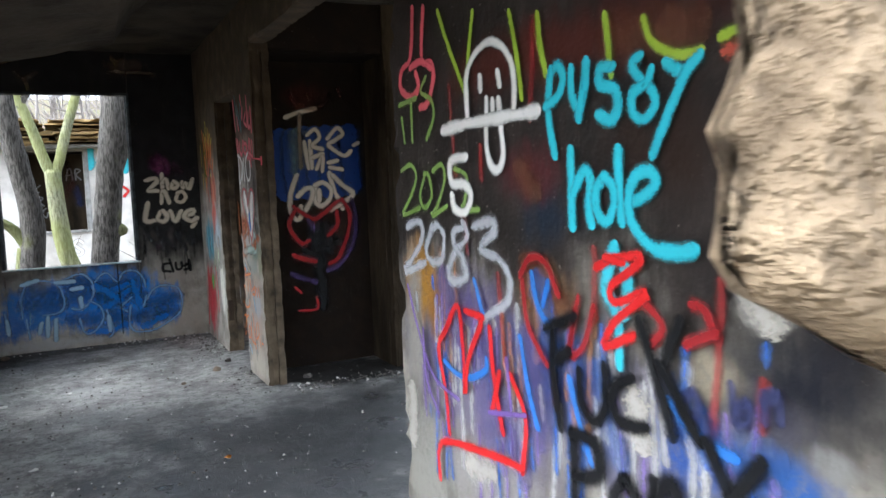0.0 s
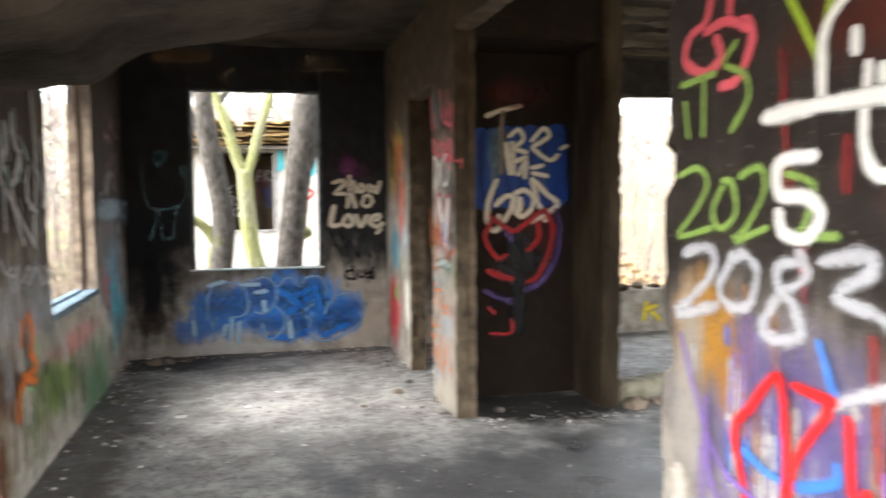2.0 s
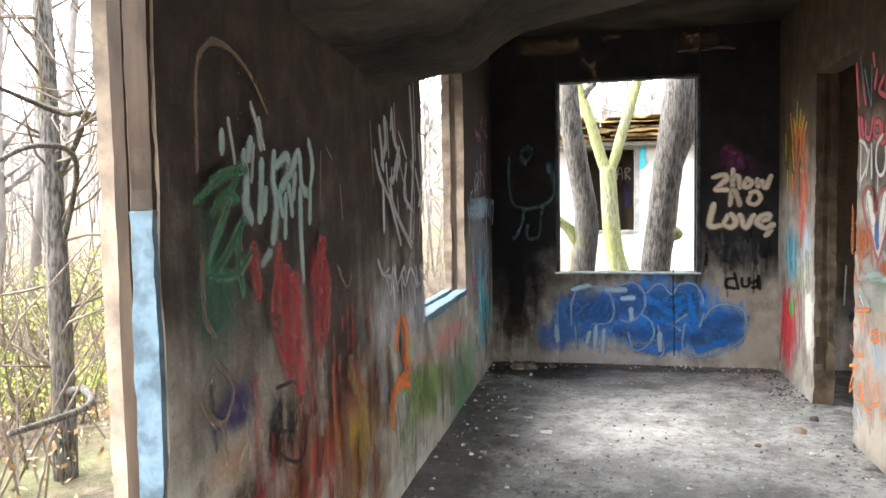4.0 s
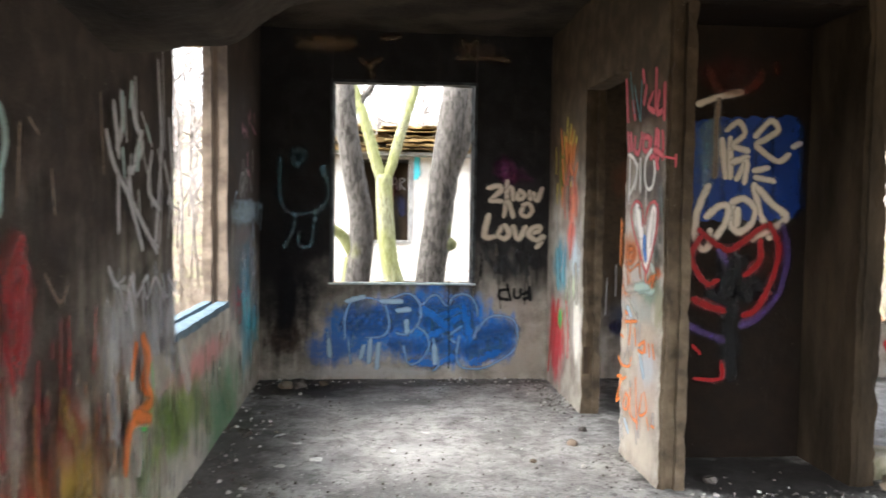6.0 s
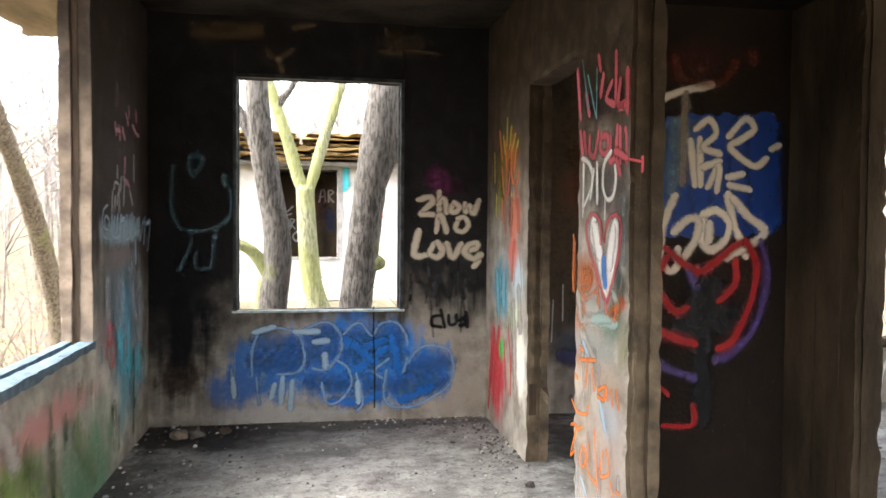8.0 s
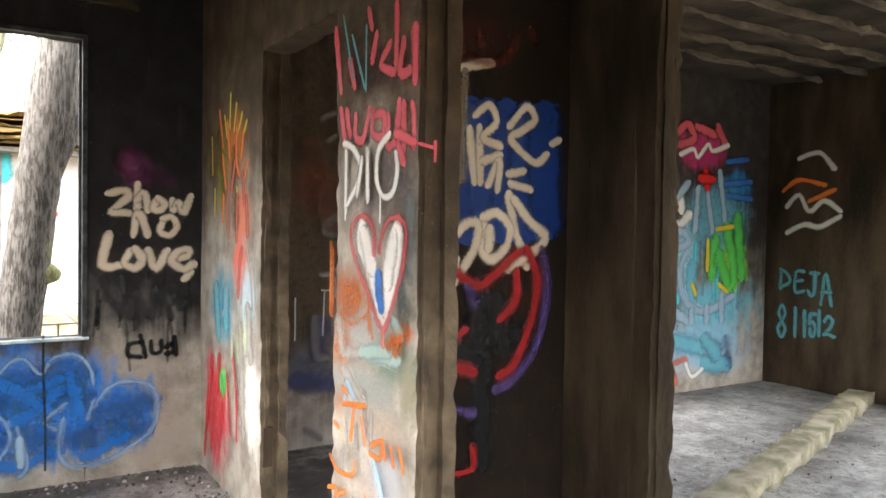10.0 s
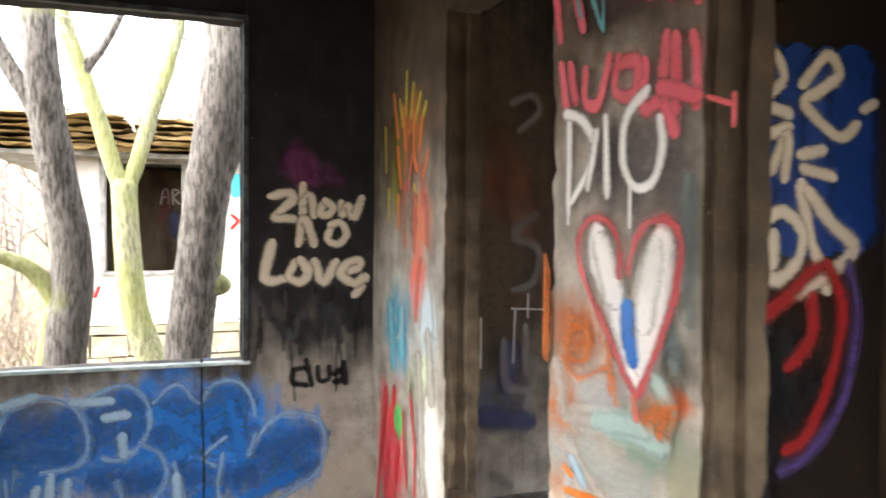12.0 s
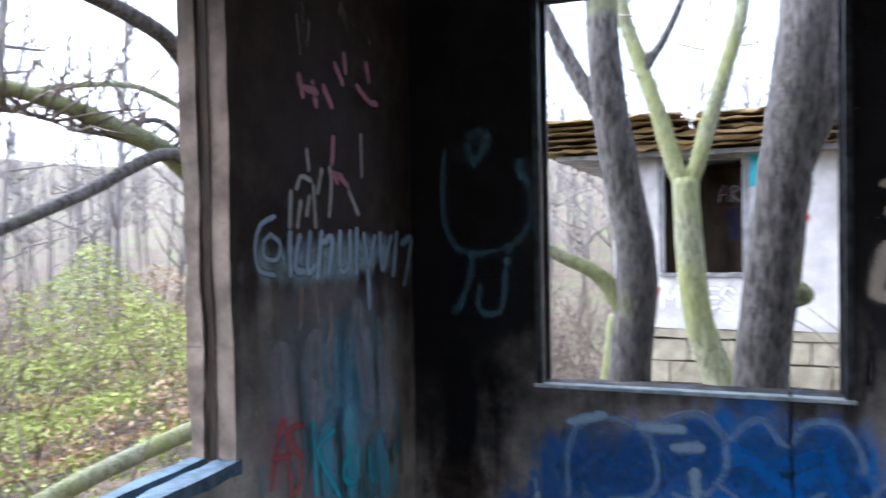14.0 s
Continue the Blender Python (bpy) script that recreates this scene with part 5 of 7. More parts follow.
draw(wall_back, "graffiti_drip", "pale_blue", 0.048, "back", [[(0.39, 0.34), (0.38, 0.16)], [(0.46, 0.31), (0.45, 0.11)], [(0.33, 0.29), (0.31, 0.2)], [(0.49, 0.69), (0.65, 0.69)], [(0.19, 0.69), (0.32, 0.73)], [(0.7, 0.51), (0.71, 0.43)], [(0.95, 0.29), (0.96, 0.15)], [(0.03, 0.34), (0.04, 0.22)], [(0.63, 0.61), (0.72, 0.62)]], "pale runs over the blue")
draw(wall_back, "graffiti_drip", "black", 0.012, "back", [[(1.07, 0.87), (1.07, 0.65), (1.08, 0.38), (1.08, 0.1)]], "thin dark crack")
draw(wall_right_pier, "graffiti_fill", "plaster", 0.104, "right", [[(8.37, 0.95), (8.34, 0.72), (8.31, 0.43)], [(8.24, 1.07), (8.2, 0.84)]], "white sprayed column")
draw(wall_right_pier, "graffiti_fill", "sky", 0.11, "right", [[(8.84, 1.14), (8.79, 0.89)], [(8.64, 1.12), (8.64, 0.96)]], "grey blue sprayed haze")
draw(wall_right_pier, "graffiti_fill", "rust_haze", 0.125, "right", [[(8.79, 2.01), (8.72, 1.73)], [(8.5, 1.9), (8.47, 1.54)]], "dull orange sprayed haze")
draw(wall_right_pier, "graffiti_hand", "yellow", 0.031, "right", [[(8.58, 2.24), (8.59, 2.06)], [(8.47, 2.17), (8.51, 2.04)], [(8.37, 2.11), (8.44, 2.01)], [(8.29, 2.06), (8.34, 2.0)], [(8.69, 2.13), (8.64, 2.01)], [(8.95, 2.03), (8.93, 1.82)], [(8.88, 1.72), (8.88, 1.57)], [(8.45, 1.72), (8.43, 1.64)]], "yellow sprayed hand")
draw(wall_right_pier, "graffiti_hand", "orange", 0.04, "right", [[(8.79, 2.17), (8.72, 1.97)], [(8.63, 2.09), (8.59, 1.9)], [(8.46, 2.04), (8.46, 1.87), (8.41, 1.79)], [(8.72, 1.91), (8.66, 1.73)], [(8.34, 2.0), (8.38, 1.88)], [(8.7, 1.68), (8.71, 1.54)], [(8.26, 1.85), (8.32, 1.76)]], "orange sprayed hand and streaks")
draw(wall_right_pier, "graffiti_hand", "coral_bright", 0.048, "right", [[(8.59, 1.73), (8.63, 1.6), (8.59, 1.46)], [(8.44, 1.67), (8.45, 1.44)], [(8.28, 1.66), (8.25, 1.47)], [(8.35, 1.39), (8.39, 1.3), (8.41, 1.14)], [(8.49, 1.85), (8.54, 1.72)], [(8.35, 1.79), (8.31, 1.64)]], "coral sprayed forearm")
draw(wall_right_pier, "graffiti_drip", "pale", 0.021, "right", [[(8.28, 1.45), (8.2, 1.26), (8.16, 1.08)], [(8.65, 1.36), (8.61, 1.13), (8.7, 1.0)], [(8.31, 1.3), (8.35, 1.1)], [(8.87, 1.46), (8.81, 1.21)], [(8.13, 1.45), (8.11, 1.09)], [(8.55, 1.05), (8.48, 0.94)]], "pale paint runs")
draw(wall_right_pier, "graffiti_outline", "red", 0.055, "right", [[(8.9, 0.72), (9.0, 0.38), (9.06, 0.12)], [(8.75, 0.75), (8.81, 0.55)]], "red sprayed flames")
draw(wall_right_pier, "graffiti_outline", "red", 0.029, "right", [[(8.51, 0.83), (8.42, 0.6), (8.41, 0.35)], [(8.69, 0.5), (8.74, 0.24)], [(8.6, 0.68), (8.53, 0.36)], [(8.85, 0.48), (8.91, 0.18)]], "red sprayed flames")
draw(wall_right_pier, "graffiti_fill", "bright_green", 0.042, "right", [[(8.7, 0.65), (8.67, 0.55)]], "green sprayed spot")
draw(wall_right_pier, "graffiti_fill", "pale_lime", 0.06, "right", [[(8.42, 0.95), (8.39, 0.8)], [(8.49, 0.88), (8.51, 0.8)]], "pale lime sprayed haze")
draw(wall_right_pier, "graffiti_fill", "plaster", 0.078, "right", [[(7.09, 1.15), (7.05, 1.05)], [(7.02, 0.96), (6.87, 0.88)], [(7.0, 1.04), (6.91, 1.05)]], "white sprayed patches")
draw(wall_right_pier, "graffiti_fill", "mint", 0.061, "right", [[(6.81, 1.06), (6.61, 1.07)], [(6.88, 1.06), (6.67, 1.09)], [(6.63, 1.2), (6.59, 1.16)]], "mint green sprayed haze")
draw(wall_right_pier, "graffiti_fill", "orange_haze", 0.043, "right", [[(7.15, 1.42), (7.15, 1.32), (7.15, 1.18)], [(7.01, 1.29), (7.04, 1.22), (7.0, 1.19), (6.93, 1.21), (6.93, 1.27), (7.0, 1.28)], [(6.83, 1.25), (6.82, 1.15)]], "orange sprayed patches")
draw(wall_right_pier, "graffiti_fill", "orange_haze", 0.067, "right", [[(6.66, 1.12), (6.58, 1.15)], [(6.61, 1.12), (6.615, 1.11)]], "orange sprayed patches")
draw(wall_right_pier, "graffiti_fill", "teal_grey", 0.062, "right", [[(6.53, 1.62), (6.53, 1.5), (6.53, 1.36)], [(6.59, 1.35), (6.57, 1.26)]], "dull teal sprayed haze")
draw(wall_right_pier, "graffiti_scribble", "pink", 0.04, "right", [[(7.14, 2.29), (7.09, 2.05)], [(7.01, 2.15), (6.97, 2.05)], [(6.64, 2.27), (6.64, 2.07)], [(6.69, 2.15), (6.75, 2.09), (6.66, 2.05)], [(6.59, 2.14), (6.61, 2.04), (6.52, 2.04)], [(6.52, 2.16), (6.51, 2.01)], [(6.51, 2.17), (6.51, 2.1), (6.51, 2.0)], [(6.79, 2.2), (6.82, 2.12)], [(6.85, 2.3), (6.83, 2.24)]], "hot pink sprayed scribble of letters")
draw(wall_right_pier, "graffiti_scribble", "teal", 0.017, "right", [[(7.07, 2.33), (6.98, 2.08)], [(6.99, 2.24), (6.88, 2.03)], [(6.87, 2.25), (6.87, 2.02)]], "teal sprayed strokes")
draw(wall_right_pier, "graffiti_scribble", "pink", 0.039, "right", [[(7.08, 1.97), (7.06, 1.89), (7.03, 1.82)], [(7.03, 1.96), (7.0, 1.87)], [(6.95, 1.93), (6.95, 1.86), (6.89, 1.84), (6.85, 1.91), (6.84, 1.94)], [(6.8, 1.93), (6.81, 1.86), (6.73, 1.84), (6.72, 1.91), (6.78, 1.92)], [(6.69, 1.9), (6.69, 1.8), (6.62, 1.82)], [(6.61, 1.94), (6.62, 1.84), (6.58, 1.78), (6.58, 1.93)], [(6.52, 1.92), (6.51, 1.87), (6.51, 1.79)], [(6.63, 1.84), (6.51, 1.8)], [(6.61, 1.79), (6.58, 1.74)]], "hot pink sprayed scribble of letters")
draw(wall_right_pier, "graffiti_drip", "pink", 0.013, "pier_end", [[(1.93, 1.79), (1.99, 1.78)], [(1.99, 1.8), (1.99, 1.74)]], "pink paint marks")
draw(wall_right_pier, "graffiti_word", "white", 0.028, "right", [[(7.03, 1.82), (7.03, 1.58)], [(7.05, 1.84), (6.96, 1.81), (6.9, 1.74), (6.94, 1.67), (7.01, 1.61)], [(6.85, 1.8), (6.84, 1.62)], [(6.89, 1.77), (6.93, 1.64)], [(6.68, 1.84), (6.76, 1.79), (6.77, 1.69), (6.72, 1.63), (6.65, 1.64), (6.62, 1.71), (6.63, 1.77)]], "white sprayed word with drips")
draw(wall_right_pier, "graffiti_drip", "white", 0.013, "right", [[(6.74, 1.63), (6.74, 1.54)], [(7.03, 1.59), (7.03, 1.55)], [(6.84, 1.62), (6.84, 1.61)]], "")
draw(wall_right_pier, "graffiti_heart", "white", 0.087, "right", [[(6.88, 1.51), (6.88, 1.46), (6.81, 1.38), (6.75, 1.29), (6.72, 1.21)], [(6.61, 1.51), (6.62, 1.42), (6.65, 1.33), (6.68, 1.24)]], "white sprayed heart")
draw(wall_right_pier, "graffiti_heart", "white", 0.081, "right", [[(6.86, 1.49), (6.8, 1.38)], [(6.64, 1.48), (6.68, 1.34)]], "")
draw(wall_right_pier, "graffiti_heart", "heart_red", 0.031, "right", [[(6.78, 1.43), (6.78, 1.5), (6.83, 1.55), (6.91, 1.56), (6.97, 1.51), (6.96, 1.44), (6.9, 1.36), (6.82, 1.28), (6.75, 1.2), (6.7, 1.16)], [(6.74, 1.44), (6.71, 1.51), (6.66, 1.55), (6.59, 1.55), (6.55, 1.51), (6.56, 1.42), (6.59, 1.34), (6.65, 1.23), (6.69, 1.17)]], "red outline of the heart")
draw(wall_right_pier, "graffiti_heart", "blue", 0.05, "right", [[(6.74, 1.35), (6.74, 1.28)], [(6.73, 1.28), (6.72, 1.24)]], "")
draw(wall_right_pier, "graffiti_drip", "coral_bright", 0.028, "right", [[(6.71, 1.15), (6.7, 1.11)]], "red run below the heart")
draw(wall_right_pier, "graffiti_lettering", "orange", 0.021, "right", [[(7.02, 0.84), (6.83, 0.87)], [(6.92, 0.86), (6.95, 0.72)], [(6.86, 0.82), (6.83, 0.73)], [(6.78, 0.74), (6.7, 0.77), (6.71, 0.71), (6.79, 0.71)], [(6.69, 0.78), (6.67, 0.72)], [(6.63, 0.77), (6.61, 0.71)], [(6.57, 0.78), (6.54, 0.71)], [(7.1, 0.75), (7.06, 0.74)], [(7.03, 0.9), (6.99, 0.89)]], "orange sprayed lettering")
draw(wall_right_pier, "graffiti_lettering", "orange", 0.018, "right", [[(7.14, 0.61), (7.06, 0.57), (6.93, 0.59), (6.91, 0.64)], [(7.15, 0.48), (7.07, 0.49), (7.15, 0.34)], [(6.98, 0.41), (7.02, 0.33), (6.96, 0.32), (6.93, 0.39), (6.98, 0.42)], [(6.9, 0.46), (6.9, 0.32), (6.77, 0.29)], [(6.82, 0.54), (6.77, 0.26)], [(6.71, 0.47), (6.74, 0.35), (6.63, 0.4), (6.67, 0.49)], [(6.62, 0.36), (6.59, 0.31)], [(6.55, 0.34), (6.51, 0.34)], [(7.09, 0.36), (7.15, 0.32)], [(7.05, 0.48), (6.99, 0.51)]], "orange sprayed lettering")
draw(wall_right_pier, "graffiti_fill", "orange_haze", 0.029, "right", [[(7.15, 1.45), (7.15, 1.31), (7.15, 1.18)], [(7.04, 1.19), (6.96, 1.15), (6.82, 1.2), (6.78, 1.13)]], "orange paint along the edge")
draw(wall_right_pier, "graffiti_fill", "pale_blue", 0.039, "right", [[(6.98, 0.93), (6.93, 0.89)], [(6.75, 0.68), (6.69, 0.58)], [(6.98, 0.25), (6.92, 0.2)]], "pale blue sprayed haze")
draw(wall_alcove, "graffiti_fill", "deep_blue", 0.162, "alcove", [[(2.29, 1.98), (2.32, 1.52)], [(2.39, 1.98), (2.41, 1.53)], [(2.49, 2.0), (2.51, 1.53)], [(2.59, 2.0), (2.61, 1.53)], [(2.69, 2.01), (2.71, 1.53)], [(2.8, 2.01), (2.82, 1.54)], [(2.9, 2.02), (2.92, 1.54)]], "deep blue sprayed square")
draw(wall_alcove, "graffiti_fill", "blue_grey", 0.124, "alcove", [[(2.41, 2.0), (2.41, 1.72)], [(2.45, 2.0), (2.45, 1.82)]], "pale blue sprayed run")
draw(wall_alcove, "graffiti_word", "cream", 0.04, "alcove", [[(2.35, 2.15), (2.45, 2.19), (2.61, 2.23)]], "cream sprayed capital letter")
draw(wall_alcove, "graffiti_word", "tan", 0.051, "alcove", [[(2.47, 2.17), (2.46, 2.0)], [(2.46, 2.0), (2.46, 1.73)]], "")
draw(wall_alcove, "graffiti_word", "cream", 0.037, "alcove", [[(2.5, 1.94), (2.53, 1.72)], [(2.55, 1.95), (2.56, 1.72)], [(2.53, 2.0), (2.6, 2.05), (2.64, 1.98), (2.57, 1.91), (2.66, 1.88)], [(2.71, 1.97), (2.8, 2.06), (2.85, 2.01), (2.77, 1.95), (2.72, 1.91), (2.85, 1.82), (2.92, 1.86)], [(2.57, 1.81), (2.66, 1.84)], [(2.6, 1.71), (2.66, 1.82), (2.65, 1.69)], [(2.71, 1.76), (2.79, 1.78)], [(2.72, 1.72), (2.83, 1.7)], [(2.95, 1.91), (2.99, 1.93)]], "cream sprayed letters")
draw(wall_alcove, "graffiti_word", "cream", 0.044, "alcove", [[(2.42, 1.66), (2.36, 1.51), (2.35, 1.36), (2.4, 1.28), (2.46, 1.33), (2.54, 1.45), (2.55, 1.54), (2.49, 1.54), (2.42, 1.48)], [(2.58, 1.56), (2.57, 1.45), (2.62, 1.39), (2.7, 1.44), (2.72, 1.53), (2.65, 1.59), (2.58, 1.57)], [(2.71, 1.67), (2.75, 1.52), (2.82, 1.36)], [(2.74, 1.65), (2.83, 1.56), (2.92, 1.48), (2.81, 1.4), (2.7, 1.35)], [(2.44, 1.39), (2.44, 1.34)], [(2.61, 1.52), (2.61, 1.44)]], "cream sprayed word")
draw(wall_alcove, "graffiti_fill", "black", 0.114, "alcove", [[(2.57, 1.27), (2.58, 0.91)], [(2.58, 0.91), (2.6, 0.52)], [(2.6, 1.05), (2.81, 1.05)], [(2.47, 1.0), (2.54, 0.97)]], "black sprayed figure")
draw(wall_alcove, "graffiti_fill", "black", 0.121, "alcove", [[(2.57, 1.22), (2.58, 1.05)], [(2.66, 1.19), (2.7, 1.01)]], "black sprayed figure")
draw(wall_alcove, "graffiti_heart", "dark_red", 0.052, "alcove", [[(2.38, 1.39), (2.54, 1.28), (2.64, 1.32), (2.74, 1.4), (2.8, 1.43)], [(2.38, 1.35), (2.33, 1.24), (2.37, 1.14), (2.44, 1.07), (2.49, 1.09)], [(2.76, 1.33), (2.76, 1.21), (2.68, 1.13)], [(2.82, 1.43), (2.88, 1.3), (2.85, 1.12), (2.76, 0.93), (2.68, 0.88)], [(2.36, 0.97), (2.46, 0.93), (2.54, 0.91)]], "red sprayed heart outline")
draw(wall_alcove, "graffiti_heart", "dark_red", 0.033, "alcove", [[(2.36, 0.69), (2.4, 0.65)], [(2.54, 0.59), (2.54, 0.49), (2.38, 0.49)]], "")
draw(wall_alcove, "graffiti_arc", "purple_dim", 0.044, "alcove", [[(2.9, 1.43), (2.94, 1.27), (2.89, 1.02), (2.76, 0.86), (2.66, 0.82)], [(2.33, 0.82), (2.4, 0.78), (2.54, 0.73)], [(2.5, 1.27), (2.55, 1.2)]], "purple sprayed arc")
draw(wall_alcove, "graffiti_arc", "dark_rust", 0.044, "alcove", [[(2.4, 2.36), (2.43, 2.27), (2.54, 2.23), (2.67, 2.25), (2.74, 2.35)], [(2.54, 2.34), (2.55, 2.31)], [(2.82, 2.4), (2.84, 2.35)]], "dull red sprayed face")
draw(wall_back, "graffiti_fill", "rust_haze", 0.155, "back", [[(2.72, 1.81), (2.76, 1.62)], [(2.66, 2.06), (2.73, 1.91)], [(2.84, 1.78), (2.88, 1.49)]], "dull brown red paint")
draw(wall_back, "graffiti_fill", "ink_blue", 0.132, "back", [[(2.58, 0.46), (2.86, 0.43)], [(2.75, 0.84), (2.74, 0.65)]], "dull dark blue paint")
draw(wall_back, "graffiti_scribble", "grey", 0.047, "back", [[(2.75, 2.25), (2.87, 2.3), (2.92, 2.21), (2.8, 2.1)], [(2.9, 1.62), (2.76, 1.49), (2.92, 1.42), (2.89, 1.23), (2.76, 1.19)], [(2.84, 0.97), (2.86, 0.7)], [(2.71, 0.9), (2.73, 0.65), (2.84, 0.61)], [(2.65, 0.13), (2.76, 0.06)], [(2.91, 0.77), (2.86, 0.51)]], "grey sprayed scribble in the dark doorway")
draw(wall_back, "graffiti_scribble", "pale", 0.014, "back", [[(2.57, 1.03), (2.57, 0.75)], [(2.76, 1.08), (2.97, 1.07)], [(2.78, 1.07), (2.77, 0.77)], [(2.49, 0.91), (2.48, 0.58)], [(2.86, 1.16), (2.86, 1.03)]], "thin scratched white lines")
draw(wall_back, "graffiti_fill", "brown_plaster", 0.069, "back", [[(-0.25, 2.93), (-0.09, 2.9), (0.22, 2.94)], [(-0.24, 2.86), (0.09, 2.86), (0.23, 2.89)], [(-0.09, 2.94), (0.04, 2.93)]], "bare brown plaster showing through soot")
draw(wall_back, "graffiti_fill", "brown_plaster", 0.049, "back", [[(0.28, 2.77), (0.35, 2.72), (0.46, 2.78)], [(0.47, 2.95), (0.61, 2.97)], [(0.36, 2.7), (0.39, 2.62)], [(1.16, 2.96), (1.21, 2.83)], [(1.12, 2.8), (1.44, 2.81), (1.56, 2.79)], [(1.27, 2.95), (1.2, 2.9)]], "bare brown plaster showing through soot")
draw(wall_left, "graffiti_fill", "grey_haze", 0.142, "left", [[(6.0, 1.18), (6.03, 0.9)], [(6.24, 1.13), (6.27, 0.86)]], "grey white sprayed haze")
draw(wall_left, "graffiti_fill", "plaster", 0.125, "left", [[(5.68, 0.76), (5.77, 0.44)], [(6.43, 0.78), (6.6, 0.58)]], "bare pale plaster")
draw(wall_left, "graffiti_fill", "algae", 0.148, "left", [[(6.23, 0.57), (6.5, 0.33)], [(6.74, 0.54), (7.06, 0.22)], [(7.38, 0.46), (7.69, 0.17)], [(5.99, 0.59), (6.05, 0.48)]], "green algae stain")
draw(wall_left, "graffiti_lettering", "pale", 0.018, "left", [[(5.61, 1.9), (5.63, 1.74)], [(5.74, 2.0), (5.76, 1.82)], [(5.82, 1.87), (5.96, 1.75)], [(6.13, 2.19), (6.15, 1.75)], [(5.6, 1.61), (5.83, 1.41), (6.05, 1.31)], [(6.05, 1.74), (6.11, 1.57), (6.07, 1.33)], [(6.3, 1.74), (6.21, 1.35)], [(5.84, 1.7), (5.9, 1.62)], [(5.93, 1.62), (5.95, 1.49)], [(5.68, 1.69), (5.64, 1.55)], [(5.77, 1.55), (5.79, 1.43)]], "thin pale sprayed strokes")
draw(wall_left, "graffiti_lettering", "mint", 0.029, "left", [[(5.58, 1.91), (5.59, 1.78)], [(5.69, 1.97), (5.67, 1.88)], [(5.88, 1.82), (5.93, 1.77)], [(5.58, 1.7), (5.6, 1.61)], [(5.78, 1.74), (5.76, 1.64)]], "mint green sprayed dabs")
draw(wall_left, "graffiti_lettering", "pale", 0.029, "left", [[(5.54, 1.18), (5.61, 1.09), (5.66, 1.21), (5.74, 1.09)], [(5.82, 1.17), (5.88, 1.1), (6.0, 1.18), (6.13, 1.07)], [(6.21, 1.16), (6.36, 1.07)], [(5.66, 1.13), (5.68, 1.05)], [(6.07, 1.08), (6.08, 0.99)]], "pale sprayed small lettering")
draw(wall_left, "graffiti_line", "orange", 0.056, "left", [[(5.82, 0.94), (5.9, 0.85), (5.87, 0.75), (5.93, 0.65), (5.75, 0.63), (5.65, 0.6), (5.6, 0.46)], [(5.72, 0.92), (5.68, 0.82)], [(5.7, 0.65), (5.91, 0.58)]], "fluorescent orange sprayed stroke")
draw(wall_far_back, "graffiti_lettering", "yellow", 0.063, "back", [[(4.91, 0.32), (4.88, 0.15)], [(4.97, 0.23), (5.07, 0.14)], [(4.92, 0.26), (5.02, 0.29)]], "yellow sprayed marks")
draw(wall_far_back, "graffiti_lettering", "red", 0.063, "back", [[(5.16, 0.32), (5.24, 0.19), (5.37, 0.19)]], "red sprayed marks")
draw(wall_far_back, "graffiti_fill", "sky", 0.182, "back", [[(6.33, 0.49), (6.68, 0.41)], [(6.76, 0.25), (7.06, 0.22)], [(6.52, 1.18), (6.49, 0.91)], [(6.75, 0.47), (6.9, 0.35)]], "sky blue sprayed fill")
draw(wall_far_back, "graffiti_fill", "blue_haze", 0.129, "back", [[(6.06, 0.44), (6.21, 0.49)], [(7.04, 0.45), (7.12, 0.23)]], "dull blue paint")
draw(wall_far_back, "graffiti_lettering", "pink", 0.09, "back", [[(6.29, 2.44), (6.42, 2.53), (6.51, 2.4), (6.32, 2.33)], [(6.56, 2.51), (6.79, 2.46)], [(6.85, 2.53), (6.97, 2.37)]], "rose sprayed lettering")
draw(wall_far_back, "graffiti_lettering", "white", 0.052, "back", [[(6.33, 2.24), (6.5, 2.3), (6.57, 2.23), (6.71, 2.36), (6.78, 2.3), (7.0, 2.37)], [(6.47, 0.27), (6.56, 0.14), (6.7, 0.2)]], "white sprayed shapes")
draw(wall_far_back, "graffiti_lettering", "red", 0.097, "back", [[(6.68, 2.09), (6.72, 1.95)], [(6.62, 2.03), (6.79, 2.03)]], "red sprayed spot")
draw(wall_far_back, "graffiti_lettering", "white", 0.101, "back", [[(6.16, 1.83), (6.18, 1.7)], [(6.33, 1.86), (6.36, 1.73)], [(6.15, 1.62), (6.31, 1.57), (6.46, 1.68)]], "white sprayed shapes")
draw(wall_far_back, "graffiti_lettering", "pale_blue", 0.077, "back", [[(6.58, 1.93), (6.55, 1.54)], [(6.72, 1.88), (6.8, 1.54)], [(6.89, 2.1), (6.99, 1.61)], [(6.44, 1.98), (6.3, 1.84)]], "pale blue sprayed shapes")
draw(wall_far_back, "graffiti_lettering", "pale_blue", 0.09, "back", [[(6.24, 1.49), (6.38, 1.52), (6.46, 1.42), (6.28, 1.36)], [(6.45, 1.34), (6.35, 1.13), (6.46, 0.86), (6.75, 0.76), (7.12, 0.89)], [(6.18, 1.12), (6.29, 1.01)], [(6.22, 0.81), (6.46, 0.68)], [(6.53, 0.77), (6.53, 0.66)], [(6.74, 0.79), (6.75, 0.67)], [(6.96, 0.9), (6.97, 0.67)]], "pale blue sprayed curls")
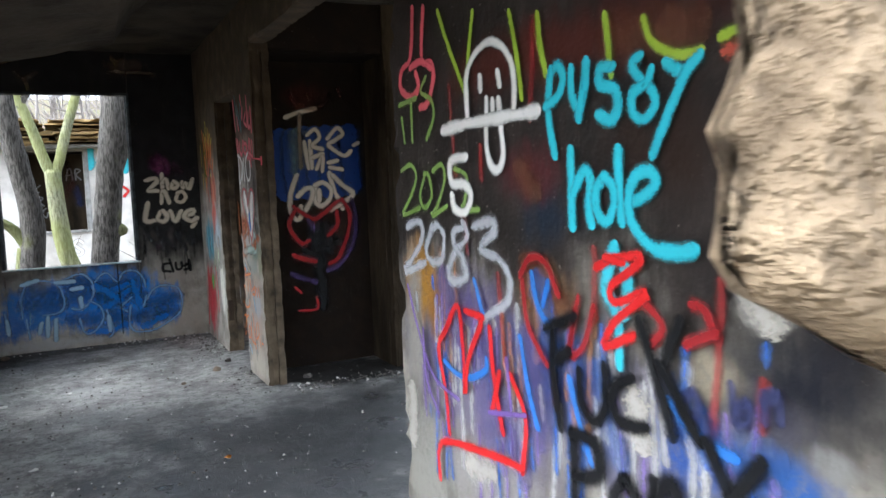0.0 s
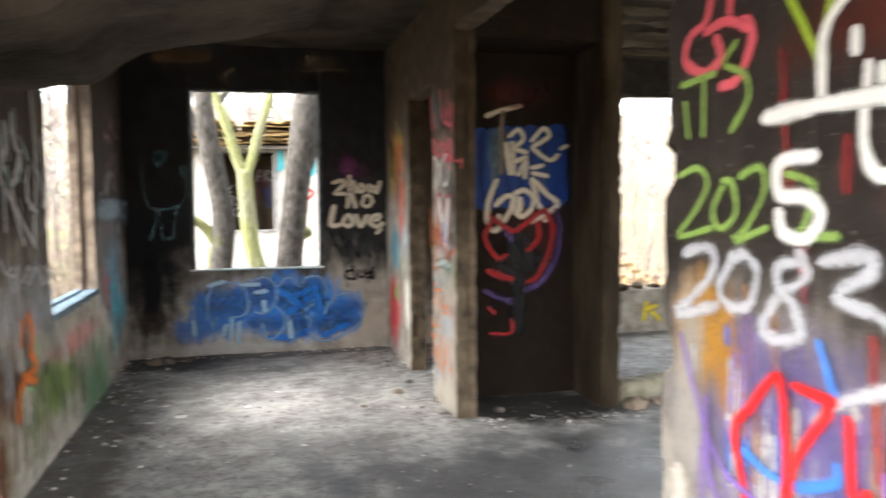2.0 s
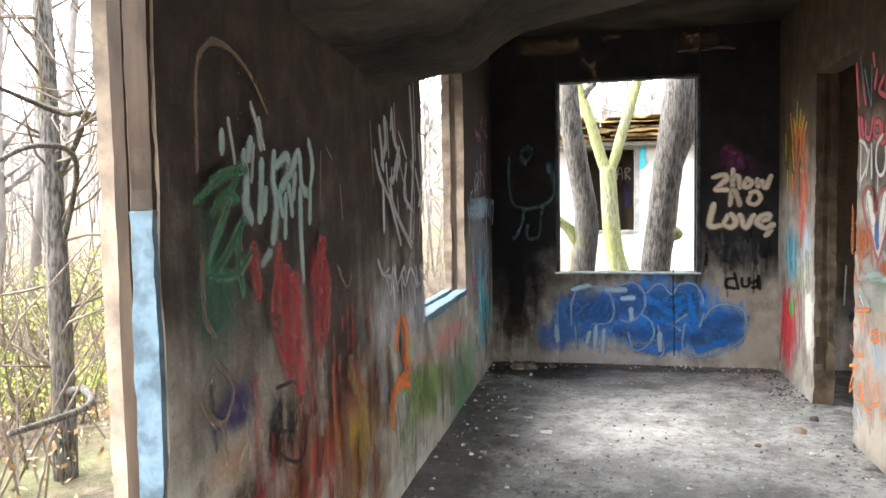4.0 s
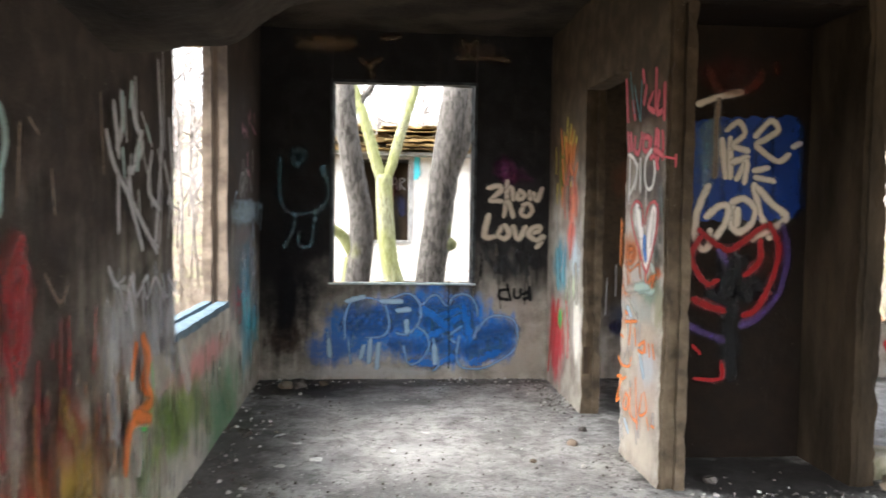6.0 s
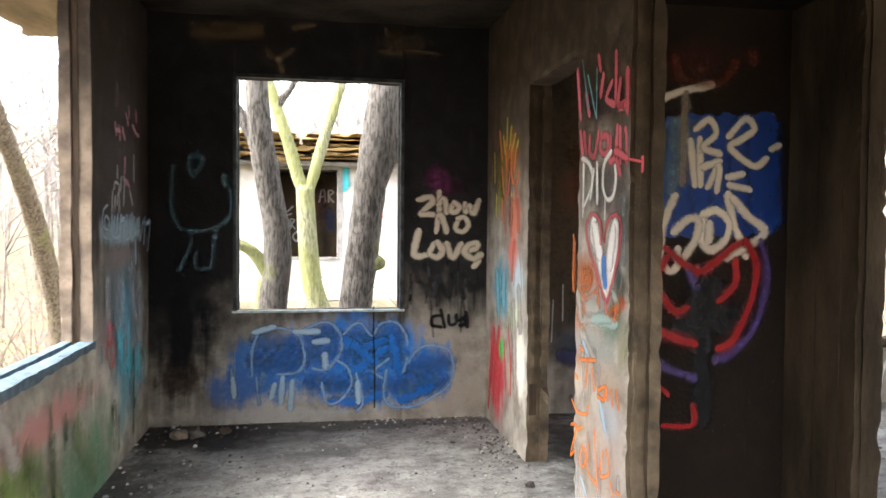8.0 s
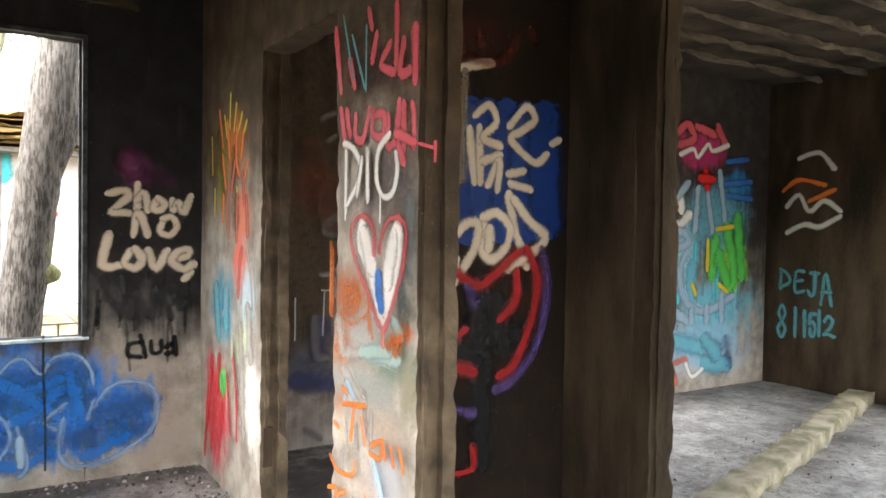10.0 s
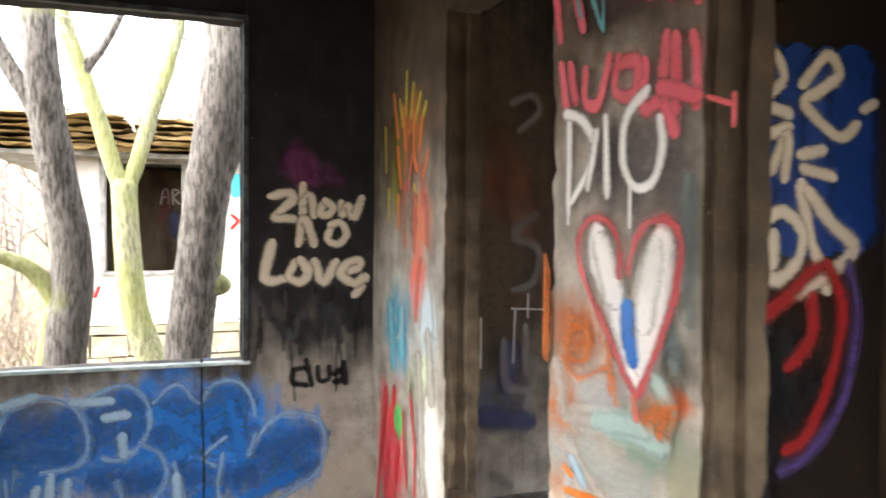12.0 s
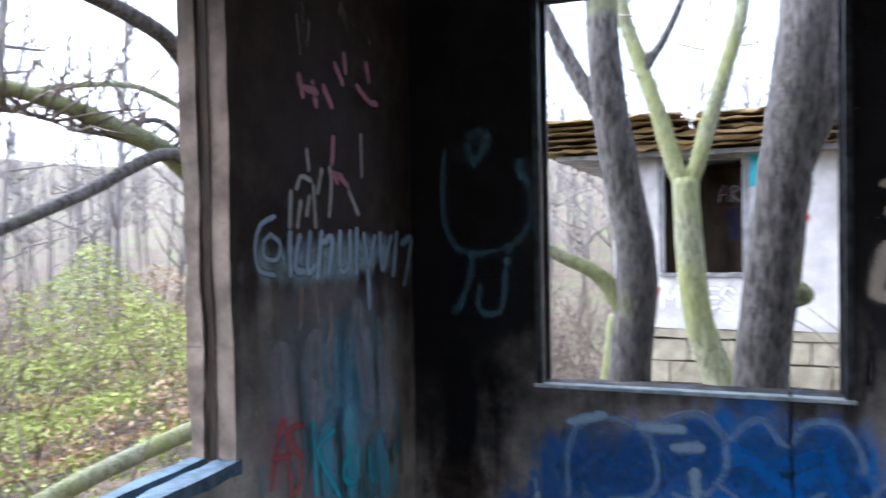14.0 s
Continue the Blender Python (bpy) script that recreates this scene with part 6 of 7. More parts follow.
draw(wall_far_back, "graffiti_fill", "bright_green", 0.164, "back", [[(6.84, 1.43), (6.81, 1.12)], [(7.02, 1.55), (7.14, 1.17), (7.1, 1.0)], [(7.17, 1.65), (7.26, 1.11)], [(6.91, 1.28), (7.03, 1.05)]], "bright green sprayed shape")
draw(wall_far_back, "graffiti_lettering", "yellow", 0.052, "back", [[(6.74, 1.44), (6.74, 1.16)], [(6.87, 1.55), (7.1, 1.58)], [(6.92, 1.01), (7.04, 0.94)], [(6.53, 1.02), (6.58, 0.93)]], "yellow edge of the green shape")
draw(wall_far_back, "graffiti_lettering", "blue", 0.066, "back", [[(6.97, 1.99), (7.36, 2.03)], [(7.01, 1.88), (7.37, 1.86)], [(7.0, 2.21), (7.3, 2.25)]], "blue sprayed shapes")
draw(wall_far_back, "graffiti_lettering", "coral_bright", 0.057, "back", [[(5.93, 0.35), (6.03, 0.23), (5.96, 0.13)], [(6.13, 0.36), (6.06, 0.18), (6.17, 0.11)], [(6.2, 0.27), (6.47, 0.32)], [(6.26, 0.28), (6.34, 0.1)]], "coral sprayed lettering")
draw(wall_far_back, "graffiti_letter", "white", 0.056, "back", [[(5.87, 0.38), (5.73, 0.36), (5.7, 0.28), (5.83, 0.22), (5.9, 0.13), (5.77, 0.05)]], "white sprayed letter")
write(wall_right_near, "graffiti_word", "black", 0.05, "right", [("P", 2.47, 0.51, 2.31, 0.80), ("o", 2.27, 0.52, 2.15, 0.72), ("n", 2.11, 0.59, 1.98, 0.77), ("Y", 1.92, 0.68, 1.75, 0.91)], "black sprayed word")
write(wall_far_back, "graffiti_letter", "white", 0.05, "back", [("Y", 5.36, 0.14, 5.53, 0.40), ("C", 5.62, 0.13, 5.81, 0.40)], "white sprayed letters on the low wall")
write(wall_far_right, "graffiti_word", "teal", 0.045, "farright", [("D", 9.04, 0.97, 8.92, 1.17), ("E", 8.88, 0.94, 8.77, 1.16), ("J", 8.73, 0.92, 8.63, 1.14), ("A", 8.60, 0.85, 8.48, 1.14)], "teal sprayed word")
write(wall_far_right, "graffiti_number", "teal", 0.045, "farright", [("8", 9.05, 0.48, 8.95, 0.80), ("I", 8.90, 0.51, 8.81, 0.78), ("1", 8.77, 0.52, 8.74, 0.76), ("5", 8.71, 0.53, 8.64, 0.75), ("I", 8.62, 0.55, 8.59, 0.78), ("2", 8.56, 0.54, 8.45, 0.74)], "teal sprayed date")
draw(wall_far_right, "graffiti_scribble", "white", 0.05, "farright", [[(8.98, 1.79), (8.85, 1.90), (8.74, 1.74), (8.59, 1.84), (8.43, 1.74)], [(8.97, 1.53), (8.79, 1.61), (8.63, 1.59), (8.43, 1.69)], [(8.86, 2.26), (8.65, 2.30), (8.50, 2.14)]], "white sprayed scribble")
draw(wall_far_right, "graffiti_scribble", "orange", 0.05, "farright", [[(9.02, 1.95), (8.85, 2.05), (8.59, 1.99)], [(8.74, 1.84), (8.49, 1.94)]], "orange sprayed scribble")

# ---- outside ----
def litter_material():
    n = Nodes("leaf_litter_ground")
    broad, mid, grain = n.noise(0.5, 5), n.noise(6.0, 6, shift=2.0), n.noise(45.0, 4, shift=4.0)
    c = n.mix(n.step(mid, 0.3, 0.7), (0.06, 0.047, 0.036), (0.19, 0.145, 0.105))
    c = n.mix(n.math("MULTIPLY", n.step(broad, 0.45, 0.65), 0.6), c, (0.13, 0.15, 0.06))
    c = n.mix(n.math("MULTIPLY", n.step(grain, 0.55, 0.7), 0.5), c, (0.30, 0.24, 0.16))
    return n.finish(c, 0.95, n.math("ADD", mid, grain), 0.8, 0.05)


M_EARTH = litter_material()


def ground_height(x, y):
    away = max(0.0, -1.0 - x, x - 8.2, y - 9.6, 0.4 - y)
    return -0.25 - 0.09 * min(away, 14) + 0.17 * max(0.0, away - 28) + 0.12 * noise.noise(Vector((x * 0.4, y * 0.4, 0))) * min(1, away)


g_store = ([], [])
gn = 130
for j in range(gn + 1):
    for i in range(gn + 1):
        u, v = 2 * i / gn - 1, 2 * j / gn - 1
        x, y = 3 + math.copysign(abs(u) ** 2.6, u) * 160, 5 + math.copysign(abs(v) ** 2.6, v) * 160
        g_store[0].append((x, y, ground_height(x, y)))
for j in range(gn):
    for i in range(gn):
        a = j * (gn + 1) + i
        g_store[1].append((a, a + 1, a + gn + 2, a + gn + 1))
ground = tagged(mesh_object("ground", *g_store, M_EARTH, smooth=True), "brown leaf-littered ground falling away to the woods", "ground", kind="structure")


def bark_material(name, dark, light, moss=0.0, scale=9.0):
    n = Nodes(name)
    furrows = n.noise(scale * 7.0, 5, (1, 1, 0.16), rough=0.65)
    cracks = n.noise(scale * 3.2, 5, (1, 1, 0.22), 4.0, 0.7)
    ridges = n.math("ADD", n.math("MULTIPLY", furrows, 0.62), n.math("MULTIPLY", cracks, 0.38))
    fine = n.noise(90.0, 3, (1, 1, 0.5), 2.0)
    c = n.mix(n.step(ridges, 0.42, 0.57), dark, light)
    pale = n.step(n.noise(1.6, 4, (1, 1, 0.6), 9.0), 0.42, 0.68)
    c = n.mix(n.math("MULTIPLY", pale, 0.15), c, light)
    green = n.step(n.noise(2.2, 5, shift=6.0), 0.62 - moss * 0.5, 0.78 - moss * 0.35)
    c = n.mix(n.math("MULTIPLY", green, 0.35 + 0.5 * moss), c, (0.22, 0.235, 0.075))
    return n.finish(c, 0.9, n.math("ADD", ridges, n.math("MULTIPLY", fine, 0.3)), 0.9, 0.03)


M_BARK = bark_material("grey_furrowed_bark", (0.036, 0.032, 0.028), (0.145, 0.133, 0.12), 0.1)
M_BARK_BROWN = bark_material("brown_bark", (0.07, 0.055, 0.04), (0.23, 0.185, 0.135), 0.2)
M_BARK_MOSS = bark_material("mossy_bark", (0.11, 0.11, 0.065), (0.30, 0.30, 0.19), 0.5)
# bark paler than the near trunks: distance haze is put into the colour
M_BARK_HAZED = plain("hazed_far_bark", (0.13, 0.113, 0.104), (0.28, 0.252, 0.235), 3.0)
M_TWIG = plain("thin_twig", (0.09, 0.07, 0.055), (0.22, 0.18, 0.14), 8.0)


def limb_points(points):
    return curve_points(points, 5)


def limb(name, points, r0, r1, mat, parent, sides=12, bark=0.10):
    store = ([], [])
    line = limb_points(points)
    radii = [r0 + (r1 - r0) * i / (len(line) - 1) for i in range(len(line))]
    tube(store, line, radii, sides, bark)
    return mesh_object(name, *store, mat, parent, smooth=True)


def tree(label, category="tree"):
    return tagged(new("tree"), label, category, group="trees outside the window")


def twigs(name, start, count, reach, mat, parent, seed, thick=0.012):
    """A spray of thin bare twigs that leave a limb."""
    rng = random.Random(seed)
    store = ([], [])
    for _ in range(count):
        a = Vector(start[0]).lerp(Vector(start[1]), rng.random())
        way = Vector((rng.uniform(-1, 1), rng.uniform(-1, 1), rng.uniform(-0.2, 1.0))).normalized()
        length = reach * rng.uniform(0.5, 1)
        pts = [a]
        for k in range(4):
            way = (way + Vector((rng.uniform(-0.35, 0.35), rng.uniform(-0.35, 0.35), rng.uniform(-0.2, 0.3)))).normalized()
            pts.append(pts[-1] + way * length / 4)
        tube(store, pts, [thick * (1 - 0.2 * k) for k in range(5)], 5)
        if length > reach * 0.6:
            side = (way + Vector((rng.uniform(-1, 1), rng.uniform(-1, 1), rng.uniform(-0.5, 1)))).normalized()
            tube(store, [pts[2], pts[2] + side * length * 0.2, pts[2] + side * length * 0.4 + Vector((0, 0, 0.05))], [thick * 0.5, thick * 0.4, thick * 0.2], 4)
    return mesh_object(name, *store, mat, parent, smooth=True)


t1 = tree("grey furrowed tree trunk bending outside the window")
limb("trunk", [(0.2, 11.04, -0.55), (0.21, 11.04, 0.51), (0.265, 11.04, 1.11), (0.25, 11.04, 1.48), (0.17, 11.04, 1.93), (0.09, 11.04, 2.5), (0.05, 11.04, 3.29), (0.0, 11.1, 5.0)], 0.15, 0.10, M_BARK, t1, 16)
limb("branch", [(0.2, 11.04, 0.95), (0.10, 11.04, 1.13), (-0.03, 11.02, 1.26), (-0.34, 11.0, 1.42), (-1.0, 10.9, 1.9)], 0.075, 0.03, M_BARK_MOSS, t1)
limb("branch", [(0.10, 11.08, 2.15), (0.0, 11.15, 2.38), (-0.19, 11.2, 2.71), (-0.34, 11.2, 3.04), (-0.7, 11.3, 3.8)], 0.07, 0.04, M_BARK, t1)
limb("root_flare", [(0.1, 11.1, -0.55), (0.08, 11.08, 0.3), (0.14, 11.05, 0.95)], 0.10, 0.06, M_BARK_MOSS, t1)
twigs("twig_spray", ((-0.3, 11.1, 1.4), (-1.0, 10.9, 1.9)), 9, 0.9, M_TWIG, t1, 3)

t2 = tree("mossy yellow-green forked tree outside the window")
limb("trunk", [(0.98, 12.3, -0.7), (0.84, 12.3, 0.0), (0.79, 12.3, 0.25), (0.61, 12.3, 0.78), (0.54, 12.3, 1.41), (0.52, 12.3, 1.93)], 0.145, 0.10, M_BARK_MOSS, t2, 14)
limb("branch", [(0.53, 12.3, 1.80), (0.43, 12.3, 2.06), (0.31, 12.3, 2.47), (0.19, 12.3, 2.84), (0.04, 12.3, 3.32), (-0.02, 12.3, 3.8), (-0.2, 12.4, 5)], 0.075, 0.055, M_BARK_MOSS, t2)
limb("branch", [(0.52, 12.3, 1.80), (0.62, 12.3, 2.08), (0.745, 12.3, 2.52), (0.88, 12.3, 2.95), (0.97, 12.3, 3.42), (1.05, 12.4, 5)], 0.072, 0.05, M_BARK_MOSS, t2)
limb("branch", [(0.18, 12.3, 2.75), (0.26, 12.28, 2.9), (0.37, 12.25, 3.05), (0.53, 12.2, 3.39), (0.6, 12.2, 3.9)], 0.05, 0.02, M_BARK, t2)
twigs("twig_spray", ((0.2, 12.3, 2.8), (-0.1, 12.3, 3.6)), 8, 0.8, M_TWIG, t2, 5)

t3 = tree("thick grey tree trunk with a mossy knob outside the window")
limb("trunk", [(1.0, 11.0, -0.6), (1.01, 11.0, 0.48), (1.09, 11.0, 1.19), (1.17, 11.0, 1.88), (1.25, 11.0, 2.48), (1.30, 11.0, 3.06), (1.35, 11.0, 5.0)], 0.165, 0.15, M_BARK, t3, 18)
limb("branch", [(1.2, 11.0, 1.85), (1.29, 11.0, 2.05), (1.40, 11.0, 2.37), (1.48, 11.0, 2.8), (1.6, 11.0, 4.0)], 0.11, 0.085, M_BARK, t3)
limb("knob", [(1.12, 11.0, 1.12), (1.22, 10.99, 1.115), (1.285, 10.98, 1.105), (1.315, 10.97, 1.10)], 0.13, 0.03, M_BARK_MOSS, t3)

t4 = tree("bare mossy branches reaching past the side window")
limb("branch", [(-3.4, 8.4, 2.6), (-3.4, 9.36, 2.5), (-3.4, 9.78, 2.46), (-3.4, 10.28, 2.36), (-3.4, 10.93, 2.17), (-3.5, 12.0, 1.5), (-3.6, 12.6, 0.6), (-3.6, 12.8, -0.9)], 0.035, 0.12, M_BARK_MOSS, t4)
limb("branch", [(-3.2, 8.6, 1.4), (-3.2, 9.16, 1.6), (-3.2, 9.8, 1.84), (-3.2, 10.7, 2.18), (-3.5, 11.6, 1.8)], 0.035, 0.055, M_BARK, t4)
limb("branch", [(-2.4, 8.7, 2.95), (-2.4, 9.0, 2.88), (-2.4, 9.41, 2.83), (-2.4, 9.76, 2.73), (-2.8, 10.6, 2.5), (-3.4, 11.8, 1.7)], 0.04, 0.07, M_BARK, t4)
limb("branch", [(-4.4, 10.17, 2.64), (-4.4, 10.81, 2.83), (-4.4, 11.79, 2.95), (-4.0, 12.4, 2.4), (-3.6, 12.6, 1.0)], 0.02, 0.04, M_BARK_MOSS, t4)
limb("branch", [(-3.6, 10.05, 2.33), (-3.6, 10.6, 2.42), (-3.6, 11.18, 2.45), (-3.55, 12.0, 1.6)], 0.015, 0.03, M_BARK, t4)
limb("trunk", [(-3.2, 13.2, 3.1), (-3.2, 13.9, 2.4), (-3.2, 14.6, 1.7), (-3.2, 15.2, 0.9), (-3.2, 15.7, 0.1), (-3.2, 16.1, -1.2)], 0.10, 0.17, M_BARK_BROWN, t4)
twigs("twig_spray", ((-3.4, 9.0, 2.4), (-3.4, 11.0, 2.2)), 60, 1.5, M_TWIG, t4, 8, 0.014)
twigs("twig_spray", ((-2.6, 6.0, 1.9), (-2.6, 6.8, 2.3)), 34, 1.3, M_TWIG, t4, 12, 0.009)

t5 = tagged(new("tree"), "bare thin tree with low branches beside the wide opening", "tree", group="trees outside the window")
limb("trunk", [(-3.4, 6.9, -0.7), (-3.3, 6.8, 1.0), (-3.4, 6.9, 3.0), (-3.5, 7.0, 6.0)], 0.09, 0.05, M_BARK, t5)
limb("branch", [(-3.3, 6.85, 0.2), (-2.9, 6.5, 0.32), (-2.5, 6.0, 0.36), (-2.4, 5.3, 0.42)], 0.035, 0.015, M_BARK, t5)
limb("branch", [(-3.35, 6.9, 1.7), (-2.8, 6.5, 2.1), (-2.5, 5.9, 2.05), (-2.3, 5.2, 2.1)], 0.022, 0.010, M_BARK, t5)
limb("branch", [(-3.35, 6.9, 1.2), (-2.8, 6.4, 1.8), (-2.5, 5.7, 1.86), (-2.3, 5.1, 1.7)], 0.022, 0.010, M_BARK, t5)
twigs("twig_spray", ((-3.3, 6.8, 0.3), (-3.4, 6.9, 3.0)), 30, 1.6, M_TWIG, t5, 14, 0.012)

log = limb("fallen_log", [(-3.2, 8.4, -0.26), (-3.2, 9.32, -0.12), (-3.2, 9.97, -0.06), (-3.2, 10.76, -0.02), (-3.5, 12.2, -0.1)], 0.06, 0.075, M_BARK_MOSS, None)
tagged(log, "mossy fallen log lying outside the side window", "log")

# woods
rng = random.Random(21)
woods = ([], [])
for k in range(600):
    while True:
        x, y = rng.uniform(-46, 36), rng.uniform(-14, 60)
        if not (-8 < x < 12 and -6 < y < 24) and (x < -6 or y > 22):
            break
    z = ground_height(x, y)
    tall, r = rng.uniform(8, 17), rng.uniform(0.04, 0.11) * (0.55 if y > 20 or x > 0 else 1.0)
    lean = Vector((rng.uniform(-0.12, 0.12), rng.uniform(-0.12, 0.12), 1))
    base = Vector((x, y, z - 0.2))
    line = [base + lean * tall * f + Vector((rng.uniform(-0.15, 0.15), rng.uniform(-0.15, 0.15), 0)) for f in (0, 0.25, 0.5, 0.75, 1.0)]
    tube(woods, line, [r, r * 0.9, r * 0.75, r * 0.55, r * 0.2], 6)
    for _ in range(rng.randint(18, 26)):
        f = rng.uniform(0.2, 0.95)
        i = min(3, int(f * 4))
        a = line[i].lerp(line[i + 1], f * 4 - i)
        way = Vector((rng.uniform(-1, 1), rng.uniform(-1, 1), rng.uniform(0.1, 1.1))).normalized()
        length = rng.uniform(0.8, 2.6) * (1.2 - f)
        b = a + way * length * 0.5
        c = b + (way + Vector((rng.uniform(-0.5, 0.5), rng.uniform(-0.5, 0.5), 0.4))).normalized() * length * 0.6
        tube(woods, [a, b, c], [r * 0.35 * (1.1 - f) + 0.016, 0.022, 0.012], 4)
tagged(mesh_object("woods", *woods, M_BARK_HAZED, smooth=True), "bare grey winter woods, haze painted into the pale bark", "woods", kind="stuff")


def leaf_material(name, dark, light):
    n = Nodes(name)
    g = n.add("ShaderNodeNewGeometry")
    c = n.mix(g.outputs["Random Per Island"], dark, light)
    return n.finish(c, 0.7)


def thicket(name, centre, size, count, leaf, mat, label, seed, droop=0.0):
    """Small leaves, each its own bent blade, over an uneven mound."""
    rng = random.Random(seed)
    store = ([], [])
    made = 0
    while made < count:
        d = Vector((rng.gauss(0, 0.5), rng.gauss(0, 0.5), abs(rng.gauss(0, 0.55))))
        p = Vector((centre[0] + d.x * size[0], centre[1] + d.y * size[1], 0))
        floor_z = ground_height(p.x, p.y)
        lump = 0.55 + 0.9 * noise.noise(Vector((p.x * 0.7, p.y * 0.7, seed)))
        fall = max(0.0, 1 - (d.x * d.x + d.y * d.y) * 0.55)
        h = size[2] * max(0.05, lump) * fall
        p.z = floor_z + h * (1 - 0.5 * rng.random() ** 2)
        if noise.noise(p * 2.3) < -0.12:
            continue
        made += 1
        side = Vector((rng.uniform(-1, 1), rng.uniform(-1, 1), rng.uniform(-0.6, 0.6))).normalized()
        ahead = side.orthogonal().normalized()
        ahead.rotate(Matrix.Rotation(rng.uniform(0, 6.3), 3, side))
        s = leaf * rng.uniform(0.6, 1.3)
        base = len(store[0])
        for q in (p - ahead * s, p + side * s * 0.55, p + ahead * s - Vector((0, 0, droop * s)), p - side * s * 0.55 + Vector((0, 0, s * 0.2))):
            store[0].append(q[:])
        store[1].append((base, base + 1, base + 2))
        store[1].append((base, base + 2, base + 3))
    return tagged(mesh_object(name, *store, mat), label, "undergrowth", kind="stuff")


M_VINE = leaf_material("vine_leaves", (0.15, 0.19, 0.045), (0.44, 0.47, 0.12))
M_DRY = leaf_material("dry_leaves", (0.22, 0.12, 0.06), (0.50, 0.36, 0.2))
thicket("vine_thicket", (-6.6, 12.8, 0), (2.3, 2.8, 2.7), 15000, 0.024, M_VINE, "yellow-green vine thicket over brush", 31)
thicket("vine_thicket", (-5.2, 8.4, 0), (1.0, 1.3, 1.9), 7000, 0.022, M_VINE, "yellow-green vine thicket over brush", 37)
thicket("vine_thicket", (-12.0, 10.0, 0), (2.2, 3.0, 4.2), 6000, 0.05, M_VINE, "ivy-covered brush at the edge of the woods", 41)
thicket("vine_thicket", (-4.6, 11.4, 0), (1.8, 2.6, 0.9), 7000, 0.022, M_VINE, "low yellow-green vines trailing over the slope", 33)
thicket("dry_brush", (-5.2, 12.0, 0), (2.4, 3.0, 1.1), 6000, 0.026, M_DRY, "brown dry brush and dead leaves", 59)
thicket("dry_brush", (-8.5, 15.5, 0), (4.0, 5.0, 1.9), 9000, 0.03, M_DRY, "brown dry brush and dead leaves", 43)
thicket("dry_brush", (-5.0, 5.0, 0), (2.6, 4.5, 0.9), 5000, 0.028, M_DRY, "brown dry brush and dead leaves", 47)
thicket("dry_brush", (6.0, 14.0, 0), (4.0, 2.5, 1.2), 2600, 0.06, M_DRY, "brown dry brush and dead leaves", 53)
brush_rng = random.Random(61)
brush = ([], [])
for _ in range(2600):
    zone = brush_rng.choice(((-7.5, 13.5, 3.5, 4.5), (-5.5, 8.0, 2.0, 2.5), (-4.5, 5.0, 1.5, 2.5), (-2.6, 18.5, 1.4, 3.0), (-12.0, 16.0, 7.0, 9.0), (-11.0, 8.0, 5.0, 9.0), (-14, 20, 9, 9), (0.0, 26.0, 7.0, 4.0), (5.5, 13.5, 3.5, 2.0)))
    x, y = zone[0] + brush_rng.gauss(0, 0.5) * zone[2], zone[1] + brush_rng.gauss(0, 0.5) * zone[3]
    if x > -2.0 and y < 10.6:
        continue
    p = Vector((x, y, ground_height(x, y) - 0.05))
    way = Vector((brush_rng.uniform(-0.6, 0.6), brush_rng.uniform(-0.6, 0.6), 1)).normalized()
    length = brush_rng.uniform(0.7, 2.6)
    bend = Vector((brush_rng.uniform(-0.5, 0.5), brush_rng.uniform(-0.5, 0.5), -0.1))
    pts = [p, p + way * length * 0.4, p + way * length * 0.75 + bend * 0.25 * length, p + way * length + bend * 0.6 * length]
    tube(brush, pts, [0.011, 0.009, 0.006, 0.003], 4)
tagged(mesh_object("brush_stems", *brush, M_TWIG), "tangle of thin bare brush stems", "undergrowth", kind="stuff")

# ---- the second ruin ----
HY = 16.2
M_HUT = plain("white_render", (0.36, 0.33, 0.30), (0.66, 0.63, 0.59), 2.5, 0.9, bump=0.4)
M_HUT_BASE = plain("yellowish_block", (0.22, 0.19, 0.13), (0.46, 0.41, 0.29), 4.0, 0.95, bump=0.8, distance=0.03)
M_ROOF = plain("rotten_mossy_board", (0.07, 0.045, 0.025), (0.34, 0.23, 0.095), 5.0, 0.95, (0.4, 1, 2.5), 0.8, 0.03)
M_HUT_GREY = plain("grey_window_surround", (0.13, 0.125, 0.12), (0.33, 0.32, 0.31), 6.0)
hut = tagged(new("hut"), "small white ruined block hut with a rotten flat roof", "building")
hut_wall = mesh_object("wall", *(lambda st: (
    rough_box((-0.62, HY, 0.2), (0.04, HY + 0.2, 2.75), 0.12, 0.006, 0.02, "+x", st),
    rough_box((1.0, HY, 0.2), (4.6, HY + 0.2, 2.75), 0.12, 0.006, 0.02, "-x", st),
    rough_box((0.04, HY, 0.2), (1.0, HY + 0.2, 0.93), 0.12, 0.006, 0.02, "-x +x", st),
    rough_box((0.04, HY, 2.38), (1.0, HY + 0.2, 2.75), 0.12, 0.006, 0.02, "-x +x", st),
    rough_box((-0.62, HY + 0.2, 0.2), (-0.5, HY + 3.6, 2.75), 0.3, 0.006, 0.02, "-y", st),
    rough_box((4.48, HY + 0.2, 0.2), (4.6, HY + 3.6, 2.75), 0.3, 0.006, 0.02, "-y", st), st)[-1])(([], [])), M_HUT, hut)
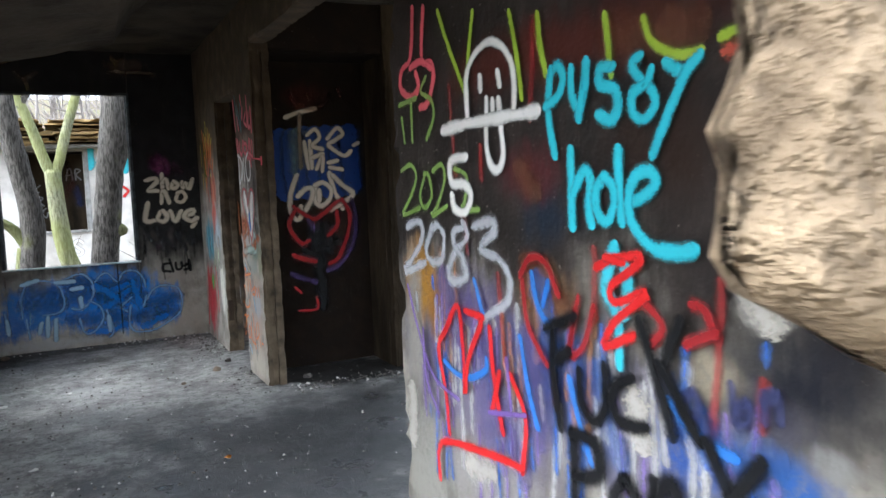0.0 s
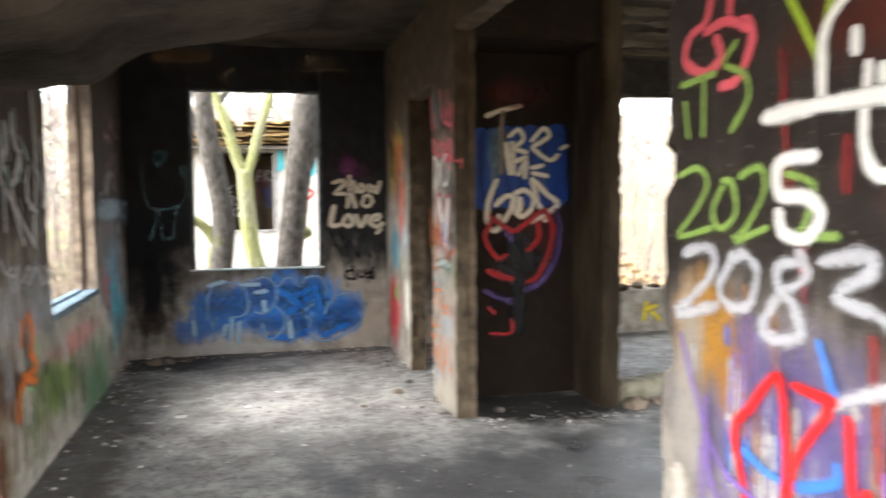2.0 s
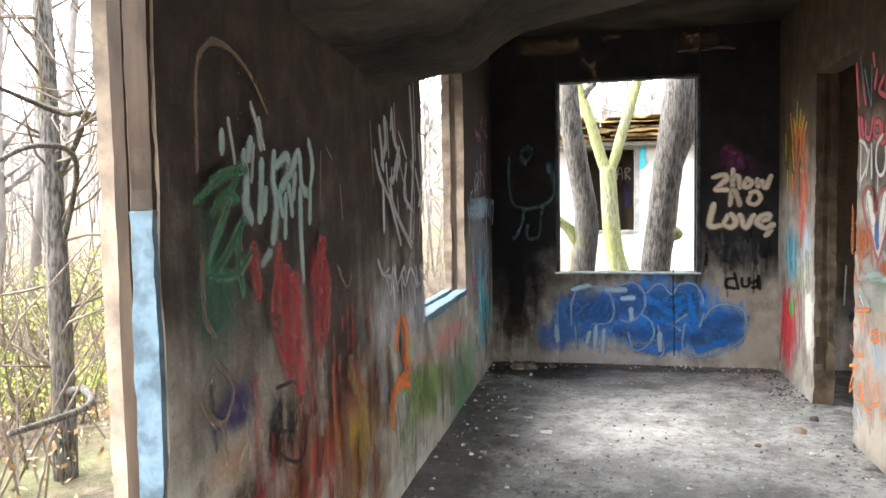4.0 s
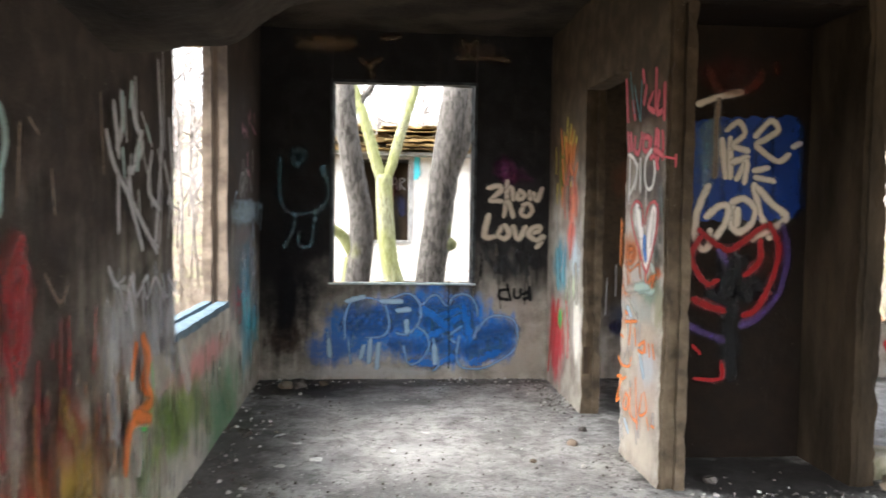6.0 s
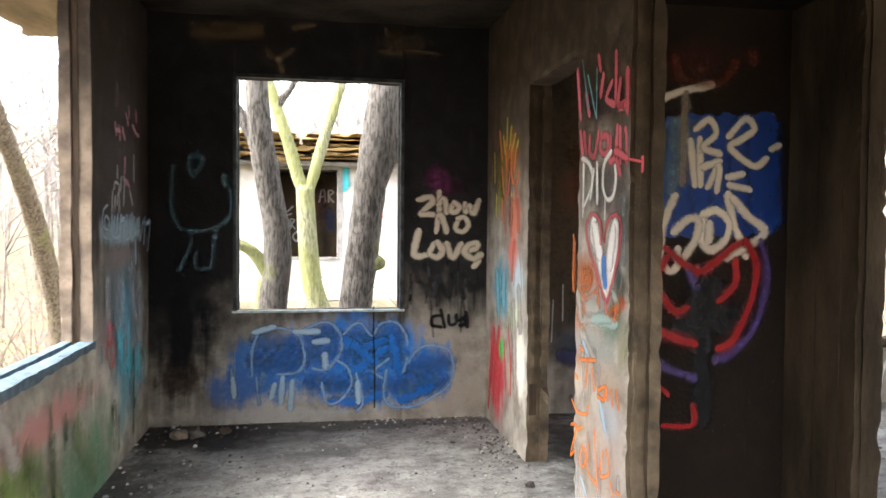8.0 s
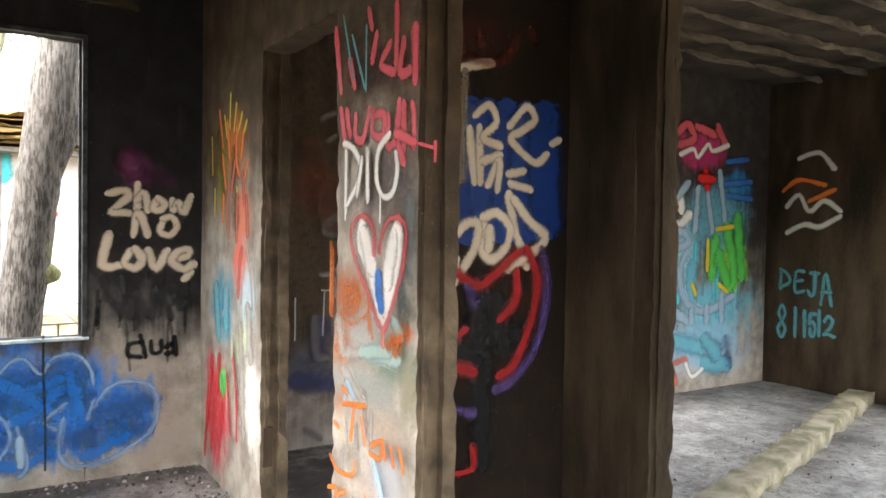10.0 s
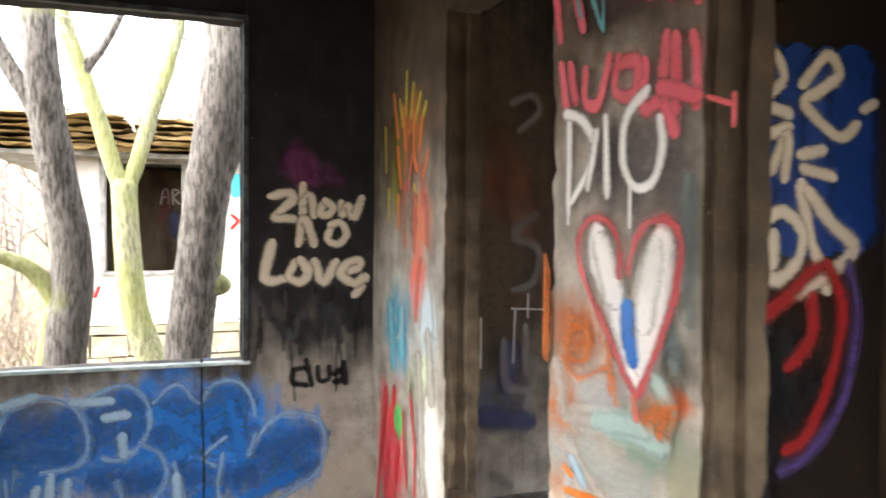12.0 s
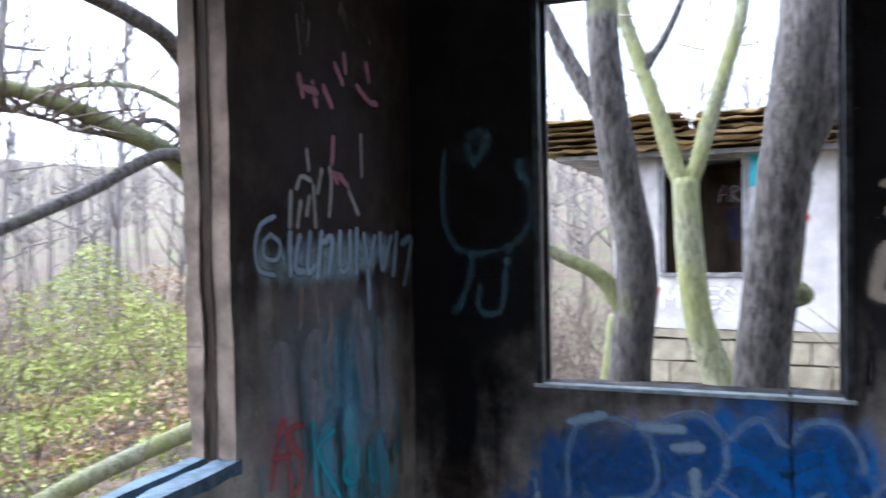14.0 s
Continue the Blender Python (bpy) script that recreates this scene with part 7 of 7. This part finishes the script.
# dark panel and inner walls; the hut's interior shade is in their colour
hut_inner = mesh_object("shaded_inner_wall", *(lambda st: (
    rough_box((-0.5, HY + 1.2, 0.2), (1.9, HY + 1.4, 2.4), 0.3, 0.006, 0.02, "", st),
    rough_box((-0.5, HY + 3.4, 0.2), (4.48, HY + 3.6, 2.75), 0.3, 0.006, 0.02, "", st),
    rough_box((-0.5, HY + 0.2, 0.2), (-0.42, HY + 3.4, 2.75), 0.3, 0.006, 0.02, "", st),
    rough_box((1.9, HY + 0.2, 0.2), (2.0, HY + 3.4, 2.75), 0.3, 0.006, 0.02, "", st), st)[-1])(([], [])), M_SOOT_AND_SHADE, hut)
hut_floor = mesh_object("floor_slab", *rough_box((-0.62, HY, 0.08), (4.6, HY + 3.6, 0.2), 0.3), M_HUT_BASE, hut)
for course in range(5):
    z0 = 0.07 - 0.3 * (course + 1)
    for k in range(11):
        x0 = -0.62 + 0.48 * k - (0.24 if course % 2 else 0)
        b = mesh_object("block", *rough_box((max(-0.6, x0), HY + 0.02, z0 + 0.015), (x0 + 0.465, HY + 0.32, z0 + 0.3), 0.16, 0.01, 0.02), M_HUT_BASE, hut)
store = ([], [])
for lo, hi in (((-0.02, HY - 0.03, 0.88), (1.06, HY + 0.1, 0.93)), ((-0.03, HY - 0.03, 0.93), (0.04, HY + 0.1, 2.44)), ((1.0, HY - 0.03, 0.93), (1.09, HY + 0.1, 2.44)), ((0.04, HY - 0.03, 2.38), (1.0, HY + 0.1, 2.44))):
    rough_box(lo, hi, 0.2, 0.003, 0.008, "", store)
mesh_object("window_surround", *store, M_HUT_GREY, hut)
roof_rng = random.Random(5)
for layer in range(6):
    z = 2.5 + 0.07 * layer
    out_y = HY - 0.55 - 0.07 * layer
    for k in range(6):
        x0 = -1.55 + 1.07 * k + roof_rng.uniform(-0.08, 0.08) - 0.03 * layer
        st = rough_box((x0, out_y + roof_rng.uniform(-0.08, 0.08), z + roof_rng.uniform(-0.015, 0.015)), (x0 + 1.04, HY + 3.9, z + 0.055), 0.13, 0.02, 0.09)
        mesh_object("roof_board", *st, M_ROOF, hut)
mesh_object("roof_slab", *rough_box((-1.3, HY - 0.35, 2.42), (4.9, HY + 3.9, 2.5), 0.3, 0.01, 0.03), M_HUT_GREY, hut)
draw(hut_inner, "graffiti_word", "pale", 0.035, "hut_in", [[(0.71, 1.88), (0.75, 2.08), (0.8, 2.08), (0.82, 1.88)], [(0.72, 1.97), (0.81, 1.98)], [(0.88, 1.88), (0.88, 2.08), (0.97, 2.06), (0.89, 1.98), (0.97, 1.88)]], "pale sprayed letters inside the hut")
draw(hut_inner, "graffiti_word", "pale", 0.035, "hut_in", [[(0.1, 1.66), (0.24, 1.79)], [(0.12, 1.62), (0.21, 1.66)], [(0.1, 1.42), (0.14, 1.57), (0.18, 1.39)], [(0.21, 1.41), (0.2, 1.56), (0.27, 1.54), (0.22, 1.47), (0.28, 1.39)], [(0.31, 1.34), (0.24, 1.25), (0.31, 1.16), (0.34, 1.25)]], "pale sprayed letters inside the hut")
draw(hut_inner, "graffiti_figure", "dark_rust", 0.109, "hut_in", [[(0.75, 2.21), (0.82, 1.84)], [(0.77, 1.79), (0.7, 1.59)]], "dark red sprayed shape inside the hut")
draw(hut_inner, "graffiti_fill", "ink_blue", 0.149, "hut_in", [[(0.89, 1.71), (0.93, 1.42)]], "dark blue sprayed haze inside the hut")
for mark in (("M", 0.0, 0.5, 0.22, 0.76), ("E", 0.55, 0.48, 0.70, 0.74), ("S", 0.73, 0.46, 0.9, 0.74)):
    write(hut_wall, "letter", "white", 0.06, "hut", [mark], "white sprayed letter")
for line in ([(1.12, 2.1), (1.12, 2.38)], [(1.72, 2.02), (1.72, 2.2)]):
    draw(hut_wall, "paint_mark", "turquoise", 0.16, "hut", [line], "turquoise paint block")
for line in ([(1.66, 1.7), (1.74, 1.62), (1.66, 1.52)], [(-0.08, 0.6), (-0.04, 0.72)]):
    draw(hut_wall, "paint_mark", "red", 0.05, "hut", [line], "red sprayed mark")

# ---- window frames, tracks and sills ----
window_1 = tagged(new("window_1"), "empty steel window frame in the sooty wall", "window", kind="structure")
for name, lo, hi, mat in (
        ("frame_bar", (WIN_X0 - 0.012, BACK - 0.014, SILL), (WIN_X0 + 0.016, BACK + 0.03, HEAD), M_FRAME),
        ("frame_bar", (WIN_X1 - 0.016, BACK - 0.014, SILL), (WIN_X1 + 0.012, BACK + 0.03, HEAD), M_FRAME),
        ("frame_bar", (WIN_X0 - 0.012, BACK - 0.014, HEAD - 0.012), (WIN_X1 + 0.012, BACK + 0.03, HEAD + 0.014), M_FRAME),
        ("window_sill", (WIN_X0 - 0.02, BACK - 0.02, SILL - 0.010), (WIN_X1 + 0.02, BACK + 0.035, SILL + 0.007), M_SILL),
        ("frame_bar", (WIN_X0, BACK + 0.13, SILL), (WIN_X0 + 0.02, BACK + 0.16, HEAD), M_FRAME),
        ("frame_bar", (WIN_X1 - 0.02, BACK + 0.13, SILL), (WIN_X1, BACK + 0.16, HEAD), M_FRAME)):
    bm = bmesh.new()
    bar(bm, lo, hi, 0.003)
    part(name, bm, mat, window_1)

window_2 = tagged(new("window_2"), "empty side window with a rusty track and light blue painted sill", "window", kind="structure")
store = ([], [])
rough_box((LEFT - 0.16, LW0 - 0.01, SILL - 0.04), (LEFT - 0.105, LW1 + 0.01, SILL + 0.015), 0.05, 0.004, 0.012, "", store)
mesh_object("window_sill", *store, M_BLUE, window_2)
store = ([], [])
rough_box((LEFT - 0.075, LW0 - 0.01, SILL - 0.04), (LEFT + 0.012, LW1 + 0.02, SILL + 0.012), 0.05, 0.004, 0.012, "", store)
mesh_object("window_sill", *store, M_BLUE, window_2)
for y0, y1 in ((LW1 - 0.006, LW1 + 0.004), (LW0 - 0.004, LW0 + 0.006)):
    mesh_object("window_track", *rough_box((LEFT - 0.10, y0, SILL), (LEFT - 0.065, y1, 2.93), 0.08, 0.003, 0.01), M_TRACK, window_2)
    mesh_object("frame_post", *rough_box((LEFT - 0.165, y0 - (0.012 if y0 > 7 else 0), SILL), (LEFT - 0.1, y1 + (0 if y0 > 7 else 0.012), 2.93), 0.06, 0.004, 0.018), M_END_PALE, window_2)

door_1 = tagged(new("door_1"), "wide side opening with a blue painted jamb strip", "door", kind="structure")
mesh_object("jamb_strip", *rough_box((LEFT - 0.075, DOOR_EDGE - 0.02, 0.0), (LEFT - 0.005, DOOR_EDGE + 0.01, 1.52), 0.05, 0.003, 0.012), M_BLUE, door_1)
mesh_object("jamb_strip", *rough_box((LEFT - 0.07, DOOR_EDGE - 0.016, 1.52), (LEFT - 0.008, DOOR_EDGE + 0.01, 2.6), 0.05, 0.003, 0.012), M_TRACK, door_1)
mesh_object("jamb_groove", *rough_box((LEFT - 0.115, DOOR_EDGE - 0.008, 0.0), (LEFT - 0.078, DOOR_EDGE + 0.01, 2.6), 0.05, 0.002, 0.004), M_TRACK, door_1)

# door stops cast on the ends of the piers
trim = tagged(new("trim_1"), "chipped concrete door stops on the pier ends", "trim", kind="structure")
for lo, hi in (((2.035, 6.468, 0.0), (2.098, 6.505, 2.6)), ((1.965, 6.482, 0.0), (2.0, 6.505, 2.6)), ((2.035, 8.03, 0.0), (2.098, 8.065, 2.38)), ((1.968, 8.045, 0.25), (2.005, 8.065, 2.38))):
    mesh_object("door_stop", *rough_box(lo, hi, 0.06, 0.004, 0.016), M_END, trim)
# dark plate in place of a square hole, its shade put into the colour
mesh_object("slot_shade_plate", *rough_box((1.965, 8.036, 0.30), (2.015, 8.05, 0.50), 0.06, 0.001, 0.002), M_TRACK, trim)
mesh_object("board_mark", *rough_box((3.04, 6.6, 0.0), (3.052, 6.66, TOP - 0.05), 0.08, 0.004, 0.01), M_SOOT_AND_SHADE, trim)
mesh_object("board_mark", *rough_box((3.042, 6.78, 0.0), (3.052, 6.88, TOP - 0.05), 0.08, 0.004, 0.01), M_SOOT_AND_SHADE, trim)
mesh_object("board_mark", *rough_box((3.08, 6.488, 0.0), (3.15, 6.503, TOP - 0.05), 0.08, 0.004, 0.01), M_SOOT_AND_SHADE, trim)

# flaking joists under the ceiling of the room beyond
M_RIB = plain("flaking_rib", (0.02, 0.017, 0.014), (0.20, 0.17, 0.135), 5.0, 0.95, (0.4, 1, 1), 0.7, 0.02)
trim_2 = tagged(new("trim_2"), "flaking ribs under the sooty ceiling of the next room", "trim", kind="structure")
for k in range(12):
    y0 = 4.2 + 0.4 * k
    mesh_object("ceiling_rib", *rough_box((2.2, y0, TOP - 0.07), (7.64, y0 + 0.07, TOP + 0.0), 0.12, 0.012, 0.05), M_RIB, trim_2)

# fallen kerb across the room beyond
kerb_store = ([], [])
rough_box((-0.05, -0.11, -0.02), (4.55, 0.11, 0.13), 0.06, 0.015, 0.05, "", kerb_store)
kerb = tagged(mesh_object("concrete_kerb", *kerb_store, M_MOSS_CURB, smooth=True), "mossy broken concrete kerb lying across the floor", "kerb")
kerb.matrix_world = pose(3.24, 6.68, 0, 0, 0, 18.5)

# broken stones on the low sill
sill_rng = random.Random(9)


def stone(name, at, size, mat, label, seed, category="rubble", squash=0.7):
    rng = random.Random(seed)
    bm = bmesh.new()
    bmesh.ops.create_icosphere(bm, subdivisions=2, radius=1.0)
    shift = Vector((seed * 1.7, seed * 0.9, 0))
    for v in bm.verts:
        v.co *= 1 + 0.55 * noise.noise(v.co * 1.4 + shift) + 0.2 * noise.noise(v.co * 4 + shift)
        v.co = Vector((v.co.x * size, v.co.y * size * rng.uniform(0.95, 1.05), max(v.co.z, -0.45) * size * squash))
    low = min(v.co.z for v in bm.verts)
    for v in bm.verts:
        v.co.z -= low
    ob = part(name, bm, mat, None, label)
    ob.matrix_world = pose(*at, 0, 0, rng.uniform(0, 360))
    return tagged(ob, "", category, group="loose rubble")


for k in range(12):
    stone("sill_stone", (3.65 + 0.2 * k, BACK + 0.1 + sill_rng.uniform(-0.02, 0.02), 0.47), sill_rng.uniform(0.06, 0.11), M_SOOT_AND_SHADE, "broken dark stone on the low sill", 70 + k)

# ---- litter on the floor ----
M_PALE_BIT = plain("pale_chip", (0.35, 0.33, 0.30), (0.72, 0.70, 0.66), 20.0)
M_DARK_BIT = plain("dark_chip", (0.045, 0.04, 0.036), (0.2, 0.18, 0.16), 20.0)
M_PAPER = plain("dirty_paper", (0.5, 0.49, 0.46), (0.8, 0.79, 0.76), 15.0)
M_LEAF = plain("orange_dead_leaf", (0.38, 0.13, 0.02), (0.62, 0.25, 0.05), 25.0)
litter_rng = random.Random(77)


def crumbs(name, count, mat, label, size, spread):
    store = ([], [])
    for _ in range(count):
        x, y = spread()
        s = size * litter_rng.uniform(0.35, 1.0) ** 1.5
        c = Vector((x, y, s * 0.3))
        base = len(store[0])
        for d in ((1, 0, -0.4), (-0.3, 0.9, -0.4), (-0.7, -0.7, -0.4), (0.5, 0.4, 0.5), (-0.5, 0.1, 0.55), (0.1, -0.6, 0.4)):
            j = Vector((litter_rng.uniform(0.6, 1.3), litter_rng.uniform(0.6, 1.3), litter_rng.uniform(0.5, 1.3)))
            store[0].append((c + Vector((d[0] * j.x, d[1] * j.y, d[2] * j.z)) * s)[:])
        a = base
        for f in ((0, 2, 1), (3, 4, 5), (0, 1, 3), (1, 4, 3), (1, 2, 4), (2, 5, 4), (2, 0, 5), (0, 3, 5)):
            store[1].append(tuple(a + i for i in f))
    return tagged(mesh_object(name, *store, mat), label, "rubble", kind="stuff")


def along_walls():
    side = litter_rng.random()
    if side < 0.3:
        return LEFT + abs(litter_rng.gauss(0, 0.28)), litter_rng.uniform(3.9, 9.1)
    if side < 0.5:
        return litter_rng.uniform(LEFT, RIGHT), BACK - abs(litter_rng.gauss(0, 0.15))
    if side < 0.75:
        return RIGHT - abs(litter_rng.gauss(0, 0.14)), litter_rng.choice((litter_rng.uniform(6.3, 7.3), litter_rng.uniform(7.9, 9.1), litter_rng.uniform(1.2, 3.8)))
    if side < 0.9:
        return litter_rng.uniform(2.1, 3.3), 6.33 + litter_rng.gauss(0, 0.09)
    return litter_rng.uniform(3.2, 6.5), 6.7 + (litter_rng.random()) * 1.2 + litter_rng.gauss(0, 0.15)


def anywhere():
    return litter_rng.uniform(LEFT + 0.05, RIGHT - 0.05) if litter_rng.random() < 0.75 else litter_rng.uniform(RIGHT, 6.5), litter_rng.uniform(1.2, 9.1)


crumbs("dark_rubble", 1100, M_DARK_BIT, "dark crumbs of burnt plaster along the walls", 0.016, along_walls)
crumbs("dark_crumbs", 1300, M_DARK_BIT, "scattered dark crumbs on the floor", 0.012, anywhere)
crumbs("pale_rubble", 260, M_PALE_BIT, "pale chips of plaster along the walls", 0.020, along_walls)
crumbs("pale_crumbs", 420, M_PALE_BIT, "scattered pale chips on the floor", 0.011, anywhere)


def flat_scrap(name, at, size, mat, label, category, seed):
    rng = random.Random(seed)
    bm = bmesh.new()
    n = 7
    ring = [bm.verts.new((math.cos(2 * math.pi * k / n) * size * rng.uniform(0.6, 1.2), math.sin(2 * math.pi * k / n) * size * rng.uniform(0.5, 1.0), rng.uniform(0.003, 0.014))) for k in range(n)]
    mid = bm.verts.new((0, 0, 0.012))
    for k in range(n):
        bm.faces.new((mid, ring[k], ring[(k + 1) % n]))
    made = bmesh.ops.extrude_face_region(bm, geom=bm.faces[:])
    for v in (e for e in made["geom"] if isinstance(e, bmesh.types.BMVert)):
        v.co.z += 0.002
    ob = part(name, bm, mat, None, label)
    ob.matrix_world = pose(*at, 0, 0, rng.uniform(0, 360))
    return tagged(ob, "", category)


flat_scrap("dead_leaf", (1.36, 5.05, 0.0), 0.028, M_LEAF, "curled orange dead leaf on the dirty floor", "leaf", 1)
for k, (x, y, s) in enumerate(((0.35, 5.44, 0.03), (-0.05, 7.37, 0.04), (0.09, 7.06, 0.05), (-0.1, 6.95, 0.035), (0.77, 7.57, 0.03), (0.55, 7.2, 0.025), (-0.18, 7.55, 0.04), (0.4, 4.6, 0.03), (-0.25, 6.6, 0.03), (0.9, 6.2, 0.02))):
    tagged(flat_scrap("paper_scrap", (x, y, 0.0), s, M_PAPER, "torn dirty white scrap on the concrete floor", "scrap", 20 + k), group="scraps on the floor")
for k, (x, y, s) in enumerate(((-0.41, 7.58, 0.045), (1.38, 6.98, 0.02), (-0.3, 8.9, 0.06), (-0.2, 8.95, 0.07), (0.0, 8.98, 0.04), (1.7, 7.3, 0.035), (1.85, 7.6, 0.03), (3.3, 6.45, 0.08), (3.5, 6.5, 0.05), (2.3, 6.6, 0.04))):
    stone("rubble_stone", (x, y, 0.0), s, M_JAMB if k % 3 else M_DARK_BIT, "rough chunk of broken plaster on the floor", 120 + k)
